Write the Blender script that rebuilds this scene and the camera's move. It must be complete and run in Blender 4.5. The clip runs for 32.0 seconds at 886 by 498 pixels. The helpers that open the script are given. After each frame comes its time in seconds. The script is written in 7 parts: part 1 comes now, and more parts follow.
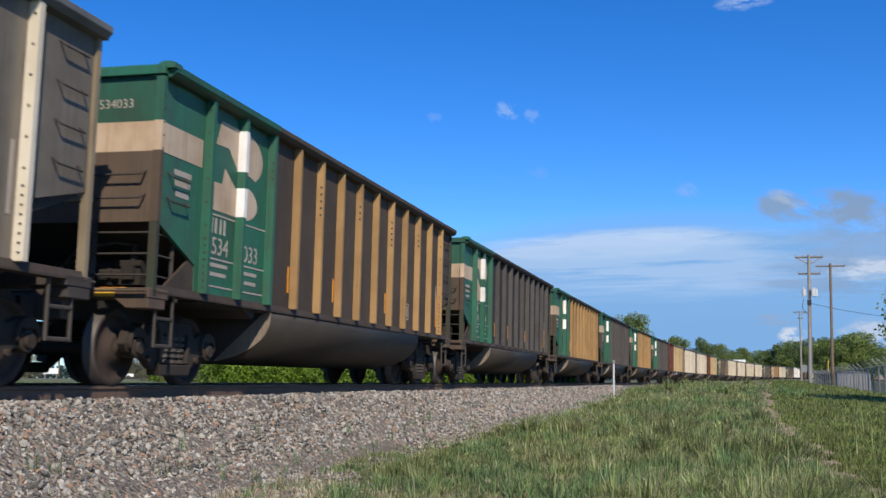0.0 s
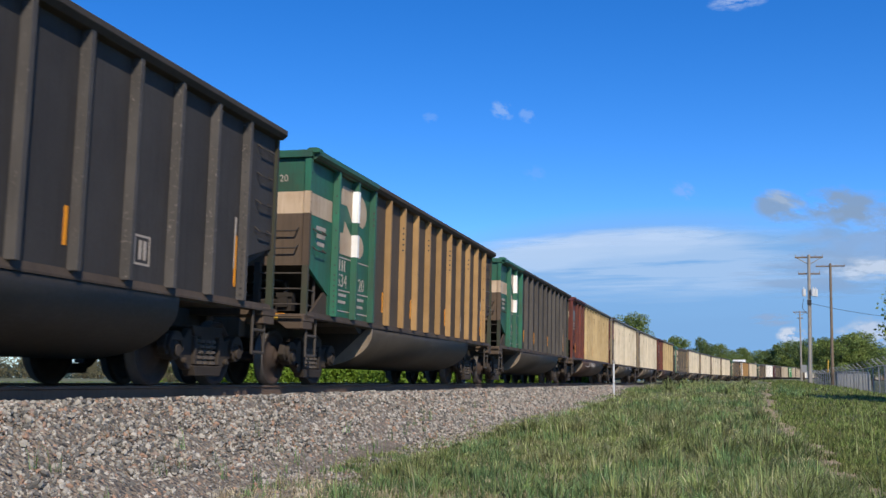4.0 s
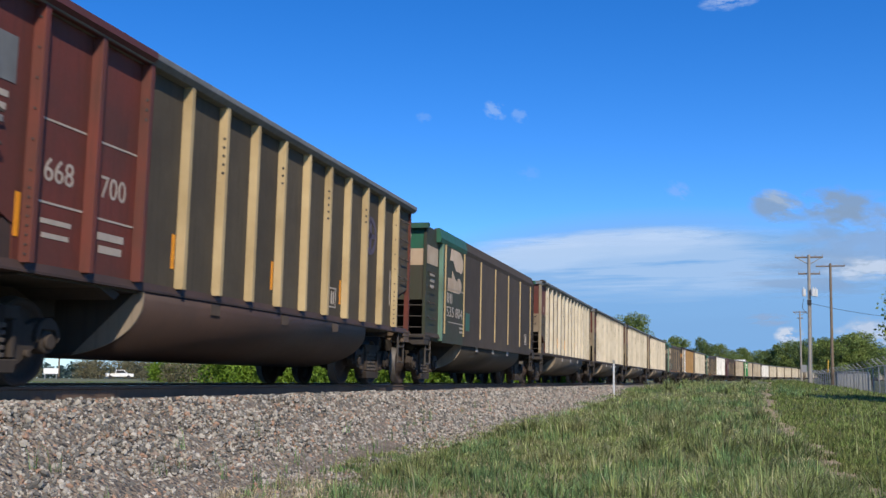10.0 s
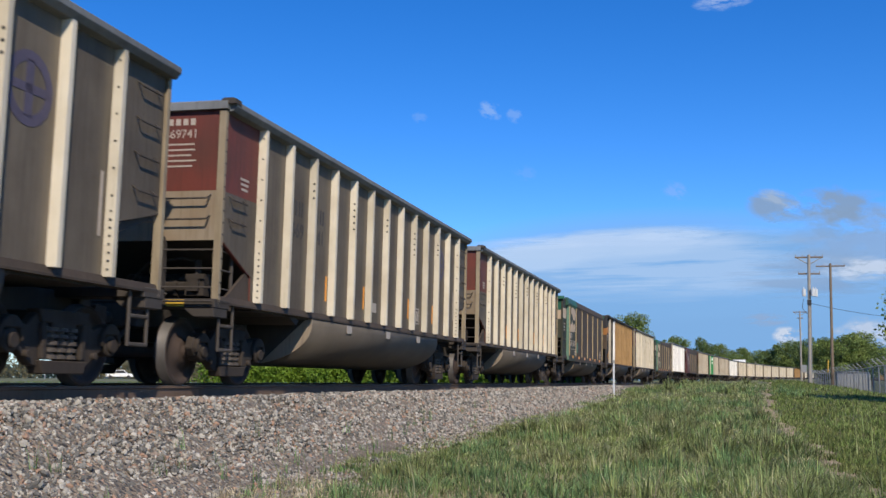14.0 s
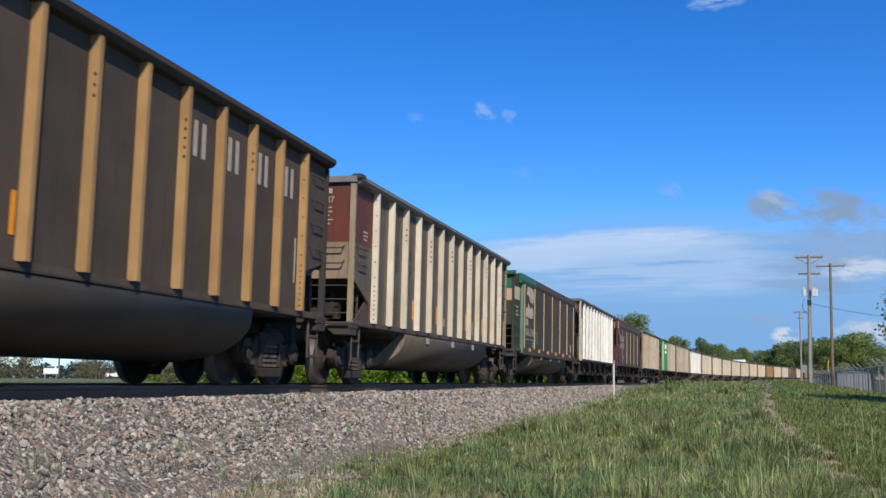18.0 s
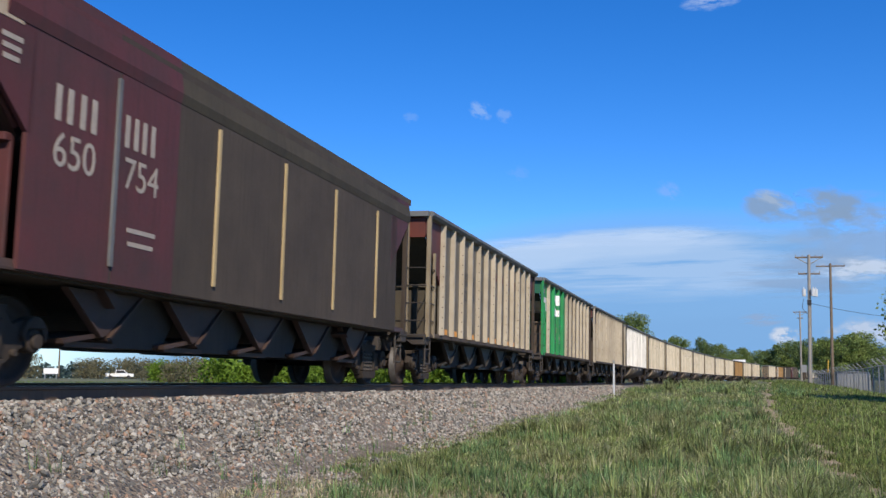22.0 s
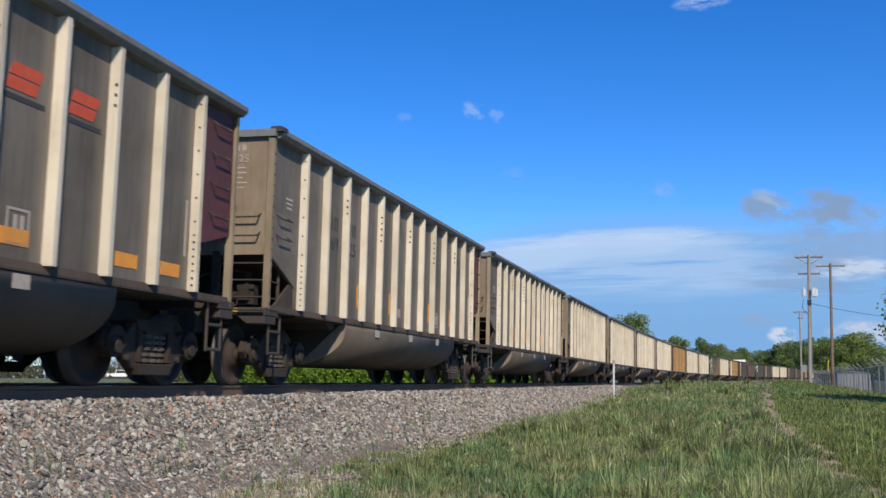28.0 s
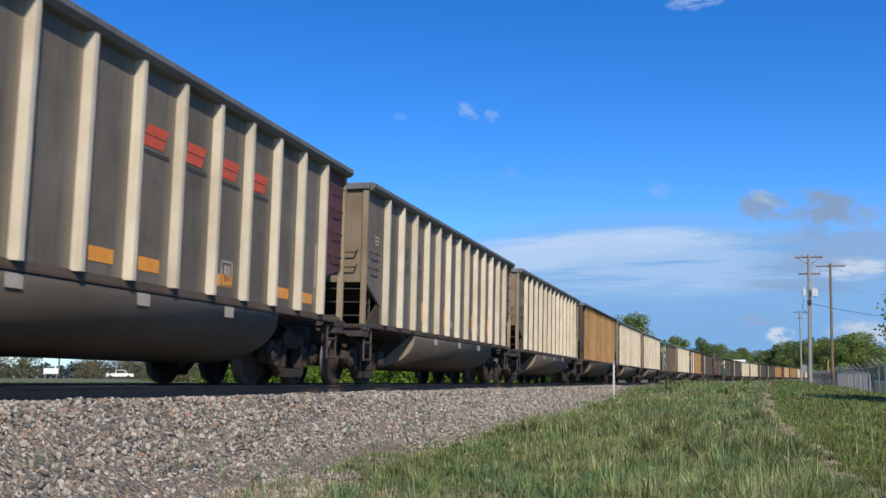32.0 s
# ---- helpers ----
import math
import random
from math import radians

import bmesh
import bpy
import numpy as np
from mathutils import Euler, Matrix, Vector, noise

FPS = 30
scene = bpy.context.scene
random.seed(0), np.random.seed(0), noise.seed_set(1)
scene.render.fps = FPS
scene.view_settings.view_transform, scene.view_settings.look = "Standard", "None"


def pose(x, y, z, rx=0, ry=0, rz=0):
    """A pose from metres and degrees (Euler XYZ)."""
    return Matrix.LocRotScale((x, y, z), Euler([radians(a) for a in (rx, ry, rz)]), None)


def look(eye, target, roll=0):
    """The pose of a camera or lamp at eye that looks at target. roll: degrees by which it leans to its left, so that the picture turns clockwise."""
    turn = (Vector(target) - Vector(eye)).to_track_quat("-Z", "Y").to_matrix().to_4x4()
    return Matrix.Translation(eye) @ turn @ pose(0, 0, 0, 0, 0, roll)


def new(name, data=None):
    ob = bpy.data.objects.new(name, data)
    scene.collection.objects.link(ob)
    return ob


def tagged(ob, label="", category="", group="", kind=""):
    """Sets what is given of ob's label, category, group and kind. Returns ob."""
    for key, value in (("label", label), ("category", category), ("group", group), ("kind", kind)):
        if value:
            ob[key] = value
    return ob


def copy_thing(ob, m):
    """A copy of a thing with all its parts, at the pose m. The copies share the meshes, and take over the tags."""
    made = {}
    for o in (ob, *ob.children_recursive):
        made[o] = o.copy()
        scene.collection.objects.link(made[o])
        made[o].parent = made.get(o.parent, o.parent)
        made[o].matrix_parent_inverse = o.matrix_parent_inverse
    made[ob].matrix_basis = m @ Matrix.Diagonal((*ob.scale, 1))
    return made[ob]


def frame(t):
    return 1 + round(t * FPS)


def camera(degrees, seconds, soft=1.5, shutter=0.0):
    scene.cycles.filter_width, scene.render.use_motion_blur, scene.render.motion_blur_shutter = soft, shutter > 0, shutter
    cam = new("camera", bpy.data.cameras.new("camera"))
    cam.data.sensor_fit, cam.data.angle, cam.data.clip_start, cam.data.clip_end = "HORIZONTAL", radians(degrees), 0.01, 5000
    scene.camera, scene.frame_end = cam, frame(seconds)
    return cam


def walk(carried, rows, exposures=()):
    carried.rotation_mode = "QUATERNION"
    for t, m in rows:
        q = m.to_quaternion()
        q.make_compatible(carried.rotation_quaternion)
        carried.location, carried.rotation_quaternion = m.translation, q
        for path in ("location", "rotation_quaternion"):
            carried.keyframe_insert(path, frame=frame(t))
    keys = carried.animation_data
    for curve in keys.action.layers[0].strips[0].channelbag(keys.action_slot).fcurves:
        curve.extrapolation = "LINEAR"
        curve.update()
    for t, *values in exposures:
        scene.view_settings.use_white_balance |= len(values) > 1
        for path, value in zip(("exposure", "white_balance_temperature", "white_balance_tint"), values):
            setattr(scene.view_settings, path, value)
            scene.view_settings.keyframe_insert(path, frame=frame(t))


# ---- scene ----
# ---------------------------------------------------------------- camera
EYE = (0.0, 0.0, 0.0724)
cam = camera(46.11, 32.0, soft=1.45, shutter=0.1)
AIM = look(EYE, (EYE[0] - 23.490, EYE[1] + 96.371, EYE[2] + 12.685), 0.19)
walk(cam, [(0.0, AIM), (32.0, AIM)], exposures=((0.0, 0.0), (32.0, 0.0)))

# ---------------------------------------------------------------- sun, sky
SUN_EL = radians(38)
SUN_AZ = Vector((0.50, -0.866, 0)).normalized()
SUN_DIR = Vector((SUN_AZ.x * math.cos(SUN_EL), SUN_AZ.y * math.cos(SUN_EL), math.sin(SUN_EL)))

world = bpy.data.worlds.new("sky")
world.use_nodes = True
scene.world = world
wn = world.node_tree.nodes
wl = world.node_tree.links
sky = wn.new("ShaderNodeTexSky")
sky.sky_type = "NISHITA"
sky.sun_disc = False
sky.sun_elevation = SUN_EL
sky.sun_rotation = math.atan2(SUN_AZ.x, SUN_AZ.y)
sky.air_density = 0.85
sky.dust_density = 0.0
sky.ozone_density = 5.0
sky.altitude = 1200
wn["Background"].inputs["Strength"].default_value = 0.15
deep = wn.new("ShaderNodeHueSaturation")
deep.inputs["Hue"].default_value = 0.509
deep.inputs["Saturation"].default_value = 1.28
deep.inputs["Value"].default_value = 1.16
wl.new(sky.outputs[0], deep.inputs["Color"])
wl.new(deep.outputs[0], wn["Background"].inputs["Color"])

sun_data = bpy.data.lights.new("sun", "SUN")
sun_data.energy = 4.8
sun_data.angle = radians(0.53)
sun_data.color = (1.0, 0.9, 0.76)
sun = new("sun", sun_data)
sun.matrix_world = look(SUN_DIR * 100, (0, 0, 0))


# ---------------------------------------------------------------- materials
def nodes_of(name):
    m = bpy.data.materials.new(name)
    m.use_nodes = True
    nt = m.node_tree
    return m, nt, nt.nodes["Principled BSDF"]


def node(nt, kind, **values):
    n = nt.nodes.new(kind)
    for key, value in values.items():
        n.inputs[key.replace("_", " ")].default_value = value
    return n


def mix_rgb(nt, fac, a, b, mode="MIX"):
    n = nt.nodes.new("ShaderNodeMix")
    n.data_type = "RGBA"
    n.blend_type = mode
    for sock, val in ((n.inputs["Factor"], fac), (n.inputs[6], a), (n.inputs[7], b)):
        if hasattr(val, "is_linked"):
            nt.links.new(val, sock)
        elif isinstance(val, (tuple, list)):
            sock.default_value = (*val[:3], 1)
        else:
            sock.default_value = val
    return n.outputs[2]


def ramp(nt, src, lo, hi):
    n = nt.nodes.new("ShaderNodeMapRange")
    n.inputs["From Min"].default_value, n.inputs["From Max"].default_value = lo, hi
    nt.links.new(src, n.inputs["Value"])
    return n.outputs["Result"]


def coords(nt, scale=(1, 1, 1), jitter=True):
    tc = nt.nodes.new("ShaderNodeTexCoord")
    mp = nt.nodes.new("ShaderNodeMapping")
    mp.inputs["Scale"].default_value = scale
    nt.links.new(tc.outputs["Object"], mp.inputs["Vector"])
    if jitter:
        oi = nt.nodes.new("ShaderNodeObjectInfo")
        ml = nt.nodes.new("ShaderNodeMath")
        ml.operation = "MULTIPLY"
        ml.inputs[1].default_value = 37.0
        nt.links.new(oi.outputs["Random"], ml.inputs[0])
        nt.links.new(ml.outputs[0], mp.inputs["Location"])
    return mp.outputs["Vector"]


def noise_of(nt, vec, scale, detail=4.0, rough=0.6):
    n = node(nt, "ShaderNodeTexNoise", Scale=scale, Detail=detail, Roughness=rough)
    nt.links.new(vec, n.inputs["Vector"])
    return n.outputs["Fac"]


def bump_of(nt, b, height, strength=0.3, dist=0.01):
    n = node(nt, "ShaderNodeBump", Strength=strength, Distance=dist)
    nt.links.new(height, n.inputs["Height"])
    nt.links.new(n.outputs["Normal"], b.inputs["Normal"])


def weathered(name, base, grime, amount=0.5, rust=(0.16, 0.07, 0.03), rust_amount=0.15, rough=0.6, metal=0.0, streak=0.6, rib_glow=None):
    """Painted or bare steel with soft stains, streaks that run down, rust flecks and per-piece variation."""
    m, nt, b = nodes_of(name)
    v = coords(nt)
    big = noise_of(nt, v, 1.3, 3)
    fine = noise_of(nt, v, 22.0, 5, 0.7)
    sv = coords(nt, (9, 9, 0.55))
    run = noise_of(nt, sv, 1.6, 4, 0.65)
    col = mix_rgb(nt, ramp(nt, big, 0.5 - 0.28 * amount, 0.95 - 0.35 * amount), base, grime)
    col = mix_rgb(nt, ramp(nt, run, 0.62 - 0.2 * streak, 0.95), col, tuple(g * 0.7 for g in grime))
    flecks = node(nt, "ShaderNodeMath")
    flecks.operation = "MULTIPLY"
    nt.links.new(ramp(nt, fine, 0.58, 0.72), flecks.inputs[0])
    nt.links.new(ramp(nt, big, 0.35, 0.7), flecks.inputs[1])
    sc = node(nt, "ShaderNodeMath")
    sc.operation = "MULTIPLY"
    sc.inputs[1].default_value = rust_amount * 2
    nt.links.new(flecks.outputs[0], sc.inputs[0])
    col = mix_rgb(nt, sc.outputs[0], col, rust)
    if rib_glow:
        # beige for light bounced off the rib, painted unevenly along a sheet's rear edge
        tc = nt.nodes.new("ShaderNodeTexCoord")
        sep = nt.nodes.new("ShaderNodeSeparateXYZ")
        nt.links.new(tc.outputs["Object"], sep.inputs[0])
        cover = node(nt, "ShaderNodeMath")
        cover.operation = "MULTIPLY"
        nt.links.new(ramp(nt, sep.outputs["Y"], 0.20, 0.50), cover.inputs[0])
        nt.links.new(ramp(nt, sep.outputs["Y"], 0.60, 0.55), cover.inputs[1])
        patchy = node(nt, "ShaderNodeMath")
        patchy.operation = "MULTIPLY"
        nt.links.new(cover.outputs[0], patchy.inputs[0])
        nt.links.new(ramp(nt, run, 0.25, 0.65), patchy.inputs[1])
        col = mix_rgb(nt, patchy.outputs[0], col, rib_glow)
    oi = nt.nodes.new("ShaderNodeObjectInfo")
    hsv = nt.nodes.new("ShaderNodeHueSaturation")
    nt.links.new(col, hsv.inputs["Color"])
    val = node(nt, "ShaderNodeMapRange", To_Min=0.86, To_Max=1.12)
    nt.links.new(oi.outputs["Random"], val.inputs["Value"])
    nt.links.new(val.outputs["Result"], hsv.inputs["Value"])
    nt.links.new(hsv.outputs["Color"], b.inputs["Base Color"])
    rr = node(nt, "ShaderNodeMapRange", To_Min=max(0.15, rough - 0.12), To_Max=min(1, rough + 0.2))
    nt.links.new(fine, rr.inputs["Value"])
    nt.links.new(rr.outputs["Result"], b.inputs["Roughness"])
    b.inputs["Metallic"].default_value = metal
    b.inputs["Specular IOR Level"].default_value = 0.3
    bump_of(nt, b, fine, 0.15, 0.004)
    return m


def plain(name, base, rough=0.6, metal=0.0, var=0.25, scale=8.0, bump=0.2):
    m, nt, b = nodes_of(name)
    v = coords(nt)
    n1 = noise_of(nt, v, scale, 5)
    n2 = noise_of(nt, v, scale * 7, 4)
    col = mix_rgb(nt, ramp(nt, n1, 0.3, 0.75), base, tuple(c * (1 - var) for c in base))
    col = mix_rgb(nt, ramp(nt, n2, 0.55, 0.9), col, tuple(c * (1 - 1.4 * var) for c in base))
    nt.links.new(col, b.inputs["Base Color"])
    b.inputs["Roughness"].default_value = rough
    b.inputs["Metallic"].default_value = metal
    bump_of(nt, b, n2, bump, 0.006)
    return m


M = {}
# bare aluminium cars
# Side sheets are coloured several times darker than the ribs.
M["alu_panel"] = weathered("dusty_rib_lit_aluminium_panel", (0.165, 0.142, 0.112), (0.105, 0.087, 0.066), 0.6, rough=0.65, streak=0.85, rib_glow=(0.34, 0.275, 0.185))
M["alu_brown"] = weathered("brown_dusted_rib_lit_panel", (0.132, 0.106, 0.077), (0.085, 0.066, 0.047), 0.6, rough=0.65, streak=0.85, rib_glow=(0.26, 0.205, 0.135))
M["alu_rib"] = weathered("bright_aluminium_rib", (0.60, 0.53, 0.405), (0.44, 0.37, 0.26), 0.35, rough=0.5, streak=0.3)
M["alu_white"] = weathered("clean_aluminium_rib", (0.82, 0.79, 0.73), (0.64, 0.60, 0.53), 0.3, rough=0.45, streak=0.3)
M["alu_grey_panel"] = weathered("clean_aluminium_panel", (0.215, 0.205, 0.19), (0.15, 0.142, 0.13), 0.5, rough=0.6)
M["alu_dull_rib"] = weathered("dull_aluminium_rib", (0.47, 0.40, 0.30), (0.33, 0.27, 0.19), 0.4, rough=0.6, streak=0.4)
M["alu_end"] = weathered("dusty_aluminium_end", (0.25, 0.20, 0.14), (0.19, 0.13, 0.075), 0.5, rough=0.6)
M["chord"] = weathered("grey_steel_chord", (0.18, 0.183, 0.178), (0.115, 0.115, 0.11), 0.5, rough=0.6)
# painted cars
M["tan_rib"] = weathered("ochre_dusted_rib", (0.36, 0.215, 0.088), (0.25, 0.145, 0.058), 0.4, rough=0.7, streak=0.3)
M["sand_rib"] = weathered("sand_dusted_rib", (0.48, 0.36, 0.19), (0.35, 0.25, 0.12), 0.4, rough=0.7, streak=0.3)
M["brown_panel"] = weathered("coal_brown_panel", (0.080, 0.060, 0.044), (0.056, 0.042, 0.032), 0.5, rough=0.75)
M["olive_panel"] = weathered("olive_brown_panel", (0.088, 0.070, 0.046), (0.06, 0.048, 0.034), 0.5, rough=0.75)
M["black_panel"] = weathered("coal_black_panel", (0.046, 0.041, 0.038), (0.034, 0.030, 0.028), 0.5, rough=0.7)
M["black_rib"] = weathered("coal_black_rib", (0.085, 0.076, 0.068), (0.055, 0.049, 0.044), 0.5, rough=0.7, rust=(0.3, 0.26, 0.22), rust_amount=0.5)
M["green"] = weathered("dark_green_paint", (0.024, 0.132, 0.075), (0.042, 0.076, 0.05), 0.55, rough=0.5)
M["green_bright"] = weathered("bright_green_paint", (0.02, 0.27, 0.085), (0.04, 0.17, 0.06), 0.4, rough=0.5)
M["green_dusty"] = weathered("dusty_green_paint", (0.040, 0.052, 0.031), (0.058, 0.046, 0.033), 0.6, rough=0.65)
M["red"] = weathered("oxide_red_paint", (0.15, 0.038, 0.026), (0.085, 0.036, 0.026), 0.5, rough=0.6)
M["maroon"] = weathered("maroon_paint", (0.115, 0.035, 0.035), (0.07, 0.035, 0.032), 0.5, rough=0.6)
M["white"] = weathered("grimy_white_paint", (0.56, 0.43, 0.30), (0.40, 0.27, 0.16), 0.4, rough=0.6)
M["white_clean"] = weathered("white_paint", (0.85, 0.84, 0.80), (0.6, 0.55, 0.48), 0.25, rough=0.5)
M["brown_end"] = weathered("brown_dust_end", (0.115, 0.080, 0.054), (0.078, 0.056, 0.040), 0.5, rough=0.75)
M["dark_steel"] = weathered("sooty_steel", (0.060, 0.050, 0.042), (0.042, 0.035, 0.030), 0.5, rough=0.8)
M["tub"] = weathered("sooty_tub_sheet", (0.108, 0.090, 0.070), (0.076, 0.063, 0.049), 0.6, rough=0.7, streak=0.2)
M["tub_dark"] = weathered("dark_tub_sheet", (0.052, 0.044, 0.035), (0.037, 0.031, 0.025), 0.6, rough=0.6, streak=0.2)
M["tub_red"] = weathered("red_brown_tub_sheet", (0.074, 0.044, 0.034), (0.052, 0.034, 0.028), 0.6, rough=0.6, streak=0.2)
M["truck"] = weathered("rusty_cast_steel", (0.050, 0.038, 0.029), (0.030, 0.023, 0.018), 0.5, rust=(0.11, 0.065, 0.04), rust_amount=0.3, rough=0.8)
M["wheel"] = weathered("rusty_wheel_steel", (0.054, 0.037, 0.030), (0.035, 0.026, 0.021), 0.5, rough=0.75)
M["sill"] = weathered("brown_sill_steel", (0.075, 0.055, 0.040), (0.042, 0.031, 0.023), 0.5, rough=0.75)
M["post"] = weathered("dull_brown_post", (0.30, 0.24, 0.155), (0.20, 0.15, 0.095), 0.4, rough=0.65)
M["step_steel"] = weathered("worn_step_steel", (0.070, 0.058, 0.047), (0.045, 0.037, 0.030), 0.4, rough=0.7)
M["spring_steel"] = weathered("worn_spring_steel", (0.095, 0.076, 0.06), (0.06, 0.048, 0.04), 0.4, rough=0.6)
# Paler than the belly, so that the crescent reads as sunlit.
M["rim"] = weathered("sunlit_belly_crescent", (0.27, 0.215, 0.155), (0.17, 0.13, 0.095), 0.4, rough=0.7)
# Near black, to put the end bay's shade into the brake gear.
M["brake_iron"] = weathered("shade_dark_brake_iron", (0.040, 0.032, 0.026), (0.026, 0.021, 0.017), 0.5, rough=0.7)
M["tread"] = plain("worn_tread", (0.11, 0.098, 0.088), 0.6, 0.4)
M["orange"] = plain("orange_reflective_tape", (0.85, 0.32, 0.02), 0.4)
M["band_orange"] = weathered("faded_orange_paint", (0.46, 0.19, 0.045), (0.30, 0.13, 0.04), 0.4, rough=0.6)
M["yellow"] = plain("yellow_paint", (0.7, 0.42, 0.05), 0.5)
M["letter_white"] = plain("stencil_white", (0.44, 0.37, 0.30), 0.7)
M["letter_black"] = plain("stencil_black", (0.045, 0.042, 0.04), 0.7)
M["letter_red"] = plain("stencil_red", (0.62, 0.085, 0.03), 0.6)
M["letter_brown"] = plain("stencil_brown", (0.22, 0.13, 0.08), 0.7)
M["emblem_blue"] = plain("stencil_violet", (0.085, 0.07, 0.105), 0.7)
M["graffiti"] = plain("spray_paint_white", (0.44, 0.40, 0.36), 0.7)
M["pale_green"] = weathered("pale_green_paint", (0.14, 0.25, 0.18), (0.12, 0.17, 0.12), 0.4, rough=0.55)
# place
M["rail"] = weathered("rusty_rail", (0.13, 0.085, 0.058), (0.085, 0.058, 0.042), 0.5, rough=0.7)
M["rail_head"] = plain("polished_rail_head", (0.4, 0.38, 0.36), 0.3, 0.9)
M["tie"] = plain("creosote_wood", (0.07, 0.055, 0.045), 0.85, var=0.4)
M["wood_pole"] = plain("weathered_pole_wood", (0.33, 0.30, 0.26), 0.85, var=0.3, scale=3)
M["wood_brown"] = plain("brown_pole_wood", (0.20, 0.145, 0.095), 0.85, var=0.3, scale=3)
M["galv"] = plain("galvanised_steel", (0.32, 0.32, 0.31), 0.6, 0.3)
M["shed_sheet"] = weathered("grey_shed_sheet", (0.42, 0.42, 0.40), (0.30, 0.29, 0.27), 0.5, rough=0.6)
M["porcelain"] = plain("pale_enamel", (0.58, 0.59, 0.59), 0.45, var=0.15)
M["wire"] = plain("black_cable", (0.03, 0.03, 0.03), 0.6)
M["bark"] = plain("tree_bark", (0.09, 0.065, 0.045), 0.9, var=0.5)


def earth_material():
    m, nt, b = nodes_of("grassy_earth")
    v = coords(nt, jitter=False)
    n1 = noise_of(nt, v, 0.35, 5)
    n2 = noise_of(nt, v, 3.0, 6, 0.7)
    n3 = noise_of(nt, v, 40.0, 4, 0.7)
    col = mix_rgb(nt, ramp(nt, n1, 0.35, 0.65), (0.11, 0.125, 0.045), (0.15, 0.145, 0.07))
    col = mix_rgb(nt, ramp(nt, n2, 0.58, 0.85), col, (0.20, 0.165, 0.10))
    col = mix_rgb(nt, ramp(nt, n3, 0.5, 0.85), col, (0.06, 0.08, 0.022))
    nt.links.new(col, b.inputs["Base Color"])
    b.inputs["Roughness"].default_value = 0.95
    bump_of(nt, b, n3, 0.6, 0.05)
    return m


def stone_material():
    m, nt, b = nodes_of("crushed_granite")
    geo = nt.nodes.new("ShaderNodeNewGeometry")
    oi = nt.nodes.new("ShaderNodeObjectInfo")
    add = nt.nodes.new("ShaderNodeMath")
    add.operation = "ADD"
    nt.links.new(geo.outputs["Random Per Island"], add.inputs[0])
    nt.links.new(oi.outputs["Random"], add.inputs[1])
    fr = nt.nodes.new("ShaderNodeMath")
    fr.operation = "FRACT"
    nt.links.new(add.outputs[0], fr.inputs[0])
    cr = nt.nodes.new("ShaderNodeValToRGB")
    cr.color_ramp.interpolation = "CONSTANT"
    stops = ((0.0, (0.33, 0.302, 0.252)), (0.20, (0.205, 0.195, 0.17)), (0.38, (0.40, 0.366, 0.308)), (0.50, (0.245, 0.185, 0.14)),
             (0.60, (0.11, 0.104, 0.092)), (0.79, (0.33, 0.205, 0.135)), (0.87, (0.46, 0.42, 0.36)), (0.92, (0.055, 0.052, 0.048)))
    el = cr.color_ramp.elements
    el[0].position, el[0].color = 0.0, (*stops[0][1], 1)
    el[1].position, el[1].color = stops[1][0], (*stops[1][1], 1)
    for p, c in stops[2:]:
        e = el.new(p)
        e.color = (*c, 1)
    nt.links.new(fr.outputs[0], cr.inputs["Fac"])
    v = coords(nt, jitter=False)
    n = noise_of(nt, v, 60, 4)
    col = mix_rgb(nt, ramp(nt, n, 0.5, 0.95), cr.outputs["Color"], (0.17, 0.15, 0.13))
    nt.links.new(col, b.inputs["Base Color"])
    b.inputs["Roughness"].default_value = 0.9
    bump_of(nt, b, n, 0.4, 0.006)
    return m


def bed_material():
    m, nt, b = nodes_of("ballast_fines")
    v = coords(nt, jitter=False)
    vo = node(nt, "ShaderNodeTexVoronoi", Scale=19.0)
    nt.links.new(v, vo.inputs["Vector"])
    cell = node(nt, "ShaderNodeSeparateColor")
    nt.links.new(vo.outputs["Color"], cell.inputs[0])
    n = noise_of(nt, v, 3.0, 5)
    col = mix_rgb(nt, cell.outputs[0], (0.24, 0.20, 0.15), (0.14, 0.115, 0.088))
    col = mix_rgb(nt, ramp(nt, n, 0.45, 0.8), col, (0.21, 0.16, 0.12))
    nt.links.new(col, b.inputs["Base Color"])
    b.inputs["Roughness"].default_value = 0.95
    bump_of(nt, b, vo.outputs["Distance"], 1.0, 0.05)
    return m


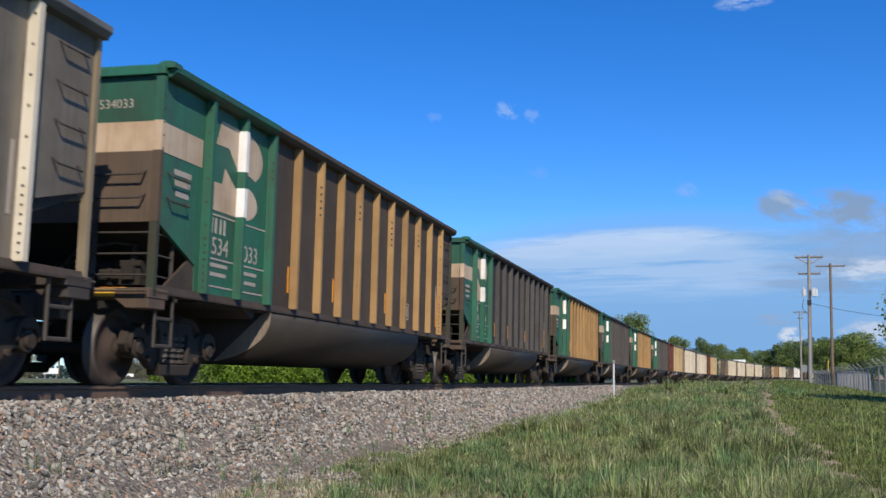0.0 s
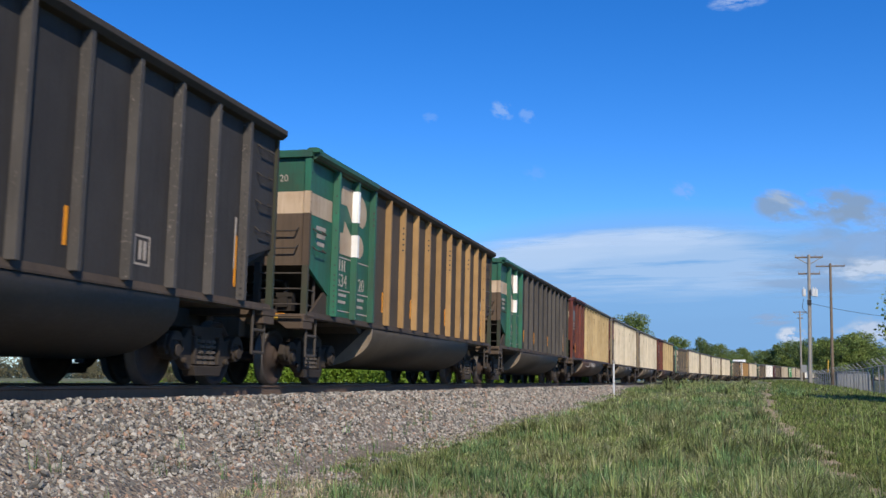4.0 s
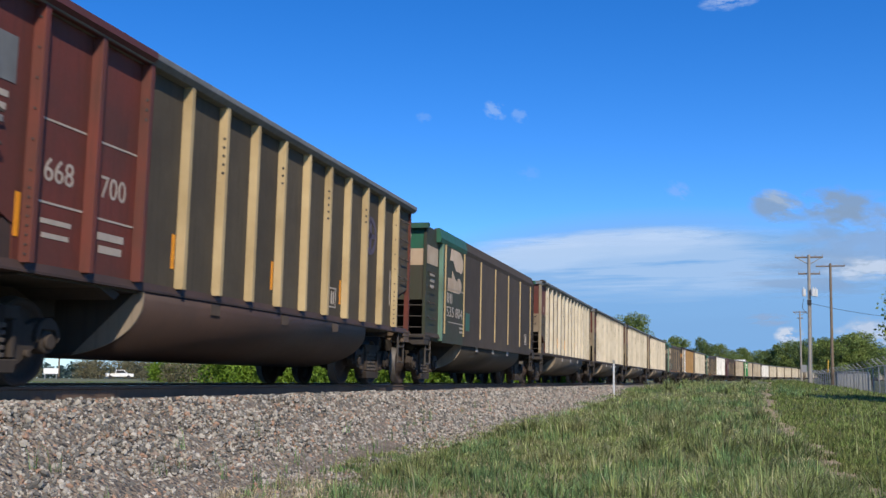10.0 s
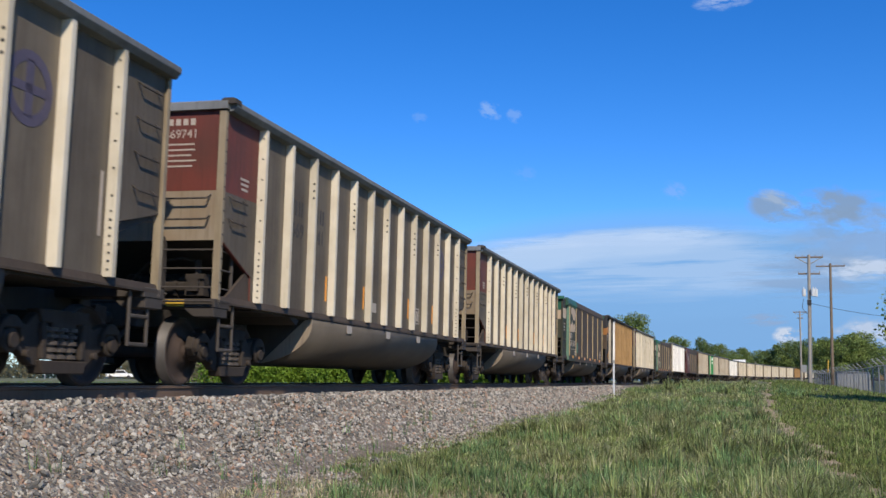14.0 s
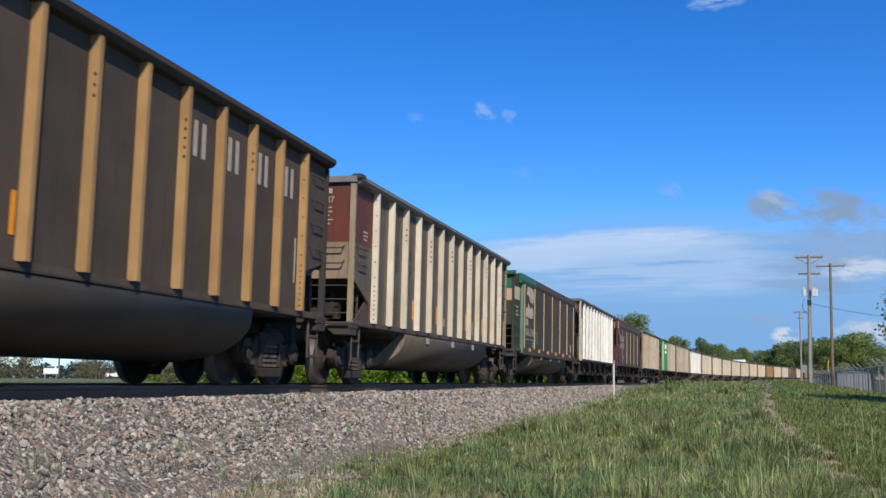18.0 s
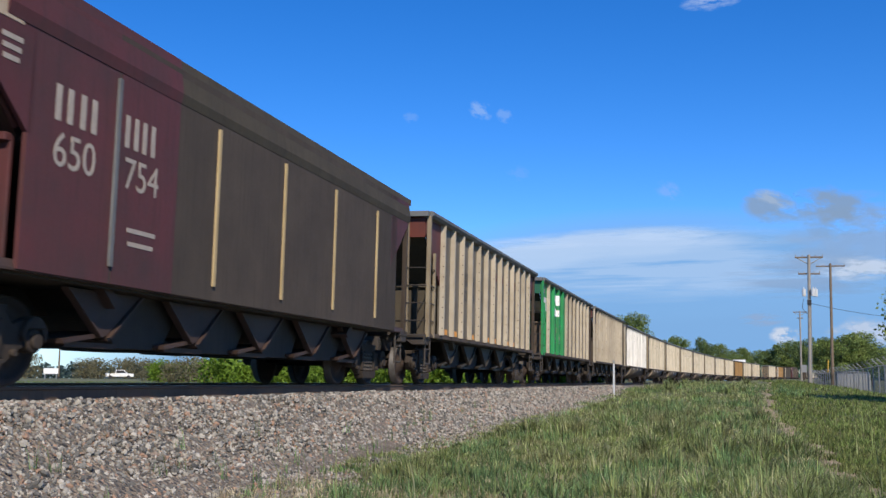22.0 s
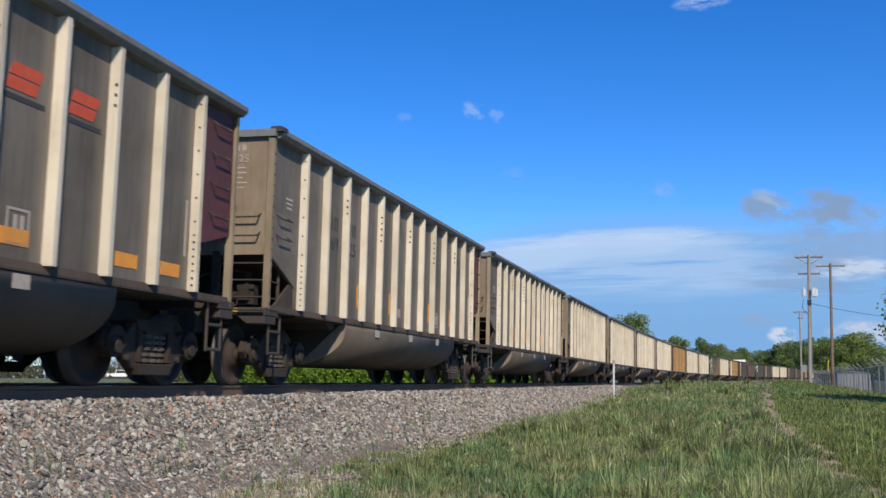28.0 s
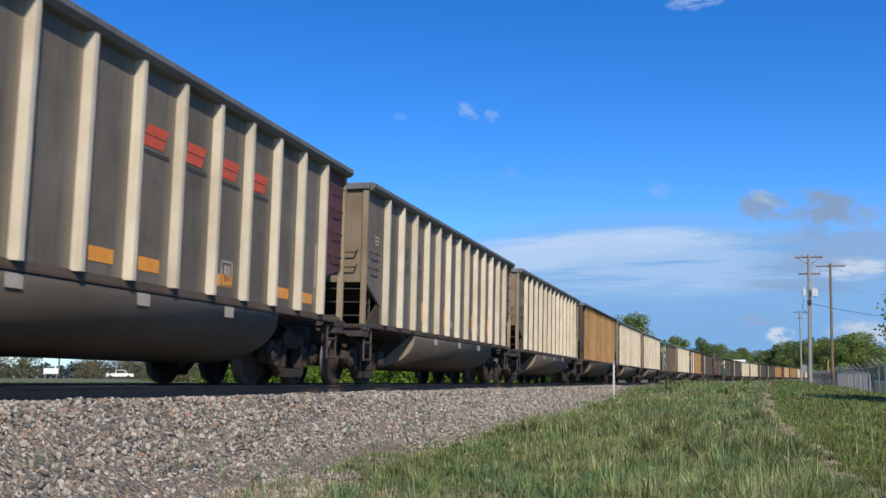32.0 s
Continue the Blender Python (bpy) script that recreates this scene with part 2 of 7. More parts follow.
def leaf_material(name, a, c, tip=None, patch=None):
    m, nt, b = nodes_of(name)
    geo = nt.nodes.new("ShaderNodeNewGeometry")
    col = mix_rgb(nt, geo.outputs["Random Per Island"], a, c)
    if tip:
        wh = nt.nodes.new("ShaderNodeTexWhiteNoise")
        wh.noise_dimensions = "1D"
        nt.links.new(geo.outputs["Random Per Island"], wh.inputs["W"])
        col = mix_rgb(nt, ramp(nt, wh.outputs["Value"], 0.84, 0.90), col, tip)
    v = coords(nt, jitter=False)
    n = noise_of(nt, v, 0.6, 3)
    col = mix_rgb(nt, ramp(nt, n, 0.35, 0.75), col, tuple(x * 0.75 for x in a))
    if patch:
        n2 = noise_of(nt, v, 1.7, 3)
        col = mix_rgb(nt, ramp(nt, n2, 0.47, 0.68), col, patch)
        wh2 = nt.nodes.new("ShaderNodeTexWhiteNoise")
        wh2.noise_dimensions = "1D"
        sh = node(nt, "ShaderNodeMath")
        sh.operation = "MULTIPLY"
        sh.inputs[1].default_value = 7.31
        nt.links.new(geo.outputs["Random Per Island"], sh.inputs[0])
        nt.links.new(sh.outputs[0], wh2.inputs["W"])
        hs = nt.nodes.new("ShaderNodeHueSaturation")
        vr = node(nt, "ShaderNodeMapRange", To_Min=0.35, To_Max=1.75)
        nt.links.new(wh2.outputs["Value"], vr.inputs["Value"])
        clump = node(nt, "ShaderNodeMapRange", From_Min=0.34, From_Max=0.66, To_Min=0.55, To_Max=1.45)
        nt.links.new(noise_of(nt, v, 3.6, 2), clump.inputs["Value"])
        both = node(nt, "ShaderNodeMath")
        both.operation = "MULTIPLY"
        nt.links.new(vr.outputs["Result"], both.inputs[0])
        nt.links.new(clump.outputs["Result"], both.inputs[1])
        nt.links.new(both.outputs[0], hs.inputs["Value"])
        nt.links.new(col, hs.inputs["Color"])
        col = hs.outputs["Color"]
    nt.links.new(col, b.inputs["Base Color"])
    b.inputs["Roughness"].default_value = 0.6
    b.inputs["Specular IOR Level"].default_value = 0.25
    tr = nt.nodes.new("ShaderNodeBsdfTranslucent")
    nt.links.new(col, tr.inputs["Color"])
    mx = nt.nodes.new("ShaderNodeMixShader")
    mx.inputs["Fac"].default_value = 0.3
    out = nt.nodes["Material Output"]
    nt.links.new(b.outputs[0], mx.inputs[1])
    nt.links.new(tr.outputs[0], mx.inputs[2])
    nt.links.new(mx.outputs[0], out.inputs["Surface"])
    return m


M["earth"] = earth_material()
M["stone"] = stone_material()
M["bed"] = bed_material()
M["dirt"] = plain("trodden_dirt", (0.36, 0.27, 0.165), 0.95, var=0.3, scale=2.5, bump=0.5)
M["grass_tall"] = leaf_material("tall_grass_blade", (0.155, 0.205, 0.065), (0.30, 0.35, 0.13), (0.54, 0.48, 0.31), (0.27, 0.265, 0.125))
M["grass_short"] = leaf_material("mown_grass_blade", (0.13, 0.185, 0.042), (0.19, 0.245, 0.072), (0.31, 0.27, 0.14), (0.17, 0.18, 0.062))
M["leaf"] = leaf_material("tree_leaf", (0.145, 0.205, 0.05), (0.24, 0.30, 0.09), None, (0.18, 0.22, 0.065))
M["leaf_dark"] = leaf_material("dark_tree_leaf", (0.11, 0.165, 0.055), (0.18, 0.24, 0.085), None, (0.125, 0.17, 0.06))
M["leaf_bush"] = leaf_material("bush_leaf", (0.13, 0.22, 0.02), (0.22, 0.33, 0.04))
M["leaf_brown"] = leaf_material("bare_twig_leaf", (0.17, 0.155, 0.085), (0.25, 0.22, 0.12))
# Bluish tint in the leaf colour stands for haze over the distance.
M["far_wood"] = leaf_material("far_woodland", (0.055, 0.095, 0.085), (0.08, 0.125, 0.115))


def cloud_material(name, colour, cover, scale, seed, strength=1.0, solid=False):
    m, nt, b = nodes_of(name)
    tc = nt.nodes.new("ShaderNodeTexCoord")
    mp = nt.nodes.new("ShaderNodeMapping")
    mp.inputs["Location"].default_value = (seed, seed * 0.7, 0)
    mp.inputs["Scale"].default_value = scale
    nt.links.new(tc.outputs["Object"], mp.inputs["Vector"])
    n = noise_of(nt, mp.outputs["Vector"], 1.0, 6, 0.62)
    ln = nt.nodes.new("ShaderNodeVectorMath")
    ln.operation = "LENGTH"
    nt.links.new(tc.outputs["Object"], ln.inputs[0])
    fall = ramp(nt, ln.outputs["Value"], 1.0, 0.15)
    mul = nt.nodes.new("ShaderNodeMath")
    mul.operation = "MULTIPLY"
    nt.links.new(fall, mul.inputs[0])
    nt.links.new(ramp(nt, n, 0.0, 0.45) if solid is True else ramp(nt, n, 0.24, 0.60) if solid else ramp(nt, n, 0.33, 0.63), mul.inputs[1])
    fac = node(nt, "ShaderNodeMapRange", From_Min=0.06 if solid else 0.12, From_Max=0.40 if solid else 0.50, To_Max=cover)
    nt.links.new(mul.outputs[0], fac.inputs["Value"])
    # The sheet glows by itself; daylight on the cloud is in this colour.
    em = nt.nodes.new("ShaderNodeEmission")
    em.inputs["Color"].default_value = (*colour, 1)
    em.inputs["Strength"].default_value = strength
    tr = nt.nodes.new("ShaderNodeBsdfTransparent")
    mx = nt.nodes.new("ShaderNodeMixShader")
    nt.links.new(fac.outputs["Result"], mx.inputs["Fac"])
    nt.links.new(tr.outputs[0], mx.inputs[1])
    nt.links.new(em.outputs[0], mx.inputs[2])
    nt.links.new(mx.outputs[0], nt.nodes["Material Output"].inputs["Surface"])
    return m


# ---------------------------------------------------------------- mesh helpers
def part(name, bm, material, parent=None, label="", bevel=0.0):
    """Link a bmesh as one mesh object under a thing."""
    if bevel:
        bmesh.ops.bevel(bm, geom=bm.edges[:], offset=bevel, segments=1, affect="EDGES", profile=0.5)
    me = bpy.data.meshes.new(name)
    bm.to_mesh(me)
    bm.free()
    return piece(name, me, material, parent, label)


def piece(name, me, material, parent=None, label="", at=None):
    if material and not me.materials:
        me.materials.append(material)
    ob = new(name, me)
    if parent:
        ob.parent = parent
    if at is not None:
        ob.location = at
    if label:
        ob["label"] = label
    return ob


def box(bm, x0, x1, y0, y1, z0, z1):
    m = Matrix.LocRotScale(((x0 + x1) / 2, (y0 + y1) / 2, (z0 + z1) / 2), None, (abs(x1 - x0), abs(y1 - y0), abs(z1 - z0)))
    bmesh.ops.create_cube(bm, size=1, matrix=m)
    return bm


def rod(bm, a, b, r, seg=8, r2=None):
    a, b = Vector(a), Vector(b)
    q = (b - a).to_track_quat("Z", "Y").to_matrix().to_4x4()
    bmesh.ops.create_cone(bm, cap_ends=True, segments=seg, radius1=r, radius2=r if r2 is None else r2, depth=(b - a).length,
                          matrix=Matrix.Translation((a + b) / 2) @ q)
    return bm


def prism(bm, outline, axis, lo, hi):
    """Extrude a closed outline of two coordinates along an axis."""
    def place(u, v, w):
        return {"x": (w, u, v), "y": (u, w, v), "z": (u, v, w)}[axis]
    a = [bm.verts.new(place(u, v, lo)) for u, v in outline]
    b = [bm.verts.new(place(u, v, hi)) for u, v in outline]
    n = len(outline)
    for i in range(n):
        bm.faces.new((a[i], a[(i + 1) % n], b[(i + 1) % n], b[i]))
    bm.faces.new(a[::-1])
    bm.faces.new(b)
    bmesh.ops.recalc_face_normals(bm, faces=bm.faces[:])
    return bm


def mesh_of(bm, name, bevel=0.0):
    if bevel:
        bmesh.ops.bevel(bm, geom=bm.edges[:], offset=bevel, segments=1, affect="EDGES", profile=0.5)
    me = bpy.data.meshes.new(name)
    bm.to_mesh(me)
    bm.free()
    return me


def arrays_mesh(name, verts, faces, material):
    me = bpy.data.meshes.new(name)
    me.from_pydata(verts, [], faces)
    me.materials.append(material)
    return me


# ---------------------------------------------------------------- the line of the track
CAR = 15.436
SPEED = 14.243
SIDE = 1.60
CANT = 0.0197
BEND_AT = (0, 38.2, 76.3, 114.5, 152.6, 190.8, 229, 267.1, 305.3, 362.5, 900)
BEND = (0.870, 0.466, 0.753, 0.694, 0.726, 0.770, 0.682, 0.597, 0.522, 0.448, 0.448)
LINE_S = np.arange(-560, 1000, 0.5)
_k = np.interp(LINE_S, BEND_AT, BEND) * 1e-3
LINE_T = np.cumsum(_k) * 0.5
LINE_T -= np.interp(0, LINE_S, LINE_T)
LINE_X = np.cumsum(np.sin(LINE_T)) * 0.5
LINE_Y = np.cumsum(np.cos(LINE_T)) * 0.5
LINE_X -= np.interp(0, LINE_S, LINE_X)
LINE_Y -= np.interp(0, LINE_S, LINE_Y)


def rise(s):
    s = np.clip(s, 0, 360)
    return 5.22e-6 * s * s


def on_line(s, lat=0.0, z=0.0):
    """World place of a point by its distance along the track and its offset from the centre line (towards the camera positive)."""
    th = float(np.interp(s, LINE_S, LINE_T))
    x = float(np.interp(s, LINE_S, LINE_X)) - 6.0766 + (lat - SIDE) * math.cos(th)
    y = float(np.interp(s, LINE_S, LINE_Y)) - (lat - SIDE) * math.sin(th)
    return x, y, z + float(rise(s)) + CANT * (SIDE - lat), th


def line_many(s, lat, z):
    th = np.interp(s, LINE_S, LINE_T)
    x = np.interp(s, LINE_S, LINE_X) - 6.0766 + (lat - SIDE) * np.cos(th)
    y = np.interp(s, LINE_S, LINE_Y) - (lat - SIDE) * np.sin(th)
    return np.stack([x, y, z + rise(s)], -1)


def track_x(y):
    """x of the centre line at world y."""
    return np.interp(y, LINE_Y - np.interp(LINE_S, LINE_S, np.zeros_like(LINE_S)), LINE_X) - 6.0766 - SIDE


def smooth(a, b, v):
    t = np.clip((v - a) / (b - a), 0, 1)
    return t * t * (3 - 2 * t)


def ground_z(x, y):
    """Height of the ground: a grassy bank before the camera's side of the line, a level field behind it."""
    d = x - track_x(y)
    near = -0.97 + 0.12 * smooth(10, 22, y) + 0.72 * smooth(20, 62, y) * (1 - smooth(13, 17, d)) + 0.40 * smooth(60, 120, y) * (1 - 0.7 * smooth(13, 17, d)) + 0.9 * smooth(120, 300, y)
    far = -0.42 + 0.9 * smooth(50, 230, np.hypot(x, y)) + 0.6 * smooth(230, 500, np.hypot(x, y))
    z = np.where(d > 0, near, far)
    under = 1 - smooth(2.3, 3.5, np.abs(d))
    z = z * (1 - under) + np.minimum(z, -1.05) * under
    bumps = 0.05 * np.sin(x * 0.9 + 1.3 * np.sin(y * 0.31)) * np.sin(y * 0.53 + 0.7) * smooth(4, 8, np.abs(d))
    return z + bumps


def build_ground():
    xs = np.concatenate([-np.geomspace(60, 4500, 24)[::-1], np.arange(-58, 60, 1.25), np.geomspace(62, 4500, 24)])
    ys = np.concatenate([-np.geomspace(40, 4500, 18)[::-1], np.arange(-38, 120, 1.25), np.geomspace(122, 4800, 40)])
    gx, gy = np.meshgrid(xs, ys)
    gz = ground_z(gx, gy)
    v = np.stack([gx, gy, gz], -1).reshape(-1, 3)
    nx, ny = len(xs), len(ys)
    i = np.arange(nx - 1)[None, :] + nx * np.arange(ny - 1)[:, None]
    f = np.stack([i, i + 1, i + nx + 1, i + nx], -1).reshape(-1, 4)
    me = arrays_mesh("ground", v.tolist(), f.tolist(), M["earth"])
    for p in me.polygons:
        p.use_smooth = True
    tagged(new("ground", me), "grassy earth with a bank and a level field", "ground", kind="structure")


build_ground()


def sweep(name, outline, s_list, material, parent=None, closed=True):
    """Sweep an outline of (offset, height) along the track."""
    s_arr = np.array(s_list, float)
    n, k = len(s_arr), len(outline)
    v = np.concatenate([line_many(s_arr, np.full(n, o), z + CANT * (SIDE - o)) for o, z in outline])
    faces = []
    for j in range(k if closed else k - 1):
        a, b = j * n, ((j + 1) % k) * n
        faces += [(a + i, a + i + 1, b + i + 1, b + i) for i in range(n - 1)]
    me = arrays_mesh(name, v.tolist(), faces, material)
    bm = bmesh.new()
    bm.from_mesh(me)
    bmesh.ops.recalc_face_normals(bm, faces=bm.faces[:])
    bm.to_mesh(me)
    bm.free()
    ob = new(name, me)
    if parent:
        ob.parent = parent
    return ob


S_RUN = list(np.arange(-540, -40, 20.0)) + list(np.arange(-40, 120, 2.0)) + list(np.arange(120, 960, 10.0))


def build_track():
    bed = sweep("ballast_bed", [(-3.5, -1.0), (-3.3, -0.93), (-1.95, -0.17), (-1.3, -0.15), (1.3, -0.15), (1.95, -0.17), (2.6, -0.55), (3.25, -0.93), (3.5, -1.0)],
                S_RUN, M["bed"])
    tagged(bed, "grey and pink crushed stone bank under the rails", "ballast", kind="structure")
    track = new("railway_track")
    tagged(track, "rusty steel rails on dark wooden ties", "railway track", kind="structure")
    for side in (-1, 1):
        c = side * 0.7525
        prof = [(c - 0.075, -0.185), (c + 0.075, -0.185), (c + 0.07, -0.168), (c + 0.012, -0.15), (c + 0.012, -0.045), (c + 0.036, -0.035),
                (c + 0.036, -0.006), (c - 0.036, -0.006), (c - 0.036, -0.035), (c - 0.012, -0.045), (c - 0.012, -0.15), (c - 0.07, -0.168)]
        sweep("rail", prof, S_RUN, M["rail"], track)
        head = [(c - 0.033, -0.0058), (c + 0.033, -0.0058), (c + 0.028, 0.0), (c - 0.028, 0.0)]
        sweep("rail_head", head, S_RUN, M["rail_head"], track)
    bm = bmesh.new()
    box(bm, -1.3, 1.3, -0.115, 0.115, -0.09, 0.09)
    me = mesh_of(bm, "tie", 0.012)
    me.materials.append(M["tie"])
    for i in range(-14, 130):
        s = i * 0.52
        x, y, z, th = on_line(s, 0, -0.275 + 0.02)
        ob = piece("tie", me, None, track)
        ob.matrix_basis = Matrix.Translation((x, y, z)) @ Matrix.Rotation(-th, 4, "Z") @ Matrix.Rotation(CANT, 4, "Y")


build_track()


# ---------------------------------------------------------------- railcars
HALF = 7.045          # half of the body length
TOP = 3.83
SILL = 1.20
SHEET = 1.455        # outer face of the side sheets
RIB_AT = [-HALF + 1.19 + 0.981 * i for i in range(13)]
HOP_AT = [-HALF + 1.38 + 1.14 * i for i in range(11)]
CLOSE_AT = [-HALF + 1.33 + 0.953 * i for i in range(13)]      # hoppers with closer ribs
_cache = {}


def shared(key, maker, bevel=0.0):
    """One mesh for all alike pieces."""
    if key not in _cache:
        _cache[key] = mesh_of(maker(bmesh.new()), key, bevel)
    return _cache[key]


PREFIX = ""
FAR_CAR = False      # cars that stay far off carry no ribs on their hidden side


def put(name, key, maker, mat, parent, at=(0, 0, 0), turn=0.0, label="", bevel=0.0):
    key = PREFIX + key
    base = shared(key, maker, bevel)
    mk = key + "|" + mat.name
    if mk not in _cache:
        _cache[mk] = base.copy()
        _cache[mk].materials.append(mat)
    ob = new(name, _cache[mk])
    ob.parent = parent
    ob.location = at
    if turn:
        ob.rotation_euler = (0, 0, turn)
    if label:
        ob["label"] = label
    return ob


def make_rib(bm):
    """Pressed rib with slightly sloping flanks."""
    prism(bm, [(0.0, -0.055), (0.118, -0.040), (0.118, 0.040), (0.0, 0.045)], "z", SILL - 0.03, TOP - 0.15)
    return bm


# Raised black discs stand in for the dark inside the rib's holes.
def make_hole_row(count, top):
    def maker(bm):
        for i in range(count):
            z = top - 0.115 * i
            rod(bm, (0.085, -0.051, z), (0.085, -0.040, z), 0.019, 8)
        return bm
    return maker


def make_wheelset(bm):
    """Axle with two dished wheels, flanges inboard, and hub bolts."""
    prof = [(0.66, 0.0), (0.66, 0.09), (0.64, 0.16), (0.70, 0.20), (0.735, 0.36), (0.705, 0.385), (0.665, 0.395), (0.655, 0.445), (0.665, 0.482), (0.685, 0.482), (0.70, 0.460),
            (0.80, 0.4572), (0.81, 0.450), (0.81, 0.392), (0.775, 0.375), (0.752, 0.33), (0.775, 0.20), (0.83, 0.165), (0.85, 0.12), (0.85, 0.09), (0.99, 0.088), (0.99, 0.0)]
    n = 36
    for s in (-1, 1):
        rings = [[bm.verts.new((s * x, r * math.cos(2 * math.pi * k / n), r * math.sin(2 * math.pi * k / n))) for k in range(n)] if r else None for x, r in prof]
        rings = [g for g in rings if g]
        for a, b in zip(rings, rings[1:]):
            for k in range(n):
                bm.faces.new((a[k], a[(k + 1) % n], b[(k + 1) % n], b[k]))
        bm.faces.new(rings[0])
        bm.faces.new(rings[-1])
    rod(bm, (-0.66, 0, 0), (0.66, 0, 0), 0.085, 12)
    bmesh.ops.recalc_face_normals(bm, faces=bm.faces[:])
    for f in bm.faces:
        f.smooth = True
    return bm


def make_side_frame(bm):
    """Cast truck side: a bow over two journal boxes with a window for the springs."""
    prism(bm, [(-0.46, 0.80), (0.46, 0.80), (0.38, 0.66), (-0.38, 0.66)], "x", 0.95, 1.12)
    prism(bm, [(-0.42, 0.27), (0.42, 0.27), (0.36, 0.13), (-0.36, 0.13)], "x", 0.95, 1.14)
    for s in (-1, 1):
        prism(bm, [(s * 0.30, 0.28), (s * 0.38, 0.28), (s * 0.40, 0.66), (s * 0.32, 0.66)], "x", 0.95, 1.13)
    for s in (-1, 1):
        prism(bm, [(s * 0.30, 0.70), (s * 0.44, 0.76), (s * 0.60, 0.62), (s * 0.78, 0.68), (s * 1.06, 0.66), (s * 1.13, 0.50), (s * 1.04, 0.40),
                   (s * 0.74, 0.38), (s * 0.50, 0.22), (s * 0.34, 0.20)], "x", 0.97, 1.08)
        rod(bm, (0.94, s * 0.889, 0.457), (1.13, s * 0.889, 0.457), 0.125, 14)
        rod(bm, (1.12, s * 0.889, 0.457), (1.17, s * 0.889, 0.457), 0.085, 12)
        cap = [(s * 0.889 + 0.20 * math.cos(radians(a)), 0.50 + 0.21 * math.sin(radians(a))) for a in range(0, 181, 20)]
        prism(bm, cap + [(s * 0.889 - 0.17, 0.44), (s * 0.889 - 0.12, 0.58), (s * 0.889 + 0.12, 0.58), (s * 0.889 + 0.17, 0.44)], "x", 0.96, 1.14)
        rod(bm, (1.06, s * 0.60, 0.33), (1.13, s * 0.60, 0.33), 0.045, 8)
    return bm


def make_spring(bm):
    """A coil spring as one ribbed turned shape."""
    prof = [(0.06, 0.28)]
    for k in range(5):
        z = 0.29 + 0.072 * k
        prof += [(0.092, z), (0.092, z + 0.036), (0.055, z + 0.046), (0.055, z + 0.066)]
    rings = [[bm.verts.new((r * math.cos(a), r * math.sin(a), z)) for a in np.linspace(0, 2 * math.pi, 10, endpoint=False)] for r, z in prof]
    for a, b in zip(rings, rings[1:]):
        for i in range(10):
            bm.faces.new((a[i], a[(i + 1) % 10], b[(i + 1) % 10], b[i]))
    bm.faces.new(rings[0][::-1])
    bm.faces.new(rings[-1])
    return bm


def make_bolster(bm):
    box(bm, -1.12, 1.12, -0.22, 0.22, 0.60, 0.80)
    box(bm, -0.30, 0.30, -0.30, 0.30, 0.78, 0.95)
    for s in (-1, 1):
        box(bm, -0.92, 0.92, s * 0.38 - 0.05, s * 0.38 + 0.05, 0.36, 0.46)
    return bm


def make_coupler(bm):
    rod(bm, (0, -0.95, 0.88), (0, 0.6, 0.88), 0.085, 8)
    box(bm, -0.14, 0.16, -1.12, -0.82, 0.74, 1.02)
    box(bm, -0.22, -0.10, -1.18, -0.92, 0.76, 1.00)
    rod(bm, (0.30, -0.2, 0.86), (0.22, -0.72, 0.46), 0.03, 6)
    rod(bm, (0.22, -0.72, 0.46), (0.10, -1.0, 0.52), 0.03, 6)
    return bm


def make_grab(bm):
    """A bent grab iron, 0.42 m wide, standing off the sheet; it lies along y, off the +x side."""
    for a, b in (((0, -0.21, 0.06), (0.075, -0.21, 0)), ((0.075, -0.21, 0), (0.075, 0.21, 0)), ((0.075, 0.21, 0), (0, 0.21, 0.06))):
        rod(bm, a, b, 0.012, 6)
    return bm


def make_stirrup(bm):
    """Step hanger under the sill corner."""
    for y in (-0.2, 0.2):
        rod(bm, (0, y, 1.12), (0, y, 0.46), 0.022, 6)
    for z in (0.48, 0.80):
        rod(bm, (0, -0.2, z), (0, 0.2, z), 0.024, 6)
    return bm


def make_tub(bm):
    arc = [(1.485, 1.085), (1.485, 0.98)]
    for i in range(1, 18):
        a = i / 18 * math.pi / 2
        arc.append((1.485 * math.cos(a) ** 0.85, 0.98 - 0.67 * math.sin(a)))
    arc += [(0.0, 0.31)]
    full = arc + [(-x, z) for x, z in arc[-2::-1]]
    prism(bm, full, "y", -HALF + 3.38, HALF - 2.80)
    for f in bm.faces:
        f.smooth = abs(f.normal.y) < 0.5 and len(f.verts) == 4
    return bm


def make_tub_lip(bm):
    """Crescent plate standing for the sunlit part of the belly's front end: the curve outside, a straight chord inside.
    """
    for sx in (1,):
        out = []
        for i in range(1, 15):
            a = i / 18 * math.pi / 2
            out.append((sx * 1.49 * math.cos(a) ** 0.85, 0.98 - 0.675 * math.sin(a)))
        prism(bm, [(sx * 1.49, 1.08), (sx * 1.49, 0.98)] + out + [(sx * 1.39, 1.08)], "y", -HALF + 3.35, -HALF + 3.372)
    return bm


# Dark cap, added to stand for the shaded part of the belly's end.
def make_tub_end(bm):
    arc = [(1.445, 1.08), (1.445, 0.98)]
    for i in range(1, 10):
        a = i / 10 * math.pi / 2
        arc.append((1.445 * math.cos(a) ** 0.85, 0.98 - 0.64 * math.sin(a)))
    arc += [(0.0, 0.34)]
    prism(bm, arc + [(-x, z) for x, z in arc[-2::-1]], "y", -HALF + 3.374, -HALF + 3.39)
    return bm


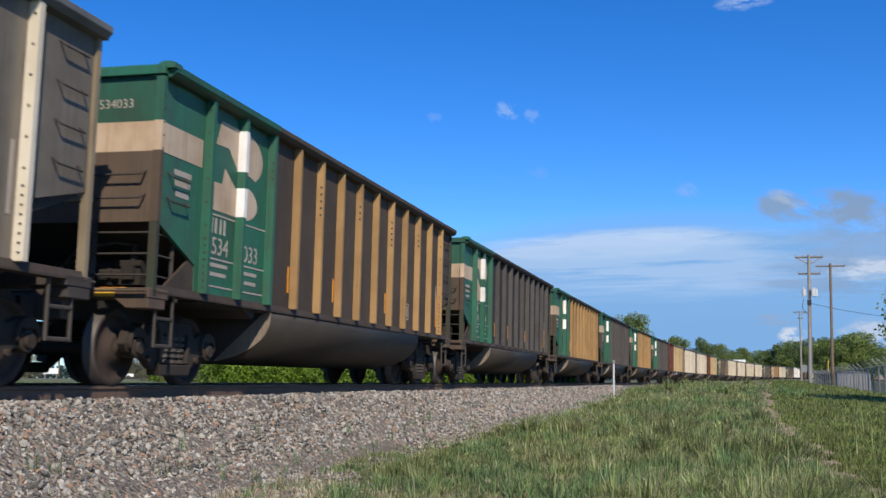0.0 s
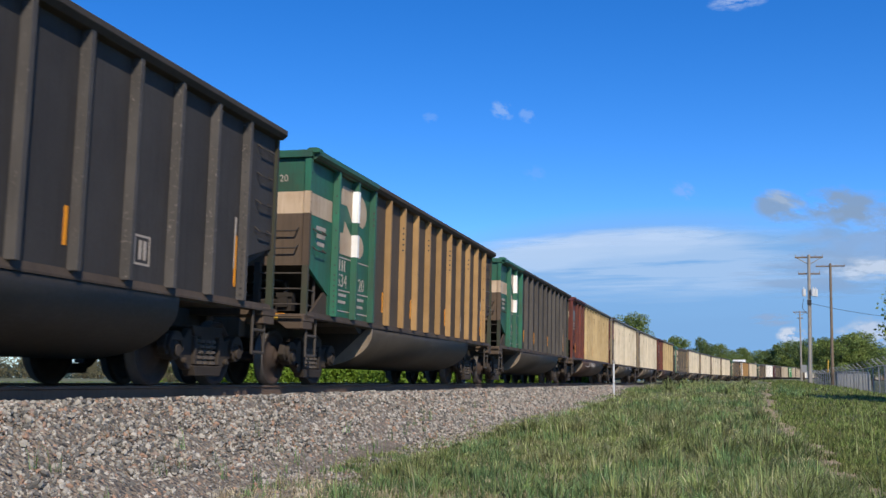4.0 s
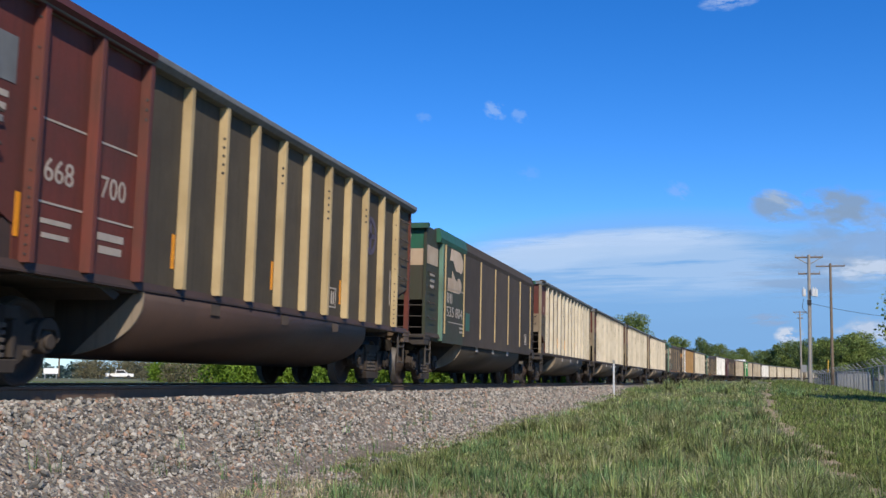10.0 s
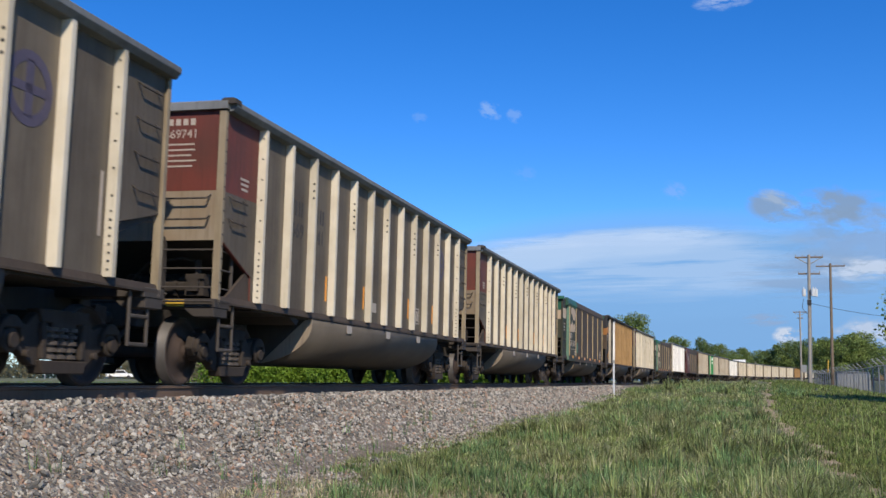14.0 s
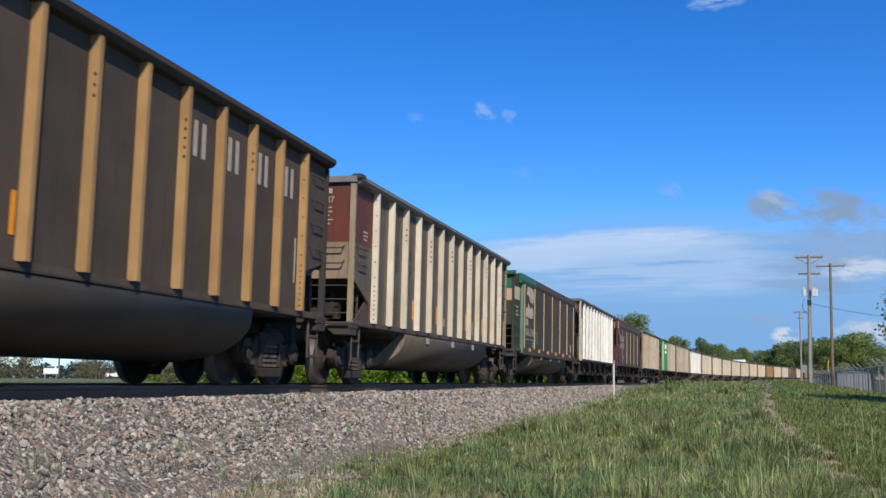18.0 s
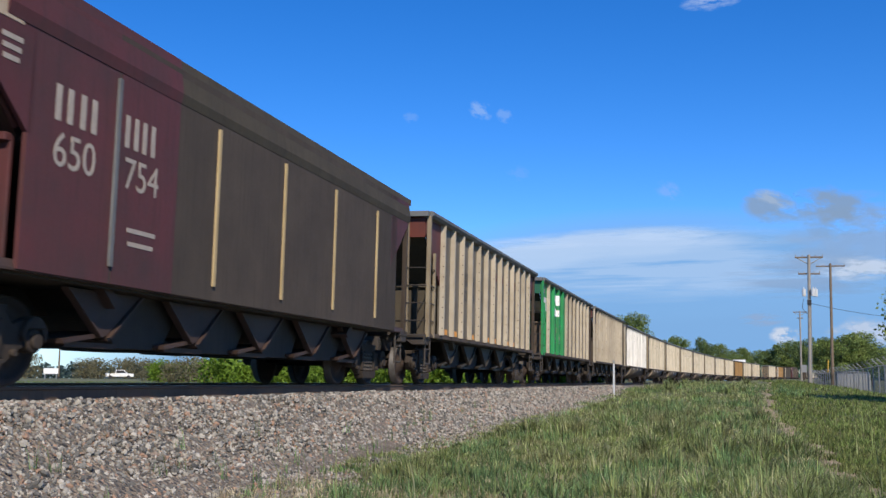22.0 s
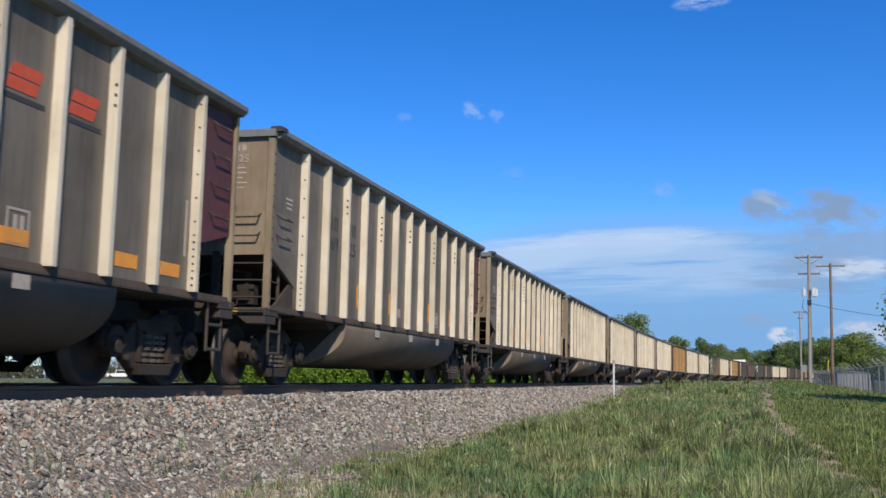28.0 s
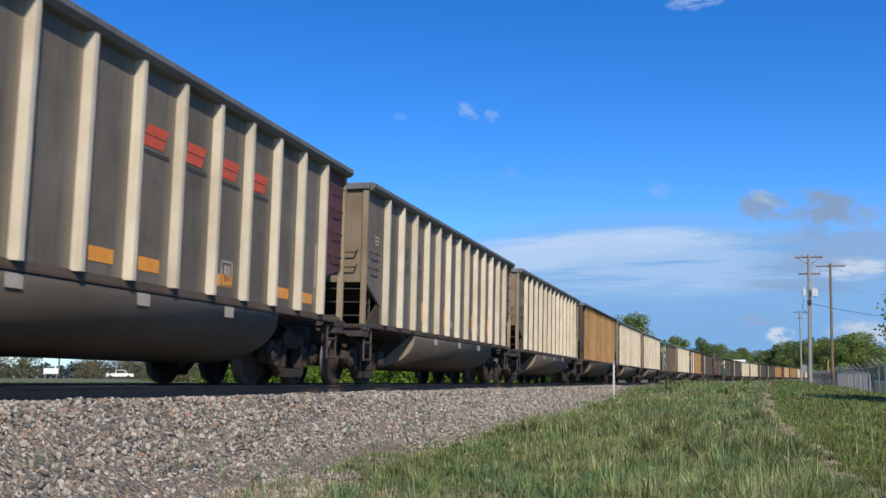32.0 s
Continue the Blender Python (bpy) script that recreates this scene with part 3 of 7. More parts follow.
def make_slope(bm):
    """Sloped end sheet inside the open end bay."""
    prism(bm, [(-HALF + 0.10, 1.96), (-HALF + 0.18, 2.02), (-HALF + 3.0, 1.02), (-HALF + 2.9, 0.95)], "x", -1.40, 1.40)
    return bm


def make_floor(bm):
    box(bm, -1.42, 1.42, -HALF + 1.2, HALF - 1.2, 1.06, 1.16)
    box(bm, -0.34, 0.34, -HALF - 0.05, HALF + 0.05, 0.78, 1.10)
    return bm


def make_sill(bm):
    prism(bm, [(1.30, 1.085), (1.50, 1.085), (1.50, 1.11), (1.47, 1.19), (1.42, 1.19), (1.42, 1.11), (1.30, 1.11)], "y", -HALF + 0.02, HALF - 0.02)
    return bm


def make_chord(bm):
    prism(bm, [(1.40, TOP - 0.17), (1.56, TOP - 0.15), (1.62, TOP - 0.09), (1.62, TOP - 0.02), (1.58, TOP), (1.40, TOP)], "y", -HALF + 0.05, HALF + 0.02)
    return bm


def make_end_chord(bm):
    prism(bm, [(-0.10, TOP - 0.13), (0.06, TOP - 0.13), (0.06, TOP - 0.01), (-0.06, TOP - 0.004), (-0.10, TOP - 0.03)], "x", -1.52, 1.52)
    return bm


def make_corner_post(bm):
    box(bm, 1.40, 1.50, -HALF - 0.01, -HALF + 0.055, 1.05, 3.68)
    return bm


def make_end_post(bm):
    box(bm, -0.05, 0.05, -HALF - 0.015, -HALF + 0.08, 1.08, 1.98)
    return bm


def make_platform(bm):
    box(bm, -1.50, 1.50, -HALF - 0.10, -HALF + 0.35, 1.02, 1.14)
    for sx in (-1, 1):
        prism(bm, [(sx * 1.02, 1.03), (sx * 1.49, 1.03), (sx * 1.49, 0.90), (sx * 1.20, 0.90)], "y", -HALF - 0.09, -HALF + 0.30)
    box(bm, -0.45, 0.45, -HALF - 0.22, -HALF, 0.76, 1.06)
    rod(bm, (-1.5, -HALF - 0.16, 1.10), (1.5, -HALF - 0.16, 1.10), 0.02, 6)
    return bm


def make_open_ladder(bm):
    """Posts and rungs in the open bay below the first side sheet."""
    rod(bm, (1.36, -HALF + 0.62, 1.12), (1.36, -HALF + 0.62, 1.85), 0.028, 6)
    for z in (1.30, 1.55, 1.80):
        rod(bm, (1.42, -HALF + 0.05, z), (1.36, -HALF + 0.62, z), 0.014, 6)
        rod(bm, (1.42, -HALF + 0.03, z), (0.55, -HALF + 0.0, z), 0.014, 6)
    return bm


def make_reservoir(bm):
    """Air tank lying across the end bay, with banded ends."""
    rod(bm, (-0.25, -HALF + 0.75, 1.36), (0.75, -HALF + 0.75, 1.36), 0.19, 14)
    for x in (-0.05, 0.55):
        rod(bm, (x - 0.03, -HALF + 0.75, 1.36), (x + 0.03, -HALF + 0.75, 1.36), 0.205, 14)
    return bm


def make_valve(bm):
    box(bm, 0.78, 1.06, -HALF + 0.42, -HALF + 0.62, 1.22, 1.52)
    box(bm, 0.84, 1.00, -HALF + 0.36, -HALF + 0.44, 1.28, 1.44)
    rod(bm, (0.92, -HALF + 0.50, 1.50), (0.92, -HALF + 0.50, 1.72), 0.05, 8)
    return bm


def make_pipe(bm):
    pts = [(0.92, -HALF + 0.50, 1.70), (0.70, -HALF + 0.45, 1.74), (0.20, -HALF + 0.40, 1.66), (-0.20, -HALF + 0.45, 1.30), (-0.35, -HALF + 0.30, 1.16)]
    for a, b in zip(pts, pts[1:]):
        rod(bm, a, b, 0.02, 6)
    return bm


def panel_maker(y0, y1, z0, z1, x=SHEET, thick=0.05):
    def maker(bm):
        return box(bm, x - thick, x, y0, y1, z0, z1)
    return maker


def first_panel(bm):
    """Side sheet of the open end bay, cut away below on a slope."""
    prism(bm, [(-HALF + 0.05, TOP - 0.12), (-HALF + 1.19, TOP - 0.12), (-HALF + 1.19, SILL - 0.02), (-HALF + 1.05, SILL - 0.02), (-HALF + 1.03, 1.52), (-HALF + 0.05, 1.95)], "x", SHEET - 0.05, SHEET)
    return bm


def last_panel(bm):
    """Side sheet of the rear end bay, cut away below on a flatter slope."""
    prism(bm, [(HALF - 0.05, TOP - 0.12), (HALF - 1.19, TOP - 0.12), (HALF - 1.19, SILL - 0.02), (HALF - 1.05, SILL - 0.02), (HALF - 1.03, 1.78), (HALF - 0.05, 2.02)], "x", SHEET - 0.05, SHEET)
    return bm


def corner_cap(bm):
    """Folded plate over the top corner at the front end."""
    prism(bm, [(1.42, TOP - 0.06), (1.632, TOP - 0.06), (1.632, TOP + 0.004), (1.58, TOP + 0.022), (1.46, TOP + 0.022), (1.42, TOP + 0.004)], "y", -HALF - 0.02, -HALF + 0.16)
    return bm


def gusset(bm):
    prism(bm, [(-HALF + 0.30, 1.16), (-HALF + 1.05, 1.16), (-HALF + 1.05, 1.66)], "x", SHEET - 0.06, SHEET - 0.02)
    return bm


def bogies(car):
    for yc in (-HALF + 1.26, HALF - 1.26):
        truck = put("truck", "bolster", make_bolster, M["truck"], car, (0, yc, 0), 0, "rusty cast steel bolster", 0.015)
        put("side_frame", "side_frame", make_side_frame, M["truck"], truck, bevel=0.012)
        put("side_frame", "side_frame", make_side_frame, M["truck"], truck, turn=math.pi, bevel=0.012)
        for sx in () if FAR_CAR else (1.02,):
            for dy in (-0.17, 0.0, 0.17):
                put("spring", "spring", make_spring, M["spring_steel"], truck, (sx + 0.03, dy, 0))
        for i, dy in enumerate((-0.889, 0.889)):
            ws = put("wheelset", "wheelset", make_wheelset, M["wheel"], truck, (0, dy, 0.457))
            ws["axle"] = i
            if len(ws.data.materials) == 1:
                ws.data.materials.append(M["tread"])
                for p in ws.data.polygons:
                    c = p.center
                    if math.hypot(c.y, c.z) > 0.42 and abs(c.x) > 0.68:
                        p.material_index = 1


def undergear(car, spec):
    put("underframe", "underframe", make_floor, M["dark_steel"], car)
    for t in (0.0, math.pi):
        put("side_sill", "side_sill", make_sill, spec["sill"], car, turn=t)
        put("end_platform", "end_platform", make_platform, spec.get("platform", M["dark_steel"]), car, turn=t, bevel=0.01)
        if t == 0 and not FAR_CAR:
            put("reflector", "end_tag", lambda bm: box(bm, 0.80, 1.06, -HALF - 0.106, -HALF - 0.10, 1.035, 1.125), M["yellow"], car)
        put("coupler", "coupler", make_coupler, M["truck"], car, (0, -HALF + 0.22 if t == 0 else HALF - 0.22, 0), t)
        put("step", "stirrup", make_stirrup, M["step_steel"], car, (1.44, -HALF + 0.36, 0) if t == 0 else (-1.44, HALF - 0.36, 0), t)
        put("step", "stirrup", make_stirrup, M["step_steel"], car, (-1.44, -HALF + 0.36, 0) if t == 0 else (1.44, HALF - 0.36, 0), t)
    bogies(car)


def end_bands(car, turn, bands, z_low=2.30, inset=0.0):
    """End wall of stacked painted bands."""
    for z0, z1, mat in bands:
        key = "end_band_%.2f_%.2f" % (z0, z1)
        put("end_sheet", key, lambda bm: box(bm, -1.42, 1.42, -HALF + 0.03 + inset, -HALF + 0.08 + inset, z0, z1), mat, car, turn=turn)


def tapes(car, places, mat, w=0.07, h=0.42, z=1.62, x=SHEET):
    for y in places:
        put("reflector", "tape_%.2f_%.2f" % (w, h), lambda bm: box(bm, 0, 0.006, -w / 2, w / 2, -h / 2, h / 2), mat, car, (x + 0.001, y, z))


def gondola(spec):
    """Ribbed coal gondola with a rounded belly between its trucks."""
    car = new("coal_gondola")
    ribs = RIB_AT
    nf = spec.get("front_bays", 0)
    edges = [-HALF + 0.05] + ribs + [HALF - 0.05]
    for t in (0.0, math.pi):
        near = t == 0
        for i in range(len(edges) - 1):
            y0, y1 = edges[i], edges[i + 1]
            if not near:
                continue
            mat = spec["first"] if i == 0 else spec["front"] if i < nf else spec["last"] if i == len(edges) - 2 and "last" in spec else spec["panel"]
            if i == 0:
                put("side_panel", "first_panel", first_panel, mat, car)
                if "first_low" in spec:
                    put("bay_paint", "bay_low", lambda bm: prism(bm, [(-HALF + 0.06, 2.60), (-HALF + 1.14, 2.60), (-HALF + 1.14, SILL), (-HALF + 1.06, SILL), (-HALF + 1.04, 1.53), (-HALF + 0.06, 1.96)], "x", SHEET, SHEET + 0.004), spec["first_low"], car)
                put("gusset", "gusset", gusset, spec["sill"], car)
            elif i == len(edges) - 2:
                put("side_panel", "last_panel", last_panel, mat, car)
            else:
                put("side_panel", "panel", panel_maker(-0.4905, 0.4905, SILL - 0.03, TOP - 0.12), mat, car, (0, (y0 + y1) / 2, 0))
        if not near:
            put("side_wall", "rear_side", panel_maker(-HALF + 0.05, HALF - 0.05, SILL - 0.03, TOP - 0.12), spec["panel"], car, turn=t)
        for i, y in enumerate(ribs):
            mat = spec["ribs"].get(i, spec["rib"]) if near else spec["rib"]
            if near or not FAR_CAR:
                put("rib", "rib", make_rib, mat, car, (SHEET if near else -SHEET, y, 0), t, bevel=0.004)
            if near and not FAR_CAR and i in (2, 4, 6, 8, 10) and not spec.get("no_holes"):
                put("drain_holes", "holes_%d" % (5 if i % 4 == 0 else 3), make_hole_row(5 if i % 4 == 0 else 3, 3.25), M["letter_black"], car, (SHEET, y, 0))["kind"] = "stuff"
        put("top_chord", "chord", make_chord, spec["chord"], car, turn=t, bevel=0.006)
        if "chord_front" in spec and near:
            put("chord_paint", "chord_front", lambda bm: prism(bm, [(1.545, 3.672), (1.626, 3.735), (1.626, TOP - 0.018), (1.582, TOP + 0.004), (1.40, TOP + 0.004), (1.40, 3.672)],
                                                               "y", -HALF + 0.046, -HALF + 3.15), spec["chord_front"], car)
        put("end_chord", "end_chord", make_end_chord, spec.get("chord_front", spec["chord"]), car, (0, -HALF + 0.06 if near else HALF, 0), t)
        end_bands(car, t, spec["end"])
        for s in (-1, 1):
            ob = put("corner_post", "corner_post_%d" % s, (lambda bm: make_corner_post(bm)) if s > 0 else (lambda bm: box(bm, -1.50, -1.40, -HALF - 0.01, -HALF + 0.055, 1.05, 3.68)),
                     spec["post"], car, turn=t)
            put("end_post", "end_post", make_end_post, spec.get("end_post", M["dark_steel"]), car, (s * 0.62, 0, 0), t)
        if near and spec.get("wrapped"):
            for z0, z1, mat in spec["end"]:
                put("post_paint", "post_paint_%.2f_%.2f" % (z0, z1), lambda bm: box(bm, 1.396, 1.504, -HALF - 0.014, -HALF + 0.058, z0, min(z1, 3.683)), mat, car)
        if near and not FAR_CAR:
            put("corner_cap", "corner_cap", corner_cap, spec.get("chord_front", M["dark_steel"]), car)
            put("bolt_row", "post_bolts", lambda bm: [rod(bm, (1.50, -HALF + 0.028, 1.2 + 0.16 * k), (1.508, -HALF + 0.028, 1.2 + 0.16 * k), 0.014, 6) for k in range(15)] and bm, M["letter_black"], car)["kind"] = "stuff"
            put("bolt_row", "rib_bolts", lambda bm: [rod(bm, (SHEET + 0.07, -0.055, 1.25 + (0.09 * k if k < 8 else 0.3 * k - 1.6)), (SHEET + 0.07, -0.040, 1.25 + (0.09 * k if k < 8 else 0.3 * k - 1.6)), 0.014, 6) for k in range(14)] and bm,
                M["letter_black"], car, (0, RIB_AT[0], 0))["kind"] = "stuff"
            put("bolt_row", "rib_bolts", lambda bm: bm, M["letter_black"], car, (0, RIB_AT[12], 0))["kind"] = "stuff"
        # Brake gear and slope sheet get dark colours for the shade in here.
        if near and not FAR_CAR:
            put("air_reservoir", "reservoir", make_reservoir, M["brake_iron"], car)
            put("brake_valve", "brake_valve", make_valve, M["brake_iron"], car)
            put("brake_pipe", "brake_pipe", make_pipe, M["step_steel"], car)
        if near or not FAR_CAR:
            put("slope_sheet", "slope", make_slope, M["dark_steel"], car, turn=t)
            put("ladder", "open_ladder", make_open_ladder, spec.get("ladder", M["dark_steel"]), car, turn=t)
        for z in (2.20, 2.50) if near else (2.2, 2.6, 3.0, 3.4):
            if near:
                put("grab_iron", "grab", make_grab, spec.get("ladder", M["dark_steel"]), car, (SHEET, -HALF + 0.48, z))
            else:
                put("grab_iron", "grab", make_grab, spec.get("ladder", M["dark_steel"]), car, (SHEET, HALF - 0.45, z))
        for z in (2.20, 2.48) if near or not FAR_CAR else ():
            put("end_rung", "end_rung", lambda bm: rod(rod(rod(bm, (-0.45, -0.08, 0), (0.45, -0.08, 0), 0.013, 6), (-0.45, 0.03, 0.06), (-0.45, -0.08, 0), 0.013, 6),
                                                       (0.45, 0.03, 0.06), (0.45, -0.08, 0), 0.013, 6),
                spec.get("ladder", M["dark_steel"]), car, (0.85 if near else -0.85, -HALF if near else HALF, z), t)
    put("belly", "tub", make_tub, spec["tub"], car, label="rounded sooty belly sheet")
    put("belly_rim", "tub_lip", make_tub_lip, M["rim"], car)
    put("belly_end", "tub_end", make_tub_end, M["dark_steel"], car)
    undergear(car, spec)
    for y in spec.get("plates", ()):
        put("reflector", "belly_plate", lambda bm: box(bm, 0, 0.006, -0.13, 0.13, -0.07, 0.07), spec.get("plate_mat", M["letter_white"]), car, (1.488, y, 0.99))
    return car


def make_hop_post(bm):
    return box(bm, 1.47, 1.56, -0.042, 0.042, 1.08, 3.84)


def make_chute(bm):
    """Inverted gable plate between two hopper outlets, with its flanges."""
    for x0, x1 in ((1.20, 1.24),):
        prism(bm, [(-0.72, 1.04), (0.72, 1.04), (0.06, 0.56), (-0.06, 0.56)], "x", x0, x1)
    for sy in (-1, 1):
        prism(bm, [(sy * 0.72, 1.04), (sy * 0.77, 1.04), (sy * 0.10, 0.54), (sy * 0.06, 0.54)], "x", 1.18, 1.28)
    return bm


def make_pocket(bm):
    """Tapering hopper pocket, set back behind the gable plates."""
    return prism(bm, [(-1.0, 1.06), (1.0, 1.06), (0.52, 0.44), (-0.52, 0.44)], "x", -1.06, 1.06)


def make_gate(bm):
    """Outlet door under a pocket: a tilted plate, its frame bar and a crank."""
    prism(bm, [(-0.62, 0.50), (0.30, 0.62), (0.34, 0.58), (-0.60, 0.45)], "x", 0.55, 1.22)
    box(bm, 1.06, 1.16, -0.5, 0.5, 0.42, 0.48)
    rod(bm, (1.0, 0.2, 0.54), (1.24, 0.2, 0.54), 0.04, 8)
    return bm


def hopper_slope(bm):
    prism(bm, [(-HALF + 0.08, 3.40), (-HALF + 0.16, 3.46), (-HALF + 3.3, 0.92), (-HALF + 3.2, 0.86)], "x", -1.36, 1.36)
    return bm


def hopper_bulkhead(bm):
    """Upright plate below the sloping end sheet, stiffened by three flat ribs."""
    box(bm, -1.38, 1.38, -HALF + 1.22, -HALF + 1.27, 1.10, 2.36)
    box(bm, -1.38, 1.38, -HALF + 1.14, -HALF + 1.24, 2.30, 2.38)
    for x in (-0.9, 0.0, 0.9):
        box(bm, x - 0.04, x + 0.04, -HALF + 1.16, -HALF + 1.22, 1.10, 2.30)
    return bm


def hopper(spec):
    """Open-top coal hopper with bottom gates, open end cages and tall ladder posts."""
    global TOP, PREFIX
    TOP, PREFIX = 3.96, "h"
    car = new("coal_hopper")
    smooth_side = spec.get("smooth")
    ribs = spec.get("rib_at", HOP_AT)
    edges = [-HALF + 1.30] + ribs[1:-1] + [HALF - 1.30] if not smooth_side else [-HALF + 1.25] + ribs + [HALF - 0.9]
    nf = spec.get("front_bays", 0)
    for t in (0.0, math.pi):
        near = t == 0
        x = 1.53 if smooth_side else SHEET
        if near:
            for i in range(len(edges) - 1):
                mat = spec["front"] if i < nf else spec["panel"]
                y0, y1 = edges[i], edges[i + 1]
                key = "hop_panel_%.3f_%.2f" % (y1 - y0, x)
                put("side_panel", key, panel_maker(-(y1 - y0) / 2, (y1 - y0) / 2, SILL - 0.10, TOP - 0.12, x), mat, car, (0, (y0 + y1) / 2, 0))
        else:
            put("side_wall", "hop_rear_side_%.2f" % x, panel_maker(-HALF + 1.3, HALF - 1.3, SILL - 0.1, TOP - 0.12, x), spec["panel"], car, turn=t)
        for yy, sgn in ((-HALF, 1), (HALF, -1)):
            lo, hi = (-HALF + 0.06, -HALF + 1.30) if sgn > 0 else (HALF - 1.30, HALF - 0.06)
            if near or sgn > 0:
                out = [(yy + sgn * 0.06, TOP - 0.12), (yy + sgn * 1.30, TOP - 0.12), (yy + sgn * 1.30, 2.35), (yy + sgn * 0.06, 3.42)]
                put("end_wing", "wing_%d_%.2f" % (sgn, x), lambda bm: prism(bm, out, "x", x - 0.05, x), spec["first"] if sgn > 0 else spec.get("wing_rear", spec["first"]), car, turn=0 if near else math.pi)
        if not smooth_side:
            for i, y in enumerate(ribs):
                mat = spec["ribs"].get(i, spec["rib"]) if near else spec["rib"]
                put("rib", "rib", make_rib, mat, car, (SHEET if near else -SHEET, y, 0), t, bevel=0.004)
                if near and i % 2 == 0:
                    put("bolt_row", "bolts", make_bolts, M["letter_black"], car, (SHEET, y, 0))["kind"] = "stuff"
        elif near:
            for i, y in enumerate(ribs):
                put("seam", "seam", lambda bm: box(bm, 0, 0.03, -0.03, 0.03, SILL + 0.08, TOP - 0.62), spec["ribs"].get(i, spec["rib"]), car, (1.53, y, 0))
        if smooth_side:
            put("top_band", "top_band", lambda bm: prism(bm, [(1.40, 3.42), (1.535, 3.42), (1.56, 3.54), (1.50, TOP), (1.40, TOP)], "y", -HALF + 0.85, HALF - 0.05), spec["chord"], car, turn=0 if near else math.pi)
            if near:
                put("band_paint", "hop_band_paint", lambda bm: prism(bm, [(1.44, 3.416), (1.539, 3.416), (1.564, 3.54), (1.504, TOP + 0.004), (1.44, TOP + 0.004)], "y", -HALF + 0.846, -HALF + 4.1), spec["chord_front"], car)
                put("side_paint", "hop_side_paint", lambda bm: box(bm, 1.53, 1.534, -HALF + 2.79, -HALF + 4.1, SILL - 0.10, 3.415), spec["chord_front"], car)
            put("top_band_end", "top_band_end", lambda bm: prism(bm, [(1.40, TOP - 0.14), (1.52, TOP - 0.14), (1.50, TOP), (1.40, TOP)], "y", -HALF + 0.02, -HALF + 0.85), spec.get("chord_front", spec["chord"]), car, turn=t)
        else:
            put("top_chord", "chord", make_chord, spec["chord"], car, turn=t, bevel=0.006)
        put("end_chord", "end_chord", make_end_chord, spec["chord"], car, (0, -HALF if near else HALF, 0), t)
        end_bands(car, t, spec["end"])
        post_mat = spec["post"] if near else spec.get("post_rear", M["sill"])
        for s in (-1, 1):
            put("corner_post", "hop_post", make_hop_post, post_mat, car, (0 if s > 0 else -2.98, -HALF + 0.07 if near else HALF - 0.07, 0) if near else (0 if s < 0 else 2.98, HALF - 0.07, 0), 0 if near else math.pi)
            put("end_post", "hop_end_post", lambda bm: box(bm, -0.032, 0.032, -HALF, -HALF + 0.06, 1.08, 3.80), post_mat, car, (s * 1.02, 0, 0), t)
        put("side_post", "hop_side_post", lambda bm: box(bm, 1.46, 1.52, -HALF + 0.62, -HALF + 0.69, 1.08, 3.05), post_mat, car, turn=t)
        put("brace", "hop_brace", lambda bm: rod(bm, (1.42, -HALF + 0.1, 3.45), (1.40, -HALF + 1.25, 2.45), 0.035, 6), post_mat, car, turn=t)
        put("slope_sheet", "hop_slope", hopper_slope, spec.get("slope", M["dark_steel"]), car, turn=t)
        put("bulkhead", "hop_bulkhead", hopper_bulkhead, spec["bulkhead"], car, turn=t, bevel=0.008)
        if "slope_band" in spec and near:
            put("slope_band", "hop_slope_band", lambda bm: prism(bm, [(-HALF + 0.44, 3.11), (-HALF + 0.442, 3.105), (-HALF + 0.87, 2.755), (-HALF + 0.868, 2.76)], "x", -1.35, 1.35), spec["slope_band"], car, (0, -0.012, -0.012))
        put("tank", "hop_tank", lambda bm: rod(bm, (0.35, -HALF + 0.55, 1.16), (0.35, -HALF + 0.55, 1.75), 0.24, 14), spec.get("slope", M["dark_steel"]), car, turn=t)
        for z in (1.45, 1.85, 2.25, 2.65):
            put("rung", "hop_rung_side", lambda bm: rod(bm, (1.54, -HALF + 0.07, 0), (1.50, -HALF + 0.68, 0), 0.014, 6), M["dark_steel"], car, (0, 0, z), t)
            put("rung", "hop_rung_end", lambda bm: rod(bm, (1.50, -HALF - 0.02, 0), (1.02, -HALF - 0.02, 0), 0.014, 6), M["dark_steel"], car, (0, 0, z), t)
    for i in range(5):
        put("gable_plate", "chute", make_chute, spec["tub"], car, (0, -3.85 + 2.08 * i, 0))
        put("outlet_gate", "gate", make_gate, spec["tub"], car, (0, -3.95 + 2.08 * i, 0))
    for i in range(4):
        put("pocket", "pocket", make_pocket, M["dark_steel"], car, (0, -2.81 + 2.08 * i, 0))
    TOP, PREFIX = 3.83, ""
    undergear(car, spec)
    return car


def make_bolts(bm):
    for i in range(9):
        z = 3.3 - 0.245 * i
        rod(bm, (0.085, -0.052, z), (0.085, -0.040, z), 0.014, 6)
    return bm


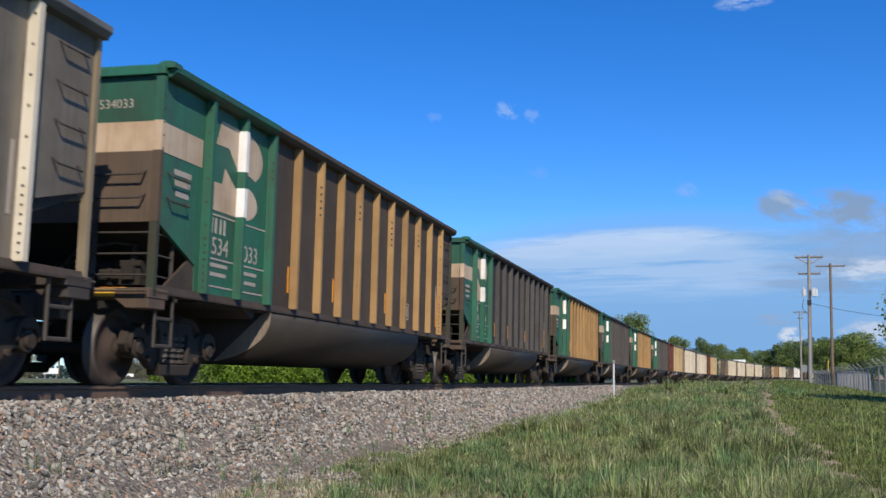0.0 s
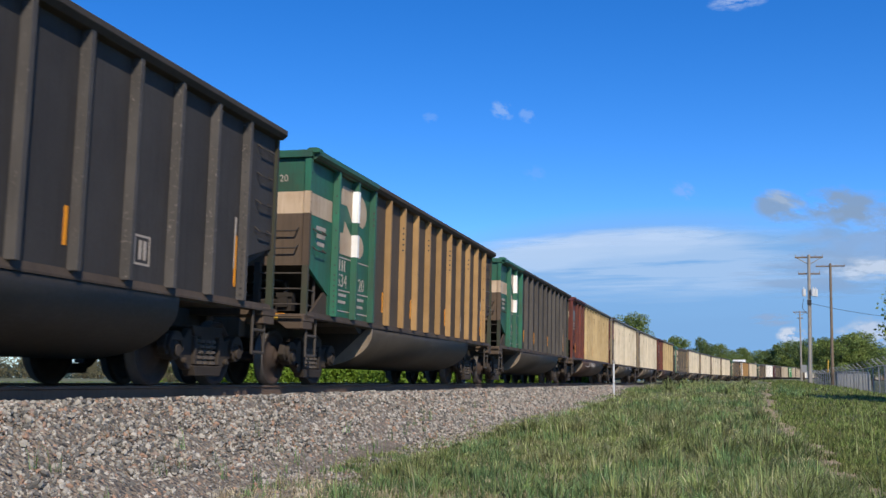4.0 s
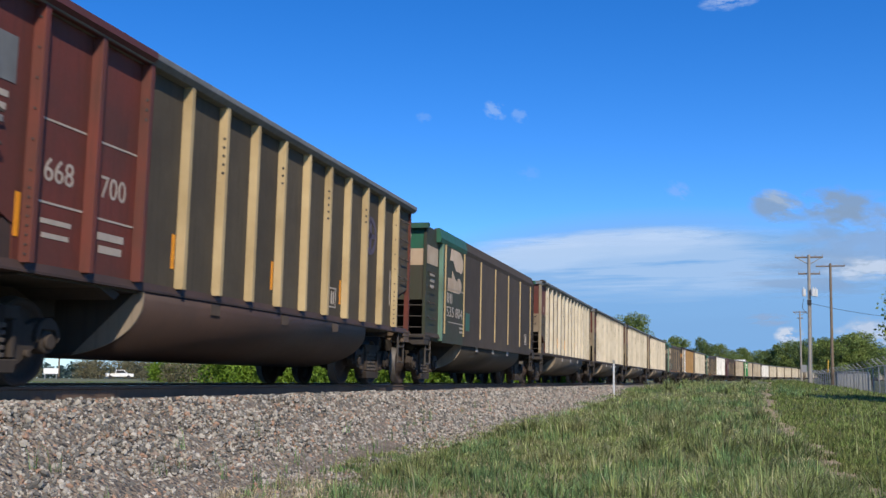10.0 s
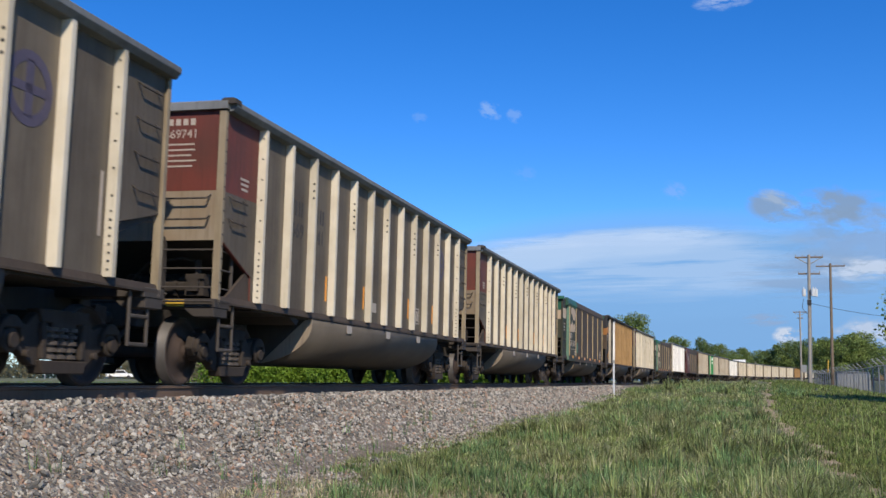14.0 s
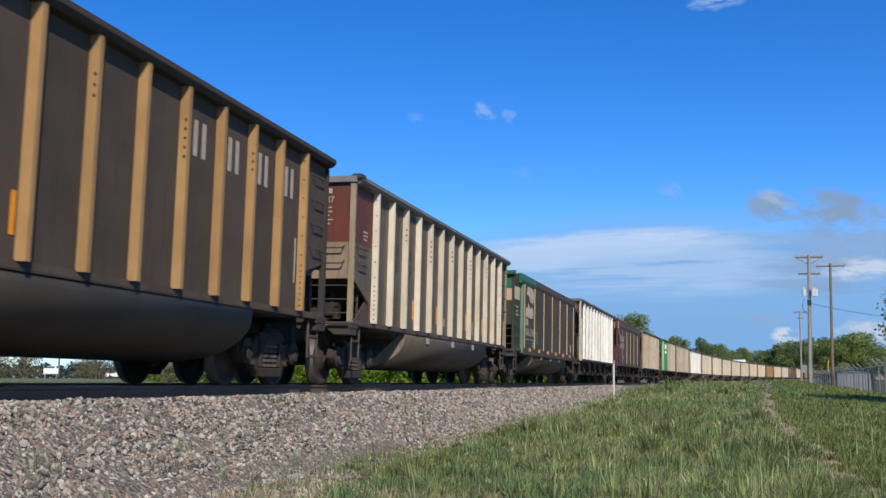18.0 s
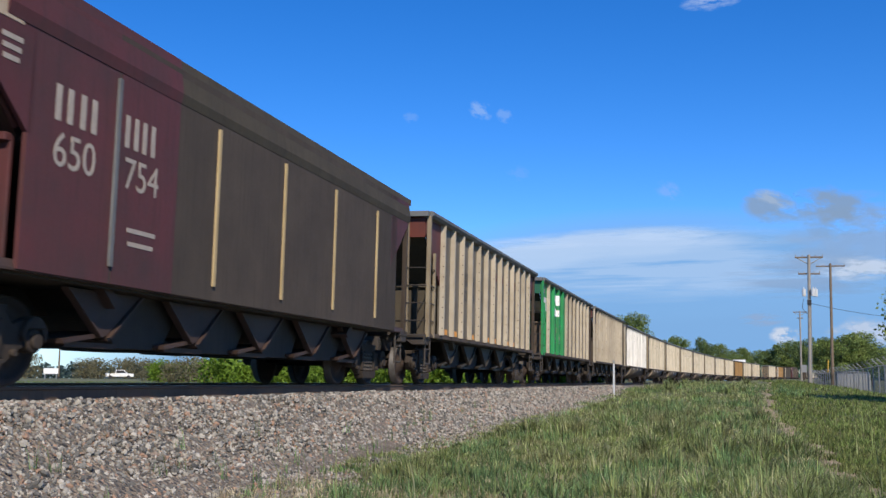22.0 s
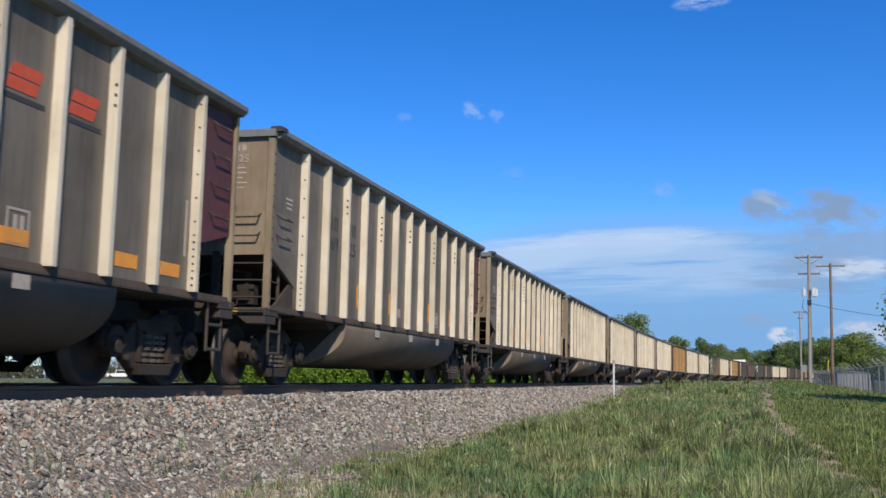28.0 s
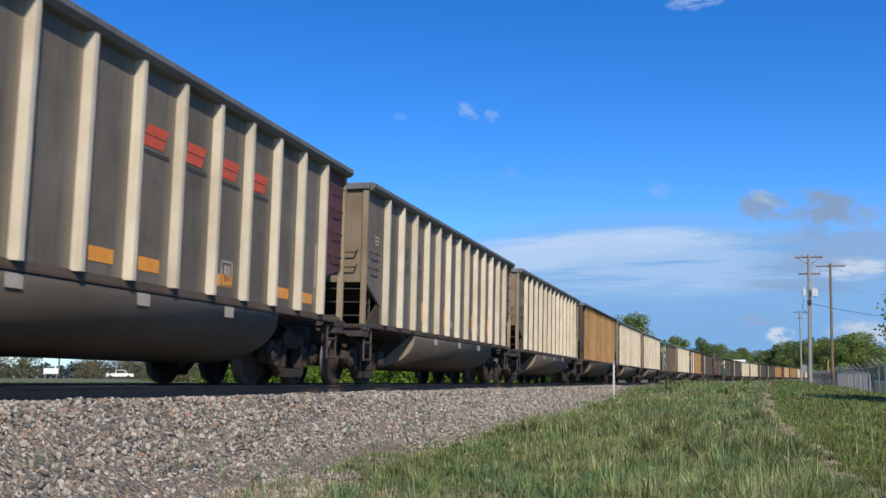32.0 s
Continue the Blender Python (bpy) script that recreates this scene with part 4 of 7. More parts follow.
def smooth_gondola(spec):
    """Smooth-sided coal gondola: flat outer sheets with slim pale seams and a rounded belly."""
    global TOP, PREFIX
    TOP, PREFIX = 3.69, "s"
    car = new("coal_gondola")
    seams = [-HALF + y for y in (1.42, 3.32, 5.25, 7.16, 9.1, 11.05, 12.95)]
    edges = [-HALF + 1.28] + seams + [HALF - 1.0]
    for t in (0.0, math.pi):
        near = t == 0
        if near:
            for i in range(len(edges) - 1):
                y0, y1 = edges[i], edges[i + 1]
                put("side_panel", "smooth_panel_%.2f" % (y1 - y0), panel_maker(-(y1 - y0) / 2, (y1 - y0) / 2, 1.0, 3.40, 1.54), spec["front"] if i < 2 else spec["panel"], car, (0, (y0 + y1) / 2, 0))
            for y in seams:
                put("seam", "smooth_seam", lambda bm: box(bm, 0, 0.03, -0.021, 0.021, 1.22, 3.36), spec["rib"], car, (1.54, y, 0))
        else:
            put("side_wall", "smooth_rear", panel_maker(-HALF + 1.28, HALF - 1.28, 1.0, 3.40, 1.54), spec["panel"], car, turn=t)
        put("top_band", "smooth_band_front" if near else "smooth_band", lambda bm: prism(bm, [(1.40, 3.36), (1.545, 3.36), (1.575, 3.46), (1.52, TOP), (1.40, TOP)], "y", -HALF + 0.9, HALF - 0.75),
            spec["panel"], car, turn=t)
        if near:
            put("band_paint", "smooth_band_paint", lambda bm: prism(bm, [(1.44, 3.356), (1.549, 3.356), (1.579, 3.46), (1.524, TOP + 0.004), (1.44, TOP + 0.004)], "y", -HALF + 0.895, -HALF + 3.5), spec["chord"], car)
        put("end_wing", "smooth_wing", lambda bm: prism(bm, [(-HALF + 0.05, TOP - 0.06), (-HALF + 1.0, TOP - 0.06), (-HALF + 1.28, 3.35), (-HALF + 1.28, 1.0), (-HALF + 0.05, 1.06)], "x", 1.40, 1.45), spec["first"], car, turn=t)
        if near:
            put("end_wing", "smooth_wing_rear", lambda bm: prism(bm, [(HALF - 0.05, TOP - 0.06), (HALF - 0.7, TOP - 0.06), (HALF - 1.0, 3.35), (HALF - 1.0, 1.0), (HALF - 0.05, 1.06)], "x", 1.40, 1.45), spec["panel"], car)
            for z in (1.5, 1.85, 2.2, 2.55, 2.9, 3.25):
                put("grab_iron", "grab", make_grab, M["dark_steel"], car, (1.45, HALF - 0.5, z))
            for yy in (HALF - 0.03,):
                put("corner_post", "smooth_post_rear", lambda bm: box(bm, 1.40, 1.47, HALF - 0.06, HALF, 1.05, 3.68), spec["panel"], car)
        put("wing_stripe", "smooth_stripe", lambda bm: box(bm, 1.45, 1.456, -HALF + 0.06, -HALF + 1.05, 2.78, 3.20), spec["stripe"], car, turn=t)
        put("wing_edge", "smooth_edge", lambda bm: box(bm, 1.40, 1.548, -HALF + 1.19, -HALF + 1.28, 1.04, 3.38), M["pale_green"], car, turn=t)
        put("end_chord", "end_chord", make_end_chord, spec["chord"], car, (0, -HALF if near else HALF, 0), t)
        end_bands(car, t, spec["end"])
        for s in (-1, 1):
            put("corner_post", "smooth_post_%d" % s, lambda bm: box(bm, s * 1.40, s * 1.47, -HALF, -HALF + 0.06, 1.05, 3.68), spec["first"], car, turn=t)
            put("end_post", "end_post", make_end_post, M["dark_steel"], car, (s * 0.62, 0, 0), t)
        put("slope_sheet", "slope", make_slope, M["dark_steel"], car, turn=t)
        put("ladder", "open_ladder", make_open_ladder, M["dark_steel"], car, turn=t)
        for z in (1.5, 1.85, 2.2, 2.55):
            put("grab_iron", "grab", make_grab, M["dark_steel"], car, (1.45, -HALF + 0.48, z) if near else (-1.45, HALF - 0.48, z), t)
    TOP, PREFIX = 3.83, ""
    put("belly", "tub", make_tub, spec["tub"], car, label="rounded dark belly sheet")
    put("belly_rim", "tub_lip", make_tub_lip, M["rim"], car)
    put("belly_end", "tub_end", make_tub_end, M["dark_steel"], car)
    undergear(car, spec)
    for y in (-1.9, 0.2, 2.3):
        put("reflector", "belly_plate", lambda bm: box(bm, 0, 0.006, -0.13, 0.13, -0.07, 0.07), M["letter_white"], car, (1.488, y, 0.95))
    return car


# lettering -----------------------------------------------------------------
def text_mesh(body, size):
    key = "text_%s_%.3f" % (body, size)
    if key not in _cache:
        cu = bpy.data.curves.new("text", "FONT")
        cu.body, cu.size, cu.align_x, cu.align_y, cu.extrude, cu.resolution_u = body, size, "CENTER", "CENTER", 0.002, 3
        ob = bpy.data.objects.new("text", cu)
        scene.collection.objects.link(ob)
        bpy.context.view_layer.update()
        me = bpy.data.meshes.new_from_object(ob.evaluated_get(bpy.context.evaluated_depsgraph_get()))
        bpy.data.objects.remove(ob)
        _cache[key] = me
    return _cache[key]


SIDEWAYS = Matrix(((0, 0, 1), (1, 0, 0), (0, 1, 0))).to_4x4()     # text x -> car y, text y -> z, faces +x
ENDWAYS = Matrix(((1, 0, 0), (0, 0, -1), (0, 1, 0))).to_4x4()     # faces -y


def lettering(car, name, body, size, mat, at, facing, wide=1.0):
    me = text_mesh(body, size)
    key = me.name + "|" + mat.name
    if key not in _cache:
        _cache[key] = me.copy()
        _cache[key].materials.clear()
        _cache[key].materials.append(mat)
    ob = new(name, _cache[key])
    ob.parent = car
    ob.matrix_basis = Matrix.Translation(at) @ facing @ Matrix.Diagonal((wide, 1, 1, 1))
    ob["kind"] = "stuff"
    return ob


def mark(car, y, z, w, h, mat, x=SHEET, name="marking"):
    """A flat painted block on the side."""
    return put(name, "mark_%.3f_%.3f" % (w, h), lambda bm: box(bm, 0, 0.005, -w / 2, w / 2, -h / 2, h / 2), mat, car, (x + 0.0005, y, z))


def end_mark(car, x, z, w, h, mat, name="marking"):
    return put(name, "emark_%.3f_%.3f" % (w, h), lambda bm: box(bm, -w / 2, w / 2, -0.005, 0, -h / 2, h / 2), mat, car, (x, -HALF + 0.029, z))


def bowl(cu, cv, ru, rv, a0, a1):
    """Points on an elliptic arc, in degrees."""
    return [(cu + ru * math.cos(radians(a0 + (a1 - a0) * k / 7)), cv + rv * math.sin(radians(a0 + (a1 - a0) * k / 7))) for k in range(8)]


def emblem_upper(bm, w, h):
    pts = [(0.12, 0.72), (0.20, 1.0), (0.66, 1.0)] + bowl(0.68, 0.72, 0.32, 0.28, 80, -55) + [(0.75, 0.52), (0.52, 0.52), (0.34, 0.73)]
    return prism(bm, [(u * w, v * h) for u, v in pts], "x", 0, 0.005)


def emblem_lower(bm, w, h):
    pts = [(0.0, 0.0), (0.62, 0.0)] + bowl(0.64, 0.19, 0.28, 0.20, -75, 70) + [(0.66, 0.36), (0.64, 0.30), (0.51, 0.30), (0.29, 0.49), (0.25, 0.31), (0.03, 0.30)]
    return prism(bm, [(u * w, v * h) for u, v in pts], "x", 0, 0.005)


def rib_patch(car, rib, z0, z1, mat, y=None):
    """A painted stretch of one rib."""
    put("rib_paint", "rib_paint_%.2f" % (z1 - z0), lambda bm: prism(bm, [(0.002, -0.059), (0.122, -0.044), (0.122, 0.044), (0.002, 0.049)], "z", 0, z1 - z0), mat, car, (SHEET, RIB_AT[rib] if y is None else y, z0))


def logo(car, y, z, w, h, mat, x):
    """Railway emblem as two plain white blocks with round bowls, one over the other; y, z is its lower left corner."""
    for name, fn in (("upper", emblem_upper), ("lower", emblem_lower)):
        put("emblem", "emblem_%s_%.2f_%.2f" % (name, w, h), lambda bm: fn(bm, w, h), mat, car, (x + 0.0005, y, z))


def bars(car, y, z, rows, w, mat, x=SHEET, pitch=0.10, h=0.05):
    for i in range(rows):
        mark(car, y, z - pitch * i, w * (1 - 0.12 * (i % 3)), h, mat, x)


def end_bars(car, x, z, rows, w, mat, pitch=0.085, h=0.035):
    for i in range(rows):
        end_mark(car, x + 0.03 * (i % 2), z - pitch * i, w * (1 - 0.1 * (i % 3)), h, mat)


def block_word(car, y0, z, n, step, w, h, mat, x=SHEET, skip=()):
    """A brand word as plain upright blocks, one for each letter."""
    for i in range(n):
        if i not in skip:
            for side in (-1, 1):
                mark(car, y0 + step * i + side * 0.33 * w, z, 0.30 * w, h, mat, x)


def swoosh_word(car, bays, z, mat):
    for b in bays:
        y = (RIB_AT[b] + RIB_AT[b + 1]) / 2
        for dz, dy, w in ((0.07, 0.03, 0.46), (-0.07, -0.03, 0.46)):
            put("marking", "stroke", lambda bm: prism(bm, [(-w / 2 - 0.03, -0.062), (w / 2 - 0.03, -0.062), (w / 2 + 0.03, 0.062), (-w / 2 + 0.03, 0.062)], "x", 0, 0.005), mat, car, (SHEET + 0.0005, y + dy, z + dz))
        mark(car, y + 0.02, z - 0.20, 0.62, 0.05, M["letter_black"])


def emblem_cross(car, bay, z):
    """Round railway emblem as a plain ring with a cross, in faded violet."""
    y = (RIB_AT[bay] + RIB_AT[bay + 1]) / 2

    def ring(bm):
        n = 20
        rings = [[bm.verts.new((x, r * math.cos(2 * math.pi * i / n), r * math.sin(2 * math.pi * i / n))) for i in range(n)] for r, x in ((0.26, 0), (0.26, 0.004), (0.37, 0.004), (0.37, 0))]
        for a, b in zip(rings, rings[1:]):
            for i in range(n):
                bm.faces.new((a[i], a[(i + 1) % n], b[(i + 1) % n], b[i]))
        bmesh.ops.recalc_face_normals(bm, faces=bm.faces[:])
        box(bm, 0, 0.004, -0.28, 0.28, -0.045, 0.045)
        box(bm, 0, 0.004, -0.06, 0.06, -0.28, 0.28)
        return bm
    put("emblem", "emblem_ring", ring, M["emblem_blue"], car, (SHEET + 0.001, y, z))


def data_box(car, y, z, mat, x=SHEET):
    """Small stencilled square with bars in it."""
    for dy, dz, w, h in ((0, 0.16, 0.34, 0.025), (0, -0.16, 0.34, 0.025), (-0.16, 0, 0.025, 0.34), (0.16, 0, 0.025, 0.34), (-0.04, 0, 0.06, 0.22), (0.06, 0, 0.06, 0.22)):
        mark(car, y + dy, z + dz, w, h, mat, x)


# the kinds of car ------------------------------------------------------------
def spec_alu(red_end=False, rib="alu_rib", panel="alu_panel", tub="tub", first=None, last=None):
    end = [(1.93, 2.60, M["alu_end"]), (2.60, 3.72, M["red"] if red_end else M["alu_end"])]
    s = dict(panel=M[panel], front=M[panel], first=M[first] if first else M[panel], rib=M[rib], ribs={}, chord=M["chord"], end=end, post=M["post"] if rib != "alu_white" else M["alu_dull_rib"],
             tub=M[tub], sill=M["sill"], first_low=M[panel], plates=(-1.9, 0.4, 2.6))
    if last:
        s["last"] = M[last]
    return s


def spec_bn(tan=True):
    end = [(1.93, 2.78, M["brown_end"]), (2.78, 3.14, M["white"]), (3.14, 3.72, M["green"])]
    panel, rib = ("brown_panel", "tan_rib") if tan else ("black_panel", "black_rib")
    return dict(panel=M[panel], front=M["green"], first=M["green"], front_bays=3, rib=M[rib], ribs={0: M["green"], 1: M["green"], 2: M["green"]}, chord=M["brown_panel"] if tan else M["dark_steel"],
                chord_front=M["green"], end=end, post=M["green_dusty"], tub=M["tub_dark"], sill=M["sill"], no_holes=not tan, platform=M["brown_end"], wrapped=True)


def spec_red():
    end = [(1.93, 2.60, M["red"]), (2.60, 3.72, M["red"])]
    return dict(panel=M["olive_panel"], front=M["red"], first=M["red"], front_bays=3, rib=M["sand_rib"], ribs={0: M["red"], 1: M["red"], 2: M["red"]}, chord=M["chord"],
                chord_front=M["maroon"], end=end, post=M["red"], tub=M["tub_red"], sill=M["tub_red"], plates=(-1.9, 0.4, 2.6), plate_mat=M["brown_end"], platform=M["brown_end"], wrapped=True)


def spec_black():
    end = [(1.93, 2.74, M["brown_end"]), (2.74, 3.10, M["band_orange"]), (3.10, 3.72, M["black_panel"])]
    return dict(panel=M["brown_panel"], front=M["black_panel"], first=M["black_panel"], front_bays=3, rib=M["tan_rib"],
                ribs={0: M["alu_dull_rib"], 1: M["black_rib"], 2: M["white_clean"]}, chord=M["dark_steel"], end=end, post=M["black_panel"], tub=M["tub_dark"], sill=M["sill"], wrapped=True)


def spec_smooth():
    end = [(1.93, 2.72, M["green_dusty"]), (2.72, 3.10, M["white"]), (3.10, 3.66, M["green"])]
    return dict(panel=M["brown_panel"], front=M["green_dusty"], first=M["green_dusty"], rib=M["sand_rib"], chord=M["green"], stripe=M["white"], end=end, post=M["green_dusty"],
                tub=M["tub_dark"], sill=M["sill"])


def spec_hop(kind):
    if kind == "white":
        return dict(panel=M["alu_grey_panel"], front=M["alu_grey_panel"], first=M["maroon"], rib=M["alu_white"], ribs={}, chord=M["chord"], end=[(3.36, 3.86, M["maroon"])],
                    post=M["alu_rib"], tub=M["tub_dark"], sill=M["sill"], slope=M["olive_panel"], bulkhead=M["alu_brown"])
    if kind == "green":
        return dict(panel=M["brown_panel"], front=M["green_bright"], first=M["green_bright"], front_bays=4, rib=M["alu_dull_rib"], ribs={i: M["green_bright"] for i in range(1, 4)}, chord=M["chord"],
                    end=[(3.36, 3.86, M["green"])], post=M["green_bright"], wing_rear=M["brown_panel"], tub=M["tub_dark"], sill=M["sill"], slope=M["green_dusty"], bulkhead=M["brown_end"], slope_band=M["white"])
    if kind == "red":
        return dict(panel=M["brown_panel"], front=M["maroon"], first=M["maroon"], front_bays=1, rib=M["sand_rib"], ribs={0: M["chord"]}, chord=M["olive_panel"], chord_front=M["maroon"], smooth=True,
                    rib_at=[-HALF + y for y in (2.75, 5.15, 7.35, 9.55, 11.85)], end=[(3.34, 3.86, M["maroon"])], post=M["maroon"], tub=M["tub_red"], sill=M["tub_red"], slope=M["tub_red"], bulkhead=M["maroon"])
    return dict(panel=M["alu_panel"], front=M["alu_panel"], first=M["maroon"], rib=M["alu_dull_rib"], ribs={}, rib_at=CLOSE_AT, chord=M["chord"], end=[(3.36, 3.86, M["red"])],
                post=M["post"], tub=M["tub_dark"], sill=M["sill"], slope=M["olive_panel"], bulkhead=M["olive_panel"])


# ---------------------------------------------------------------- the train
def decorate(n, car, kind, number):
    a, b = number[:3], number[3:]
    mid = lambda i: (RIB_AT[i] + RIB_AT[i + 1]) / 2
    if kind.startswith("alu"):
        ink = M["letter_black"] if "red" not in kind else M["letter_white"]
        for i in range(4):
            end_mark(car, 0.66 + 0.11 * i, 3.55, 0.07, 0.09, ink)
        lettering(car, "number", number, 0.17, ink, (0.82, -HALF + 0.026, 3.38), ENDWAYS)
        end_bars(car, 0.80, 3.24, 5, 0.46, ink, 0.075, 0.022)
        bars(car, -HALF + 0.72, 2.86, 3, 0.26, M["letter_white"], pitch=0.07, h=0.035)
        for i in (0, 1):
            block_word(car, mid(1) - 0.13 + 0.26 * i, 2.78, 1, 0, 0.17, 0.24, M["letter_black"])
            block_word(car, mid(2) - 0.20 + 0.26 * i, 2.78, 1, 0, 0.17, 0.24, M["letter_black"])
        lettering(car, "number", a, 0.34, M["letter_black"], (SHEET + 0.003, mid(1) + 0.02, 2.42), SIDEWAYS)
        lettering(car, "number", b, 0.34, M["letter_black"], (SHEET + 0.003, mid(2) - 0.06, 2.42), SIDEWAYS)
        data_box(car, mid(8) + 0.05, 1.50, M["letter_white"])
        if "swoosh" in kind:
            swoosh_word(car, (6, 7, 8, 9), 2.90, M["letter_red"])
            for i in (1, 3, 5, 6, 8, 10, 11):
                mark(car, mid(i), 1.40, 0.46, 0.16, M["orange"], name="reflector")
        else:
            emblem_cross(car, 10, 2.84)
            tapes(car, [RIB_AT[i] - 0.14 for i in (3, 5, 8, 10)], M["orange"])
            mark(car, mid(5), 1.48, 0.28, 0.18, M["letter_white"])
    elif kind in ("bn_tan", "bn_dark"):
        logo(car, -HALF + 1.27, 2.30, 1.65, 1.22, M["white"], SHEET)
        rib_patch(car, 1, 2.93, 3.50, M["white_clean"])
        rib_patch(car, 1, 2.30, 2.70, M["white_clean"])
        mark(car, -HALF + 0.62, 2.96, 0.95, 0.36, M["white"])
        bars(car, -HALF + 0.62, 2.60, 3, 0.42, M["letter_white"], pitch=0.13, h=0.07)
        block_word(car, mid(0) - 0.18, 2.10, 2, 0.25, 0.17, 0.20, M["letter_white"])
        lettering(car, "number", a, 0.33, M["letter_white"], (SHEET + 0.003, mid(0) + 0.02, 1.82), SIDEWAYS)
        lettering(car, "number", b, 0.33, M["letter_white"], (SHEET + 0.003, mid(1) - 0.02, 1.82), SIDEWAYS)
        for z in (2.24, 1.66, 1.30):
            mark(car, mid(0), z, 0.88, 0.022, M["letter_white"])
            mark(car, mid(1), z, 0.88, 0.022, M["letter_white"])
        bars(car, mid(0), 1.58, 2, 0.5, M["letter_white"], pitch=0.12)
        bars(car, mid(1), 1.56, 2, 0.4, M["letter_white"], pitch=0.13)
        lettering(car, "number", number, 0.16, M["letter_white"], (0.85, -HALF + 0.026, 3.36), ENDWAYS)
        tapes(car, [RIB_AT[i] - 0.12 for i in (3, 5, 8)], M["orange"], 0.06, 0.40)
        tapes(car, [HALF - 1.25], M["orange"], 0.06, 0.7, 1.7)
        data_box(car, mid(9) - 0.1, 1.55, M["letter_white"])
        end_mark(car, 0.95, 1.12, 0.34, 0.07, M["orange"], "reflector")
    elif kind == "red":
        mark(car, -HALF + 0.62, 3.05, 0.6, 0.45, M["chord"])
        bars(car, -HALF + 0.62, 2.70, 3, 0.42, M["letter_white"], pitch=0.12, h=0.06)
        lettering(car, "number", a, 0.34, M["letter_white"], (SHEET + 0.003, mid(0), 2.12), SIDEWAYS)
        lettering(car, "number", b, 0.34, M["letter_white"], (SHEET + 0.003, mid(1), 2.12), SIDEWAYS)
        for z in (2.62, 1.80):
            mark(car, mid(0), z, 0.85, 0.022, M["letter_white"])
            mark(car, mid(1), z - 0.02, 0.85, 0.022, M["letter_white"])
        bars(car, mid(0), 1.62, 2, 0.5, M["letter_white"], pitch=0.14)
        bars(car, mid(1), 1.60, 2, 0.5, M["letter_white"], pitch=0.14, h=0.08)
        for i in range(4):
            end_mark(car, 0.62 + 0.13 * i, 3.58, 0.095, 0.11, M["letter_white"])
        lettering(car, "number", number, 0.17, M["letter_white"], (0.82, -HALF + 0.026, 3.40), ENDWAYS)
        end_mark(car, 0.95, 3.08, 0.75, 0.28, M["white"])
        tapes(car, [RIB_AT[i] - 0.12 for i in (0, 3, 6, 9)], M["orange"])
        emblem_cross(car, 10, 2.84)
        data_box(car, mid(8), 1.5, M["letter_white"])
        if n == 6:
            squiggle(car)
    elif kind == "black":
        mark(car, -HALF + 0.60, 3.02, 0.80, 0.34, M["band_orange"])
        bars(car, -HALF + 0.58, 2.72, 3, 0.42, M["letter_white"], pitch=0.12, h=0.07)
        block_word(car, mid(0) - 0.25, 2.40, 2, 0.36, 0.20, 0.26, M["letter_brown"])
        block_word(car, mid(1) - 0.25, 2.40, 2, 0.36, 0.20, 0.26, M["letter_brown"])
        lettering(car, "number", a, 0.34, M["letter_brown"], (SHEET + 0.003, mid(0), 2.06), SIDEWAYS)
        lettering(car, "number", b, 0.34, M["letter_brown"], (SHEET + 0.003, mid(1), 2.06), SIDEWAYS)
        bars(car, mid(0), 1.70, 2, 0.4, M["letter_white"])
        bars(car, mid(1) + 0.1, 1.66, 2, 0.4, M["letter_white"])
        for i in range(8, 12):
            block_word(car, mid(i), 3.12, 1, 0, 0.34, 0.46, M["letter_white"])
        for i in range(4):
            end_mark(car, 0.60 + 0.14 * i, 3.56, 0.10, 0.12, M["letter_white"])
        lettering(car, "number", number, 0.17, M["letter_white"], (0.80, -HALF + 0.026, 3.36), ENDWAYS)
        tapes(car, [RIB_AT[i] - 0.12 for i in (3, 5)] + [-HALF + 0.95], M["orange"])
    elif kind == "smooth":
        logo(car, -HALF + 1.68, 2.27, 1.52, 1.06, M["white"], 1.54)
        block_word(car, -HALF + 1.74, 2.10, 2, 0.30, 0.20, 0.24, M["letter_white"], 1.54)
        lettering(car, "number", a + " " + b, 0.36, M["letter_white"], (1.543, -HALF + 2.42, 1.76), SIDEWAYS, 1.36)
        for z in (2.34, 1.52):
            mark(car, -HALF + 2.55, z, 1.55, 0.025, M["letter_white"], 1.54)
        bars(car, -HALF + 3.1, 1.42, 2, 0.34, M["letter_white"], 1.54)
        mark(car, -HALF + 3.8, 1.62, 0.42, 0.46, M["green"], 1.54)
        for k in range(6) if number != "535804" else ():
            mark(car, -HALF + 2.5 + 1.9 * k, 1.18, 0.40, 0.12, M["orange"], 1.54, "reflector")
        bars(car, -HALF + 0.6, 2.55, 3, 0.4, M["letter_white"], 1.45, 0.14, 0.07)
        data_box(car, HALF - 1.95, 1.5, M["letter_white"], 1.54)
        lettering(car, "number", number, 0.17, M["letter_white"], (0.85, -HALF + 0.026, 3.40), ENDWAYS)
    elif kind.startswith("hop"):
        at = CLOSE_AT if kind in ("hop_dull", "hop_dark") else HOP_AT
        h = lambda i: (at[i] + at[i + 1]) / 2
        k = 1 if at is CLOSE_AT else 0
        if kind == "hop_green":
            logo(car, HOP_AT[1] + 0.12, 2.70, 1.72, 0.86, M["white_clean"], SHEET)
            rib_patch(car, 0, 3.14, 3.55, M["white_clean"], HOP_AT[2])
            rib_patch(car, 0, 2.70, 2.96, M["white_clean"], HOP_AT[2])
            bars(car, -HALF + 0.80, 3.66, 3, 0.34, M["letter_white"], pitch=0.10, h=0.05)
            mark(car, -HALF + 0.95, 3.02, 0.6, 0.5, M["white_clean"])
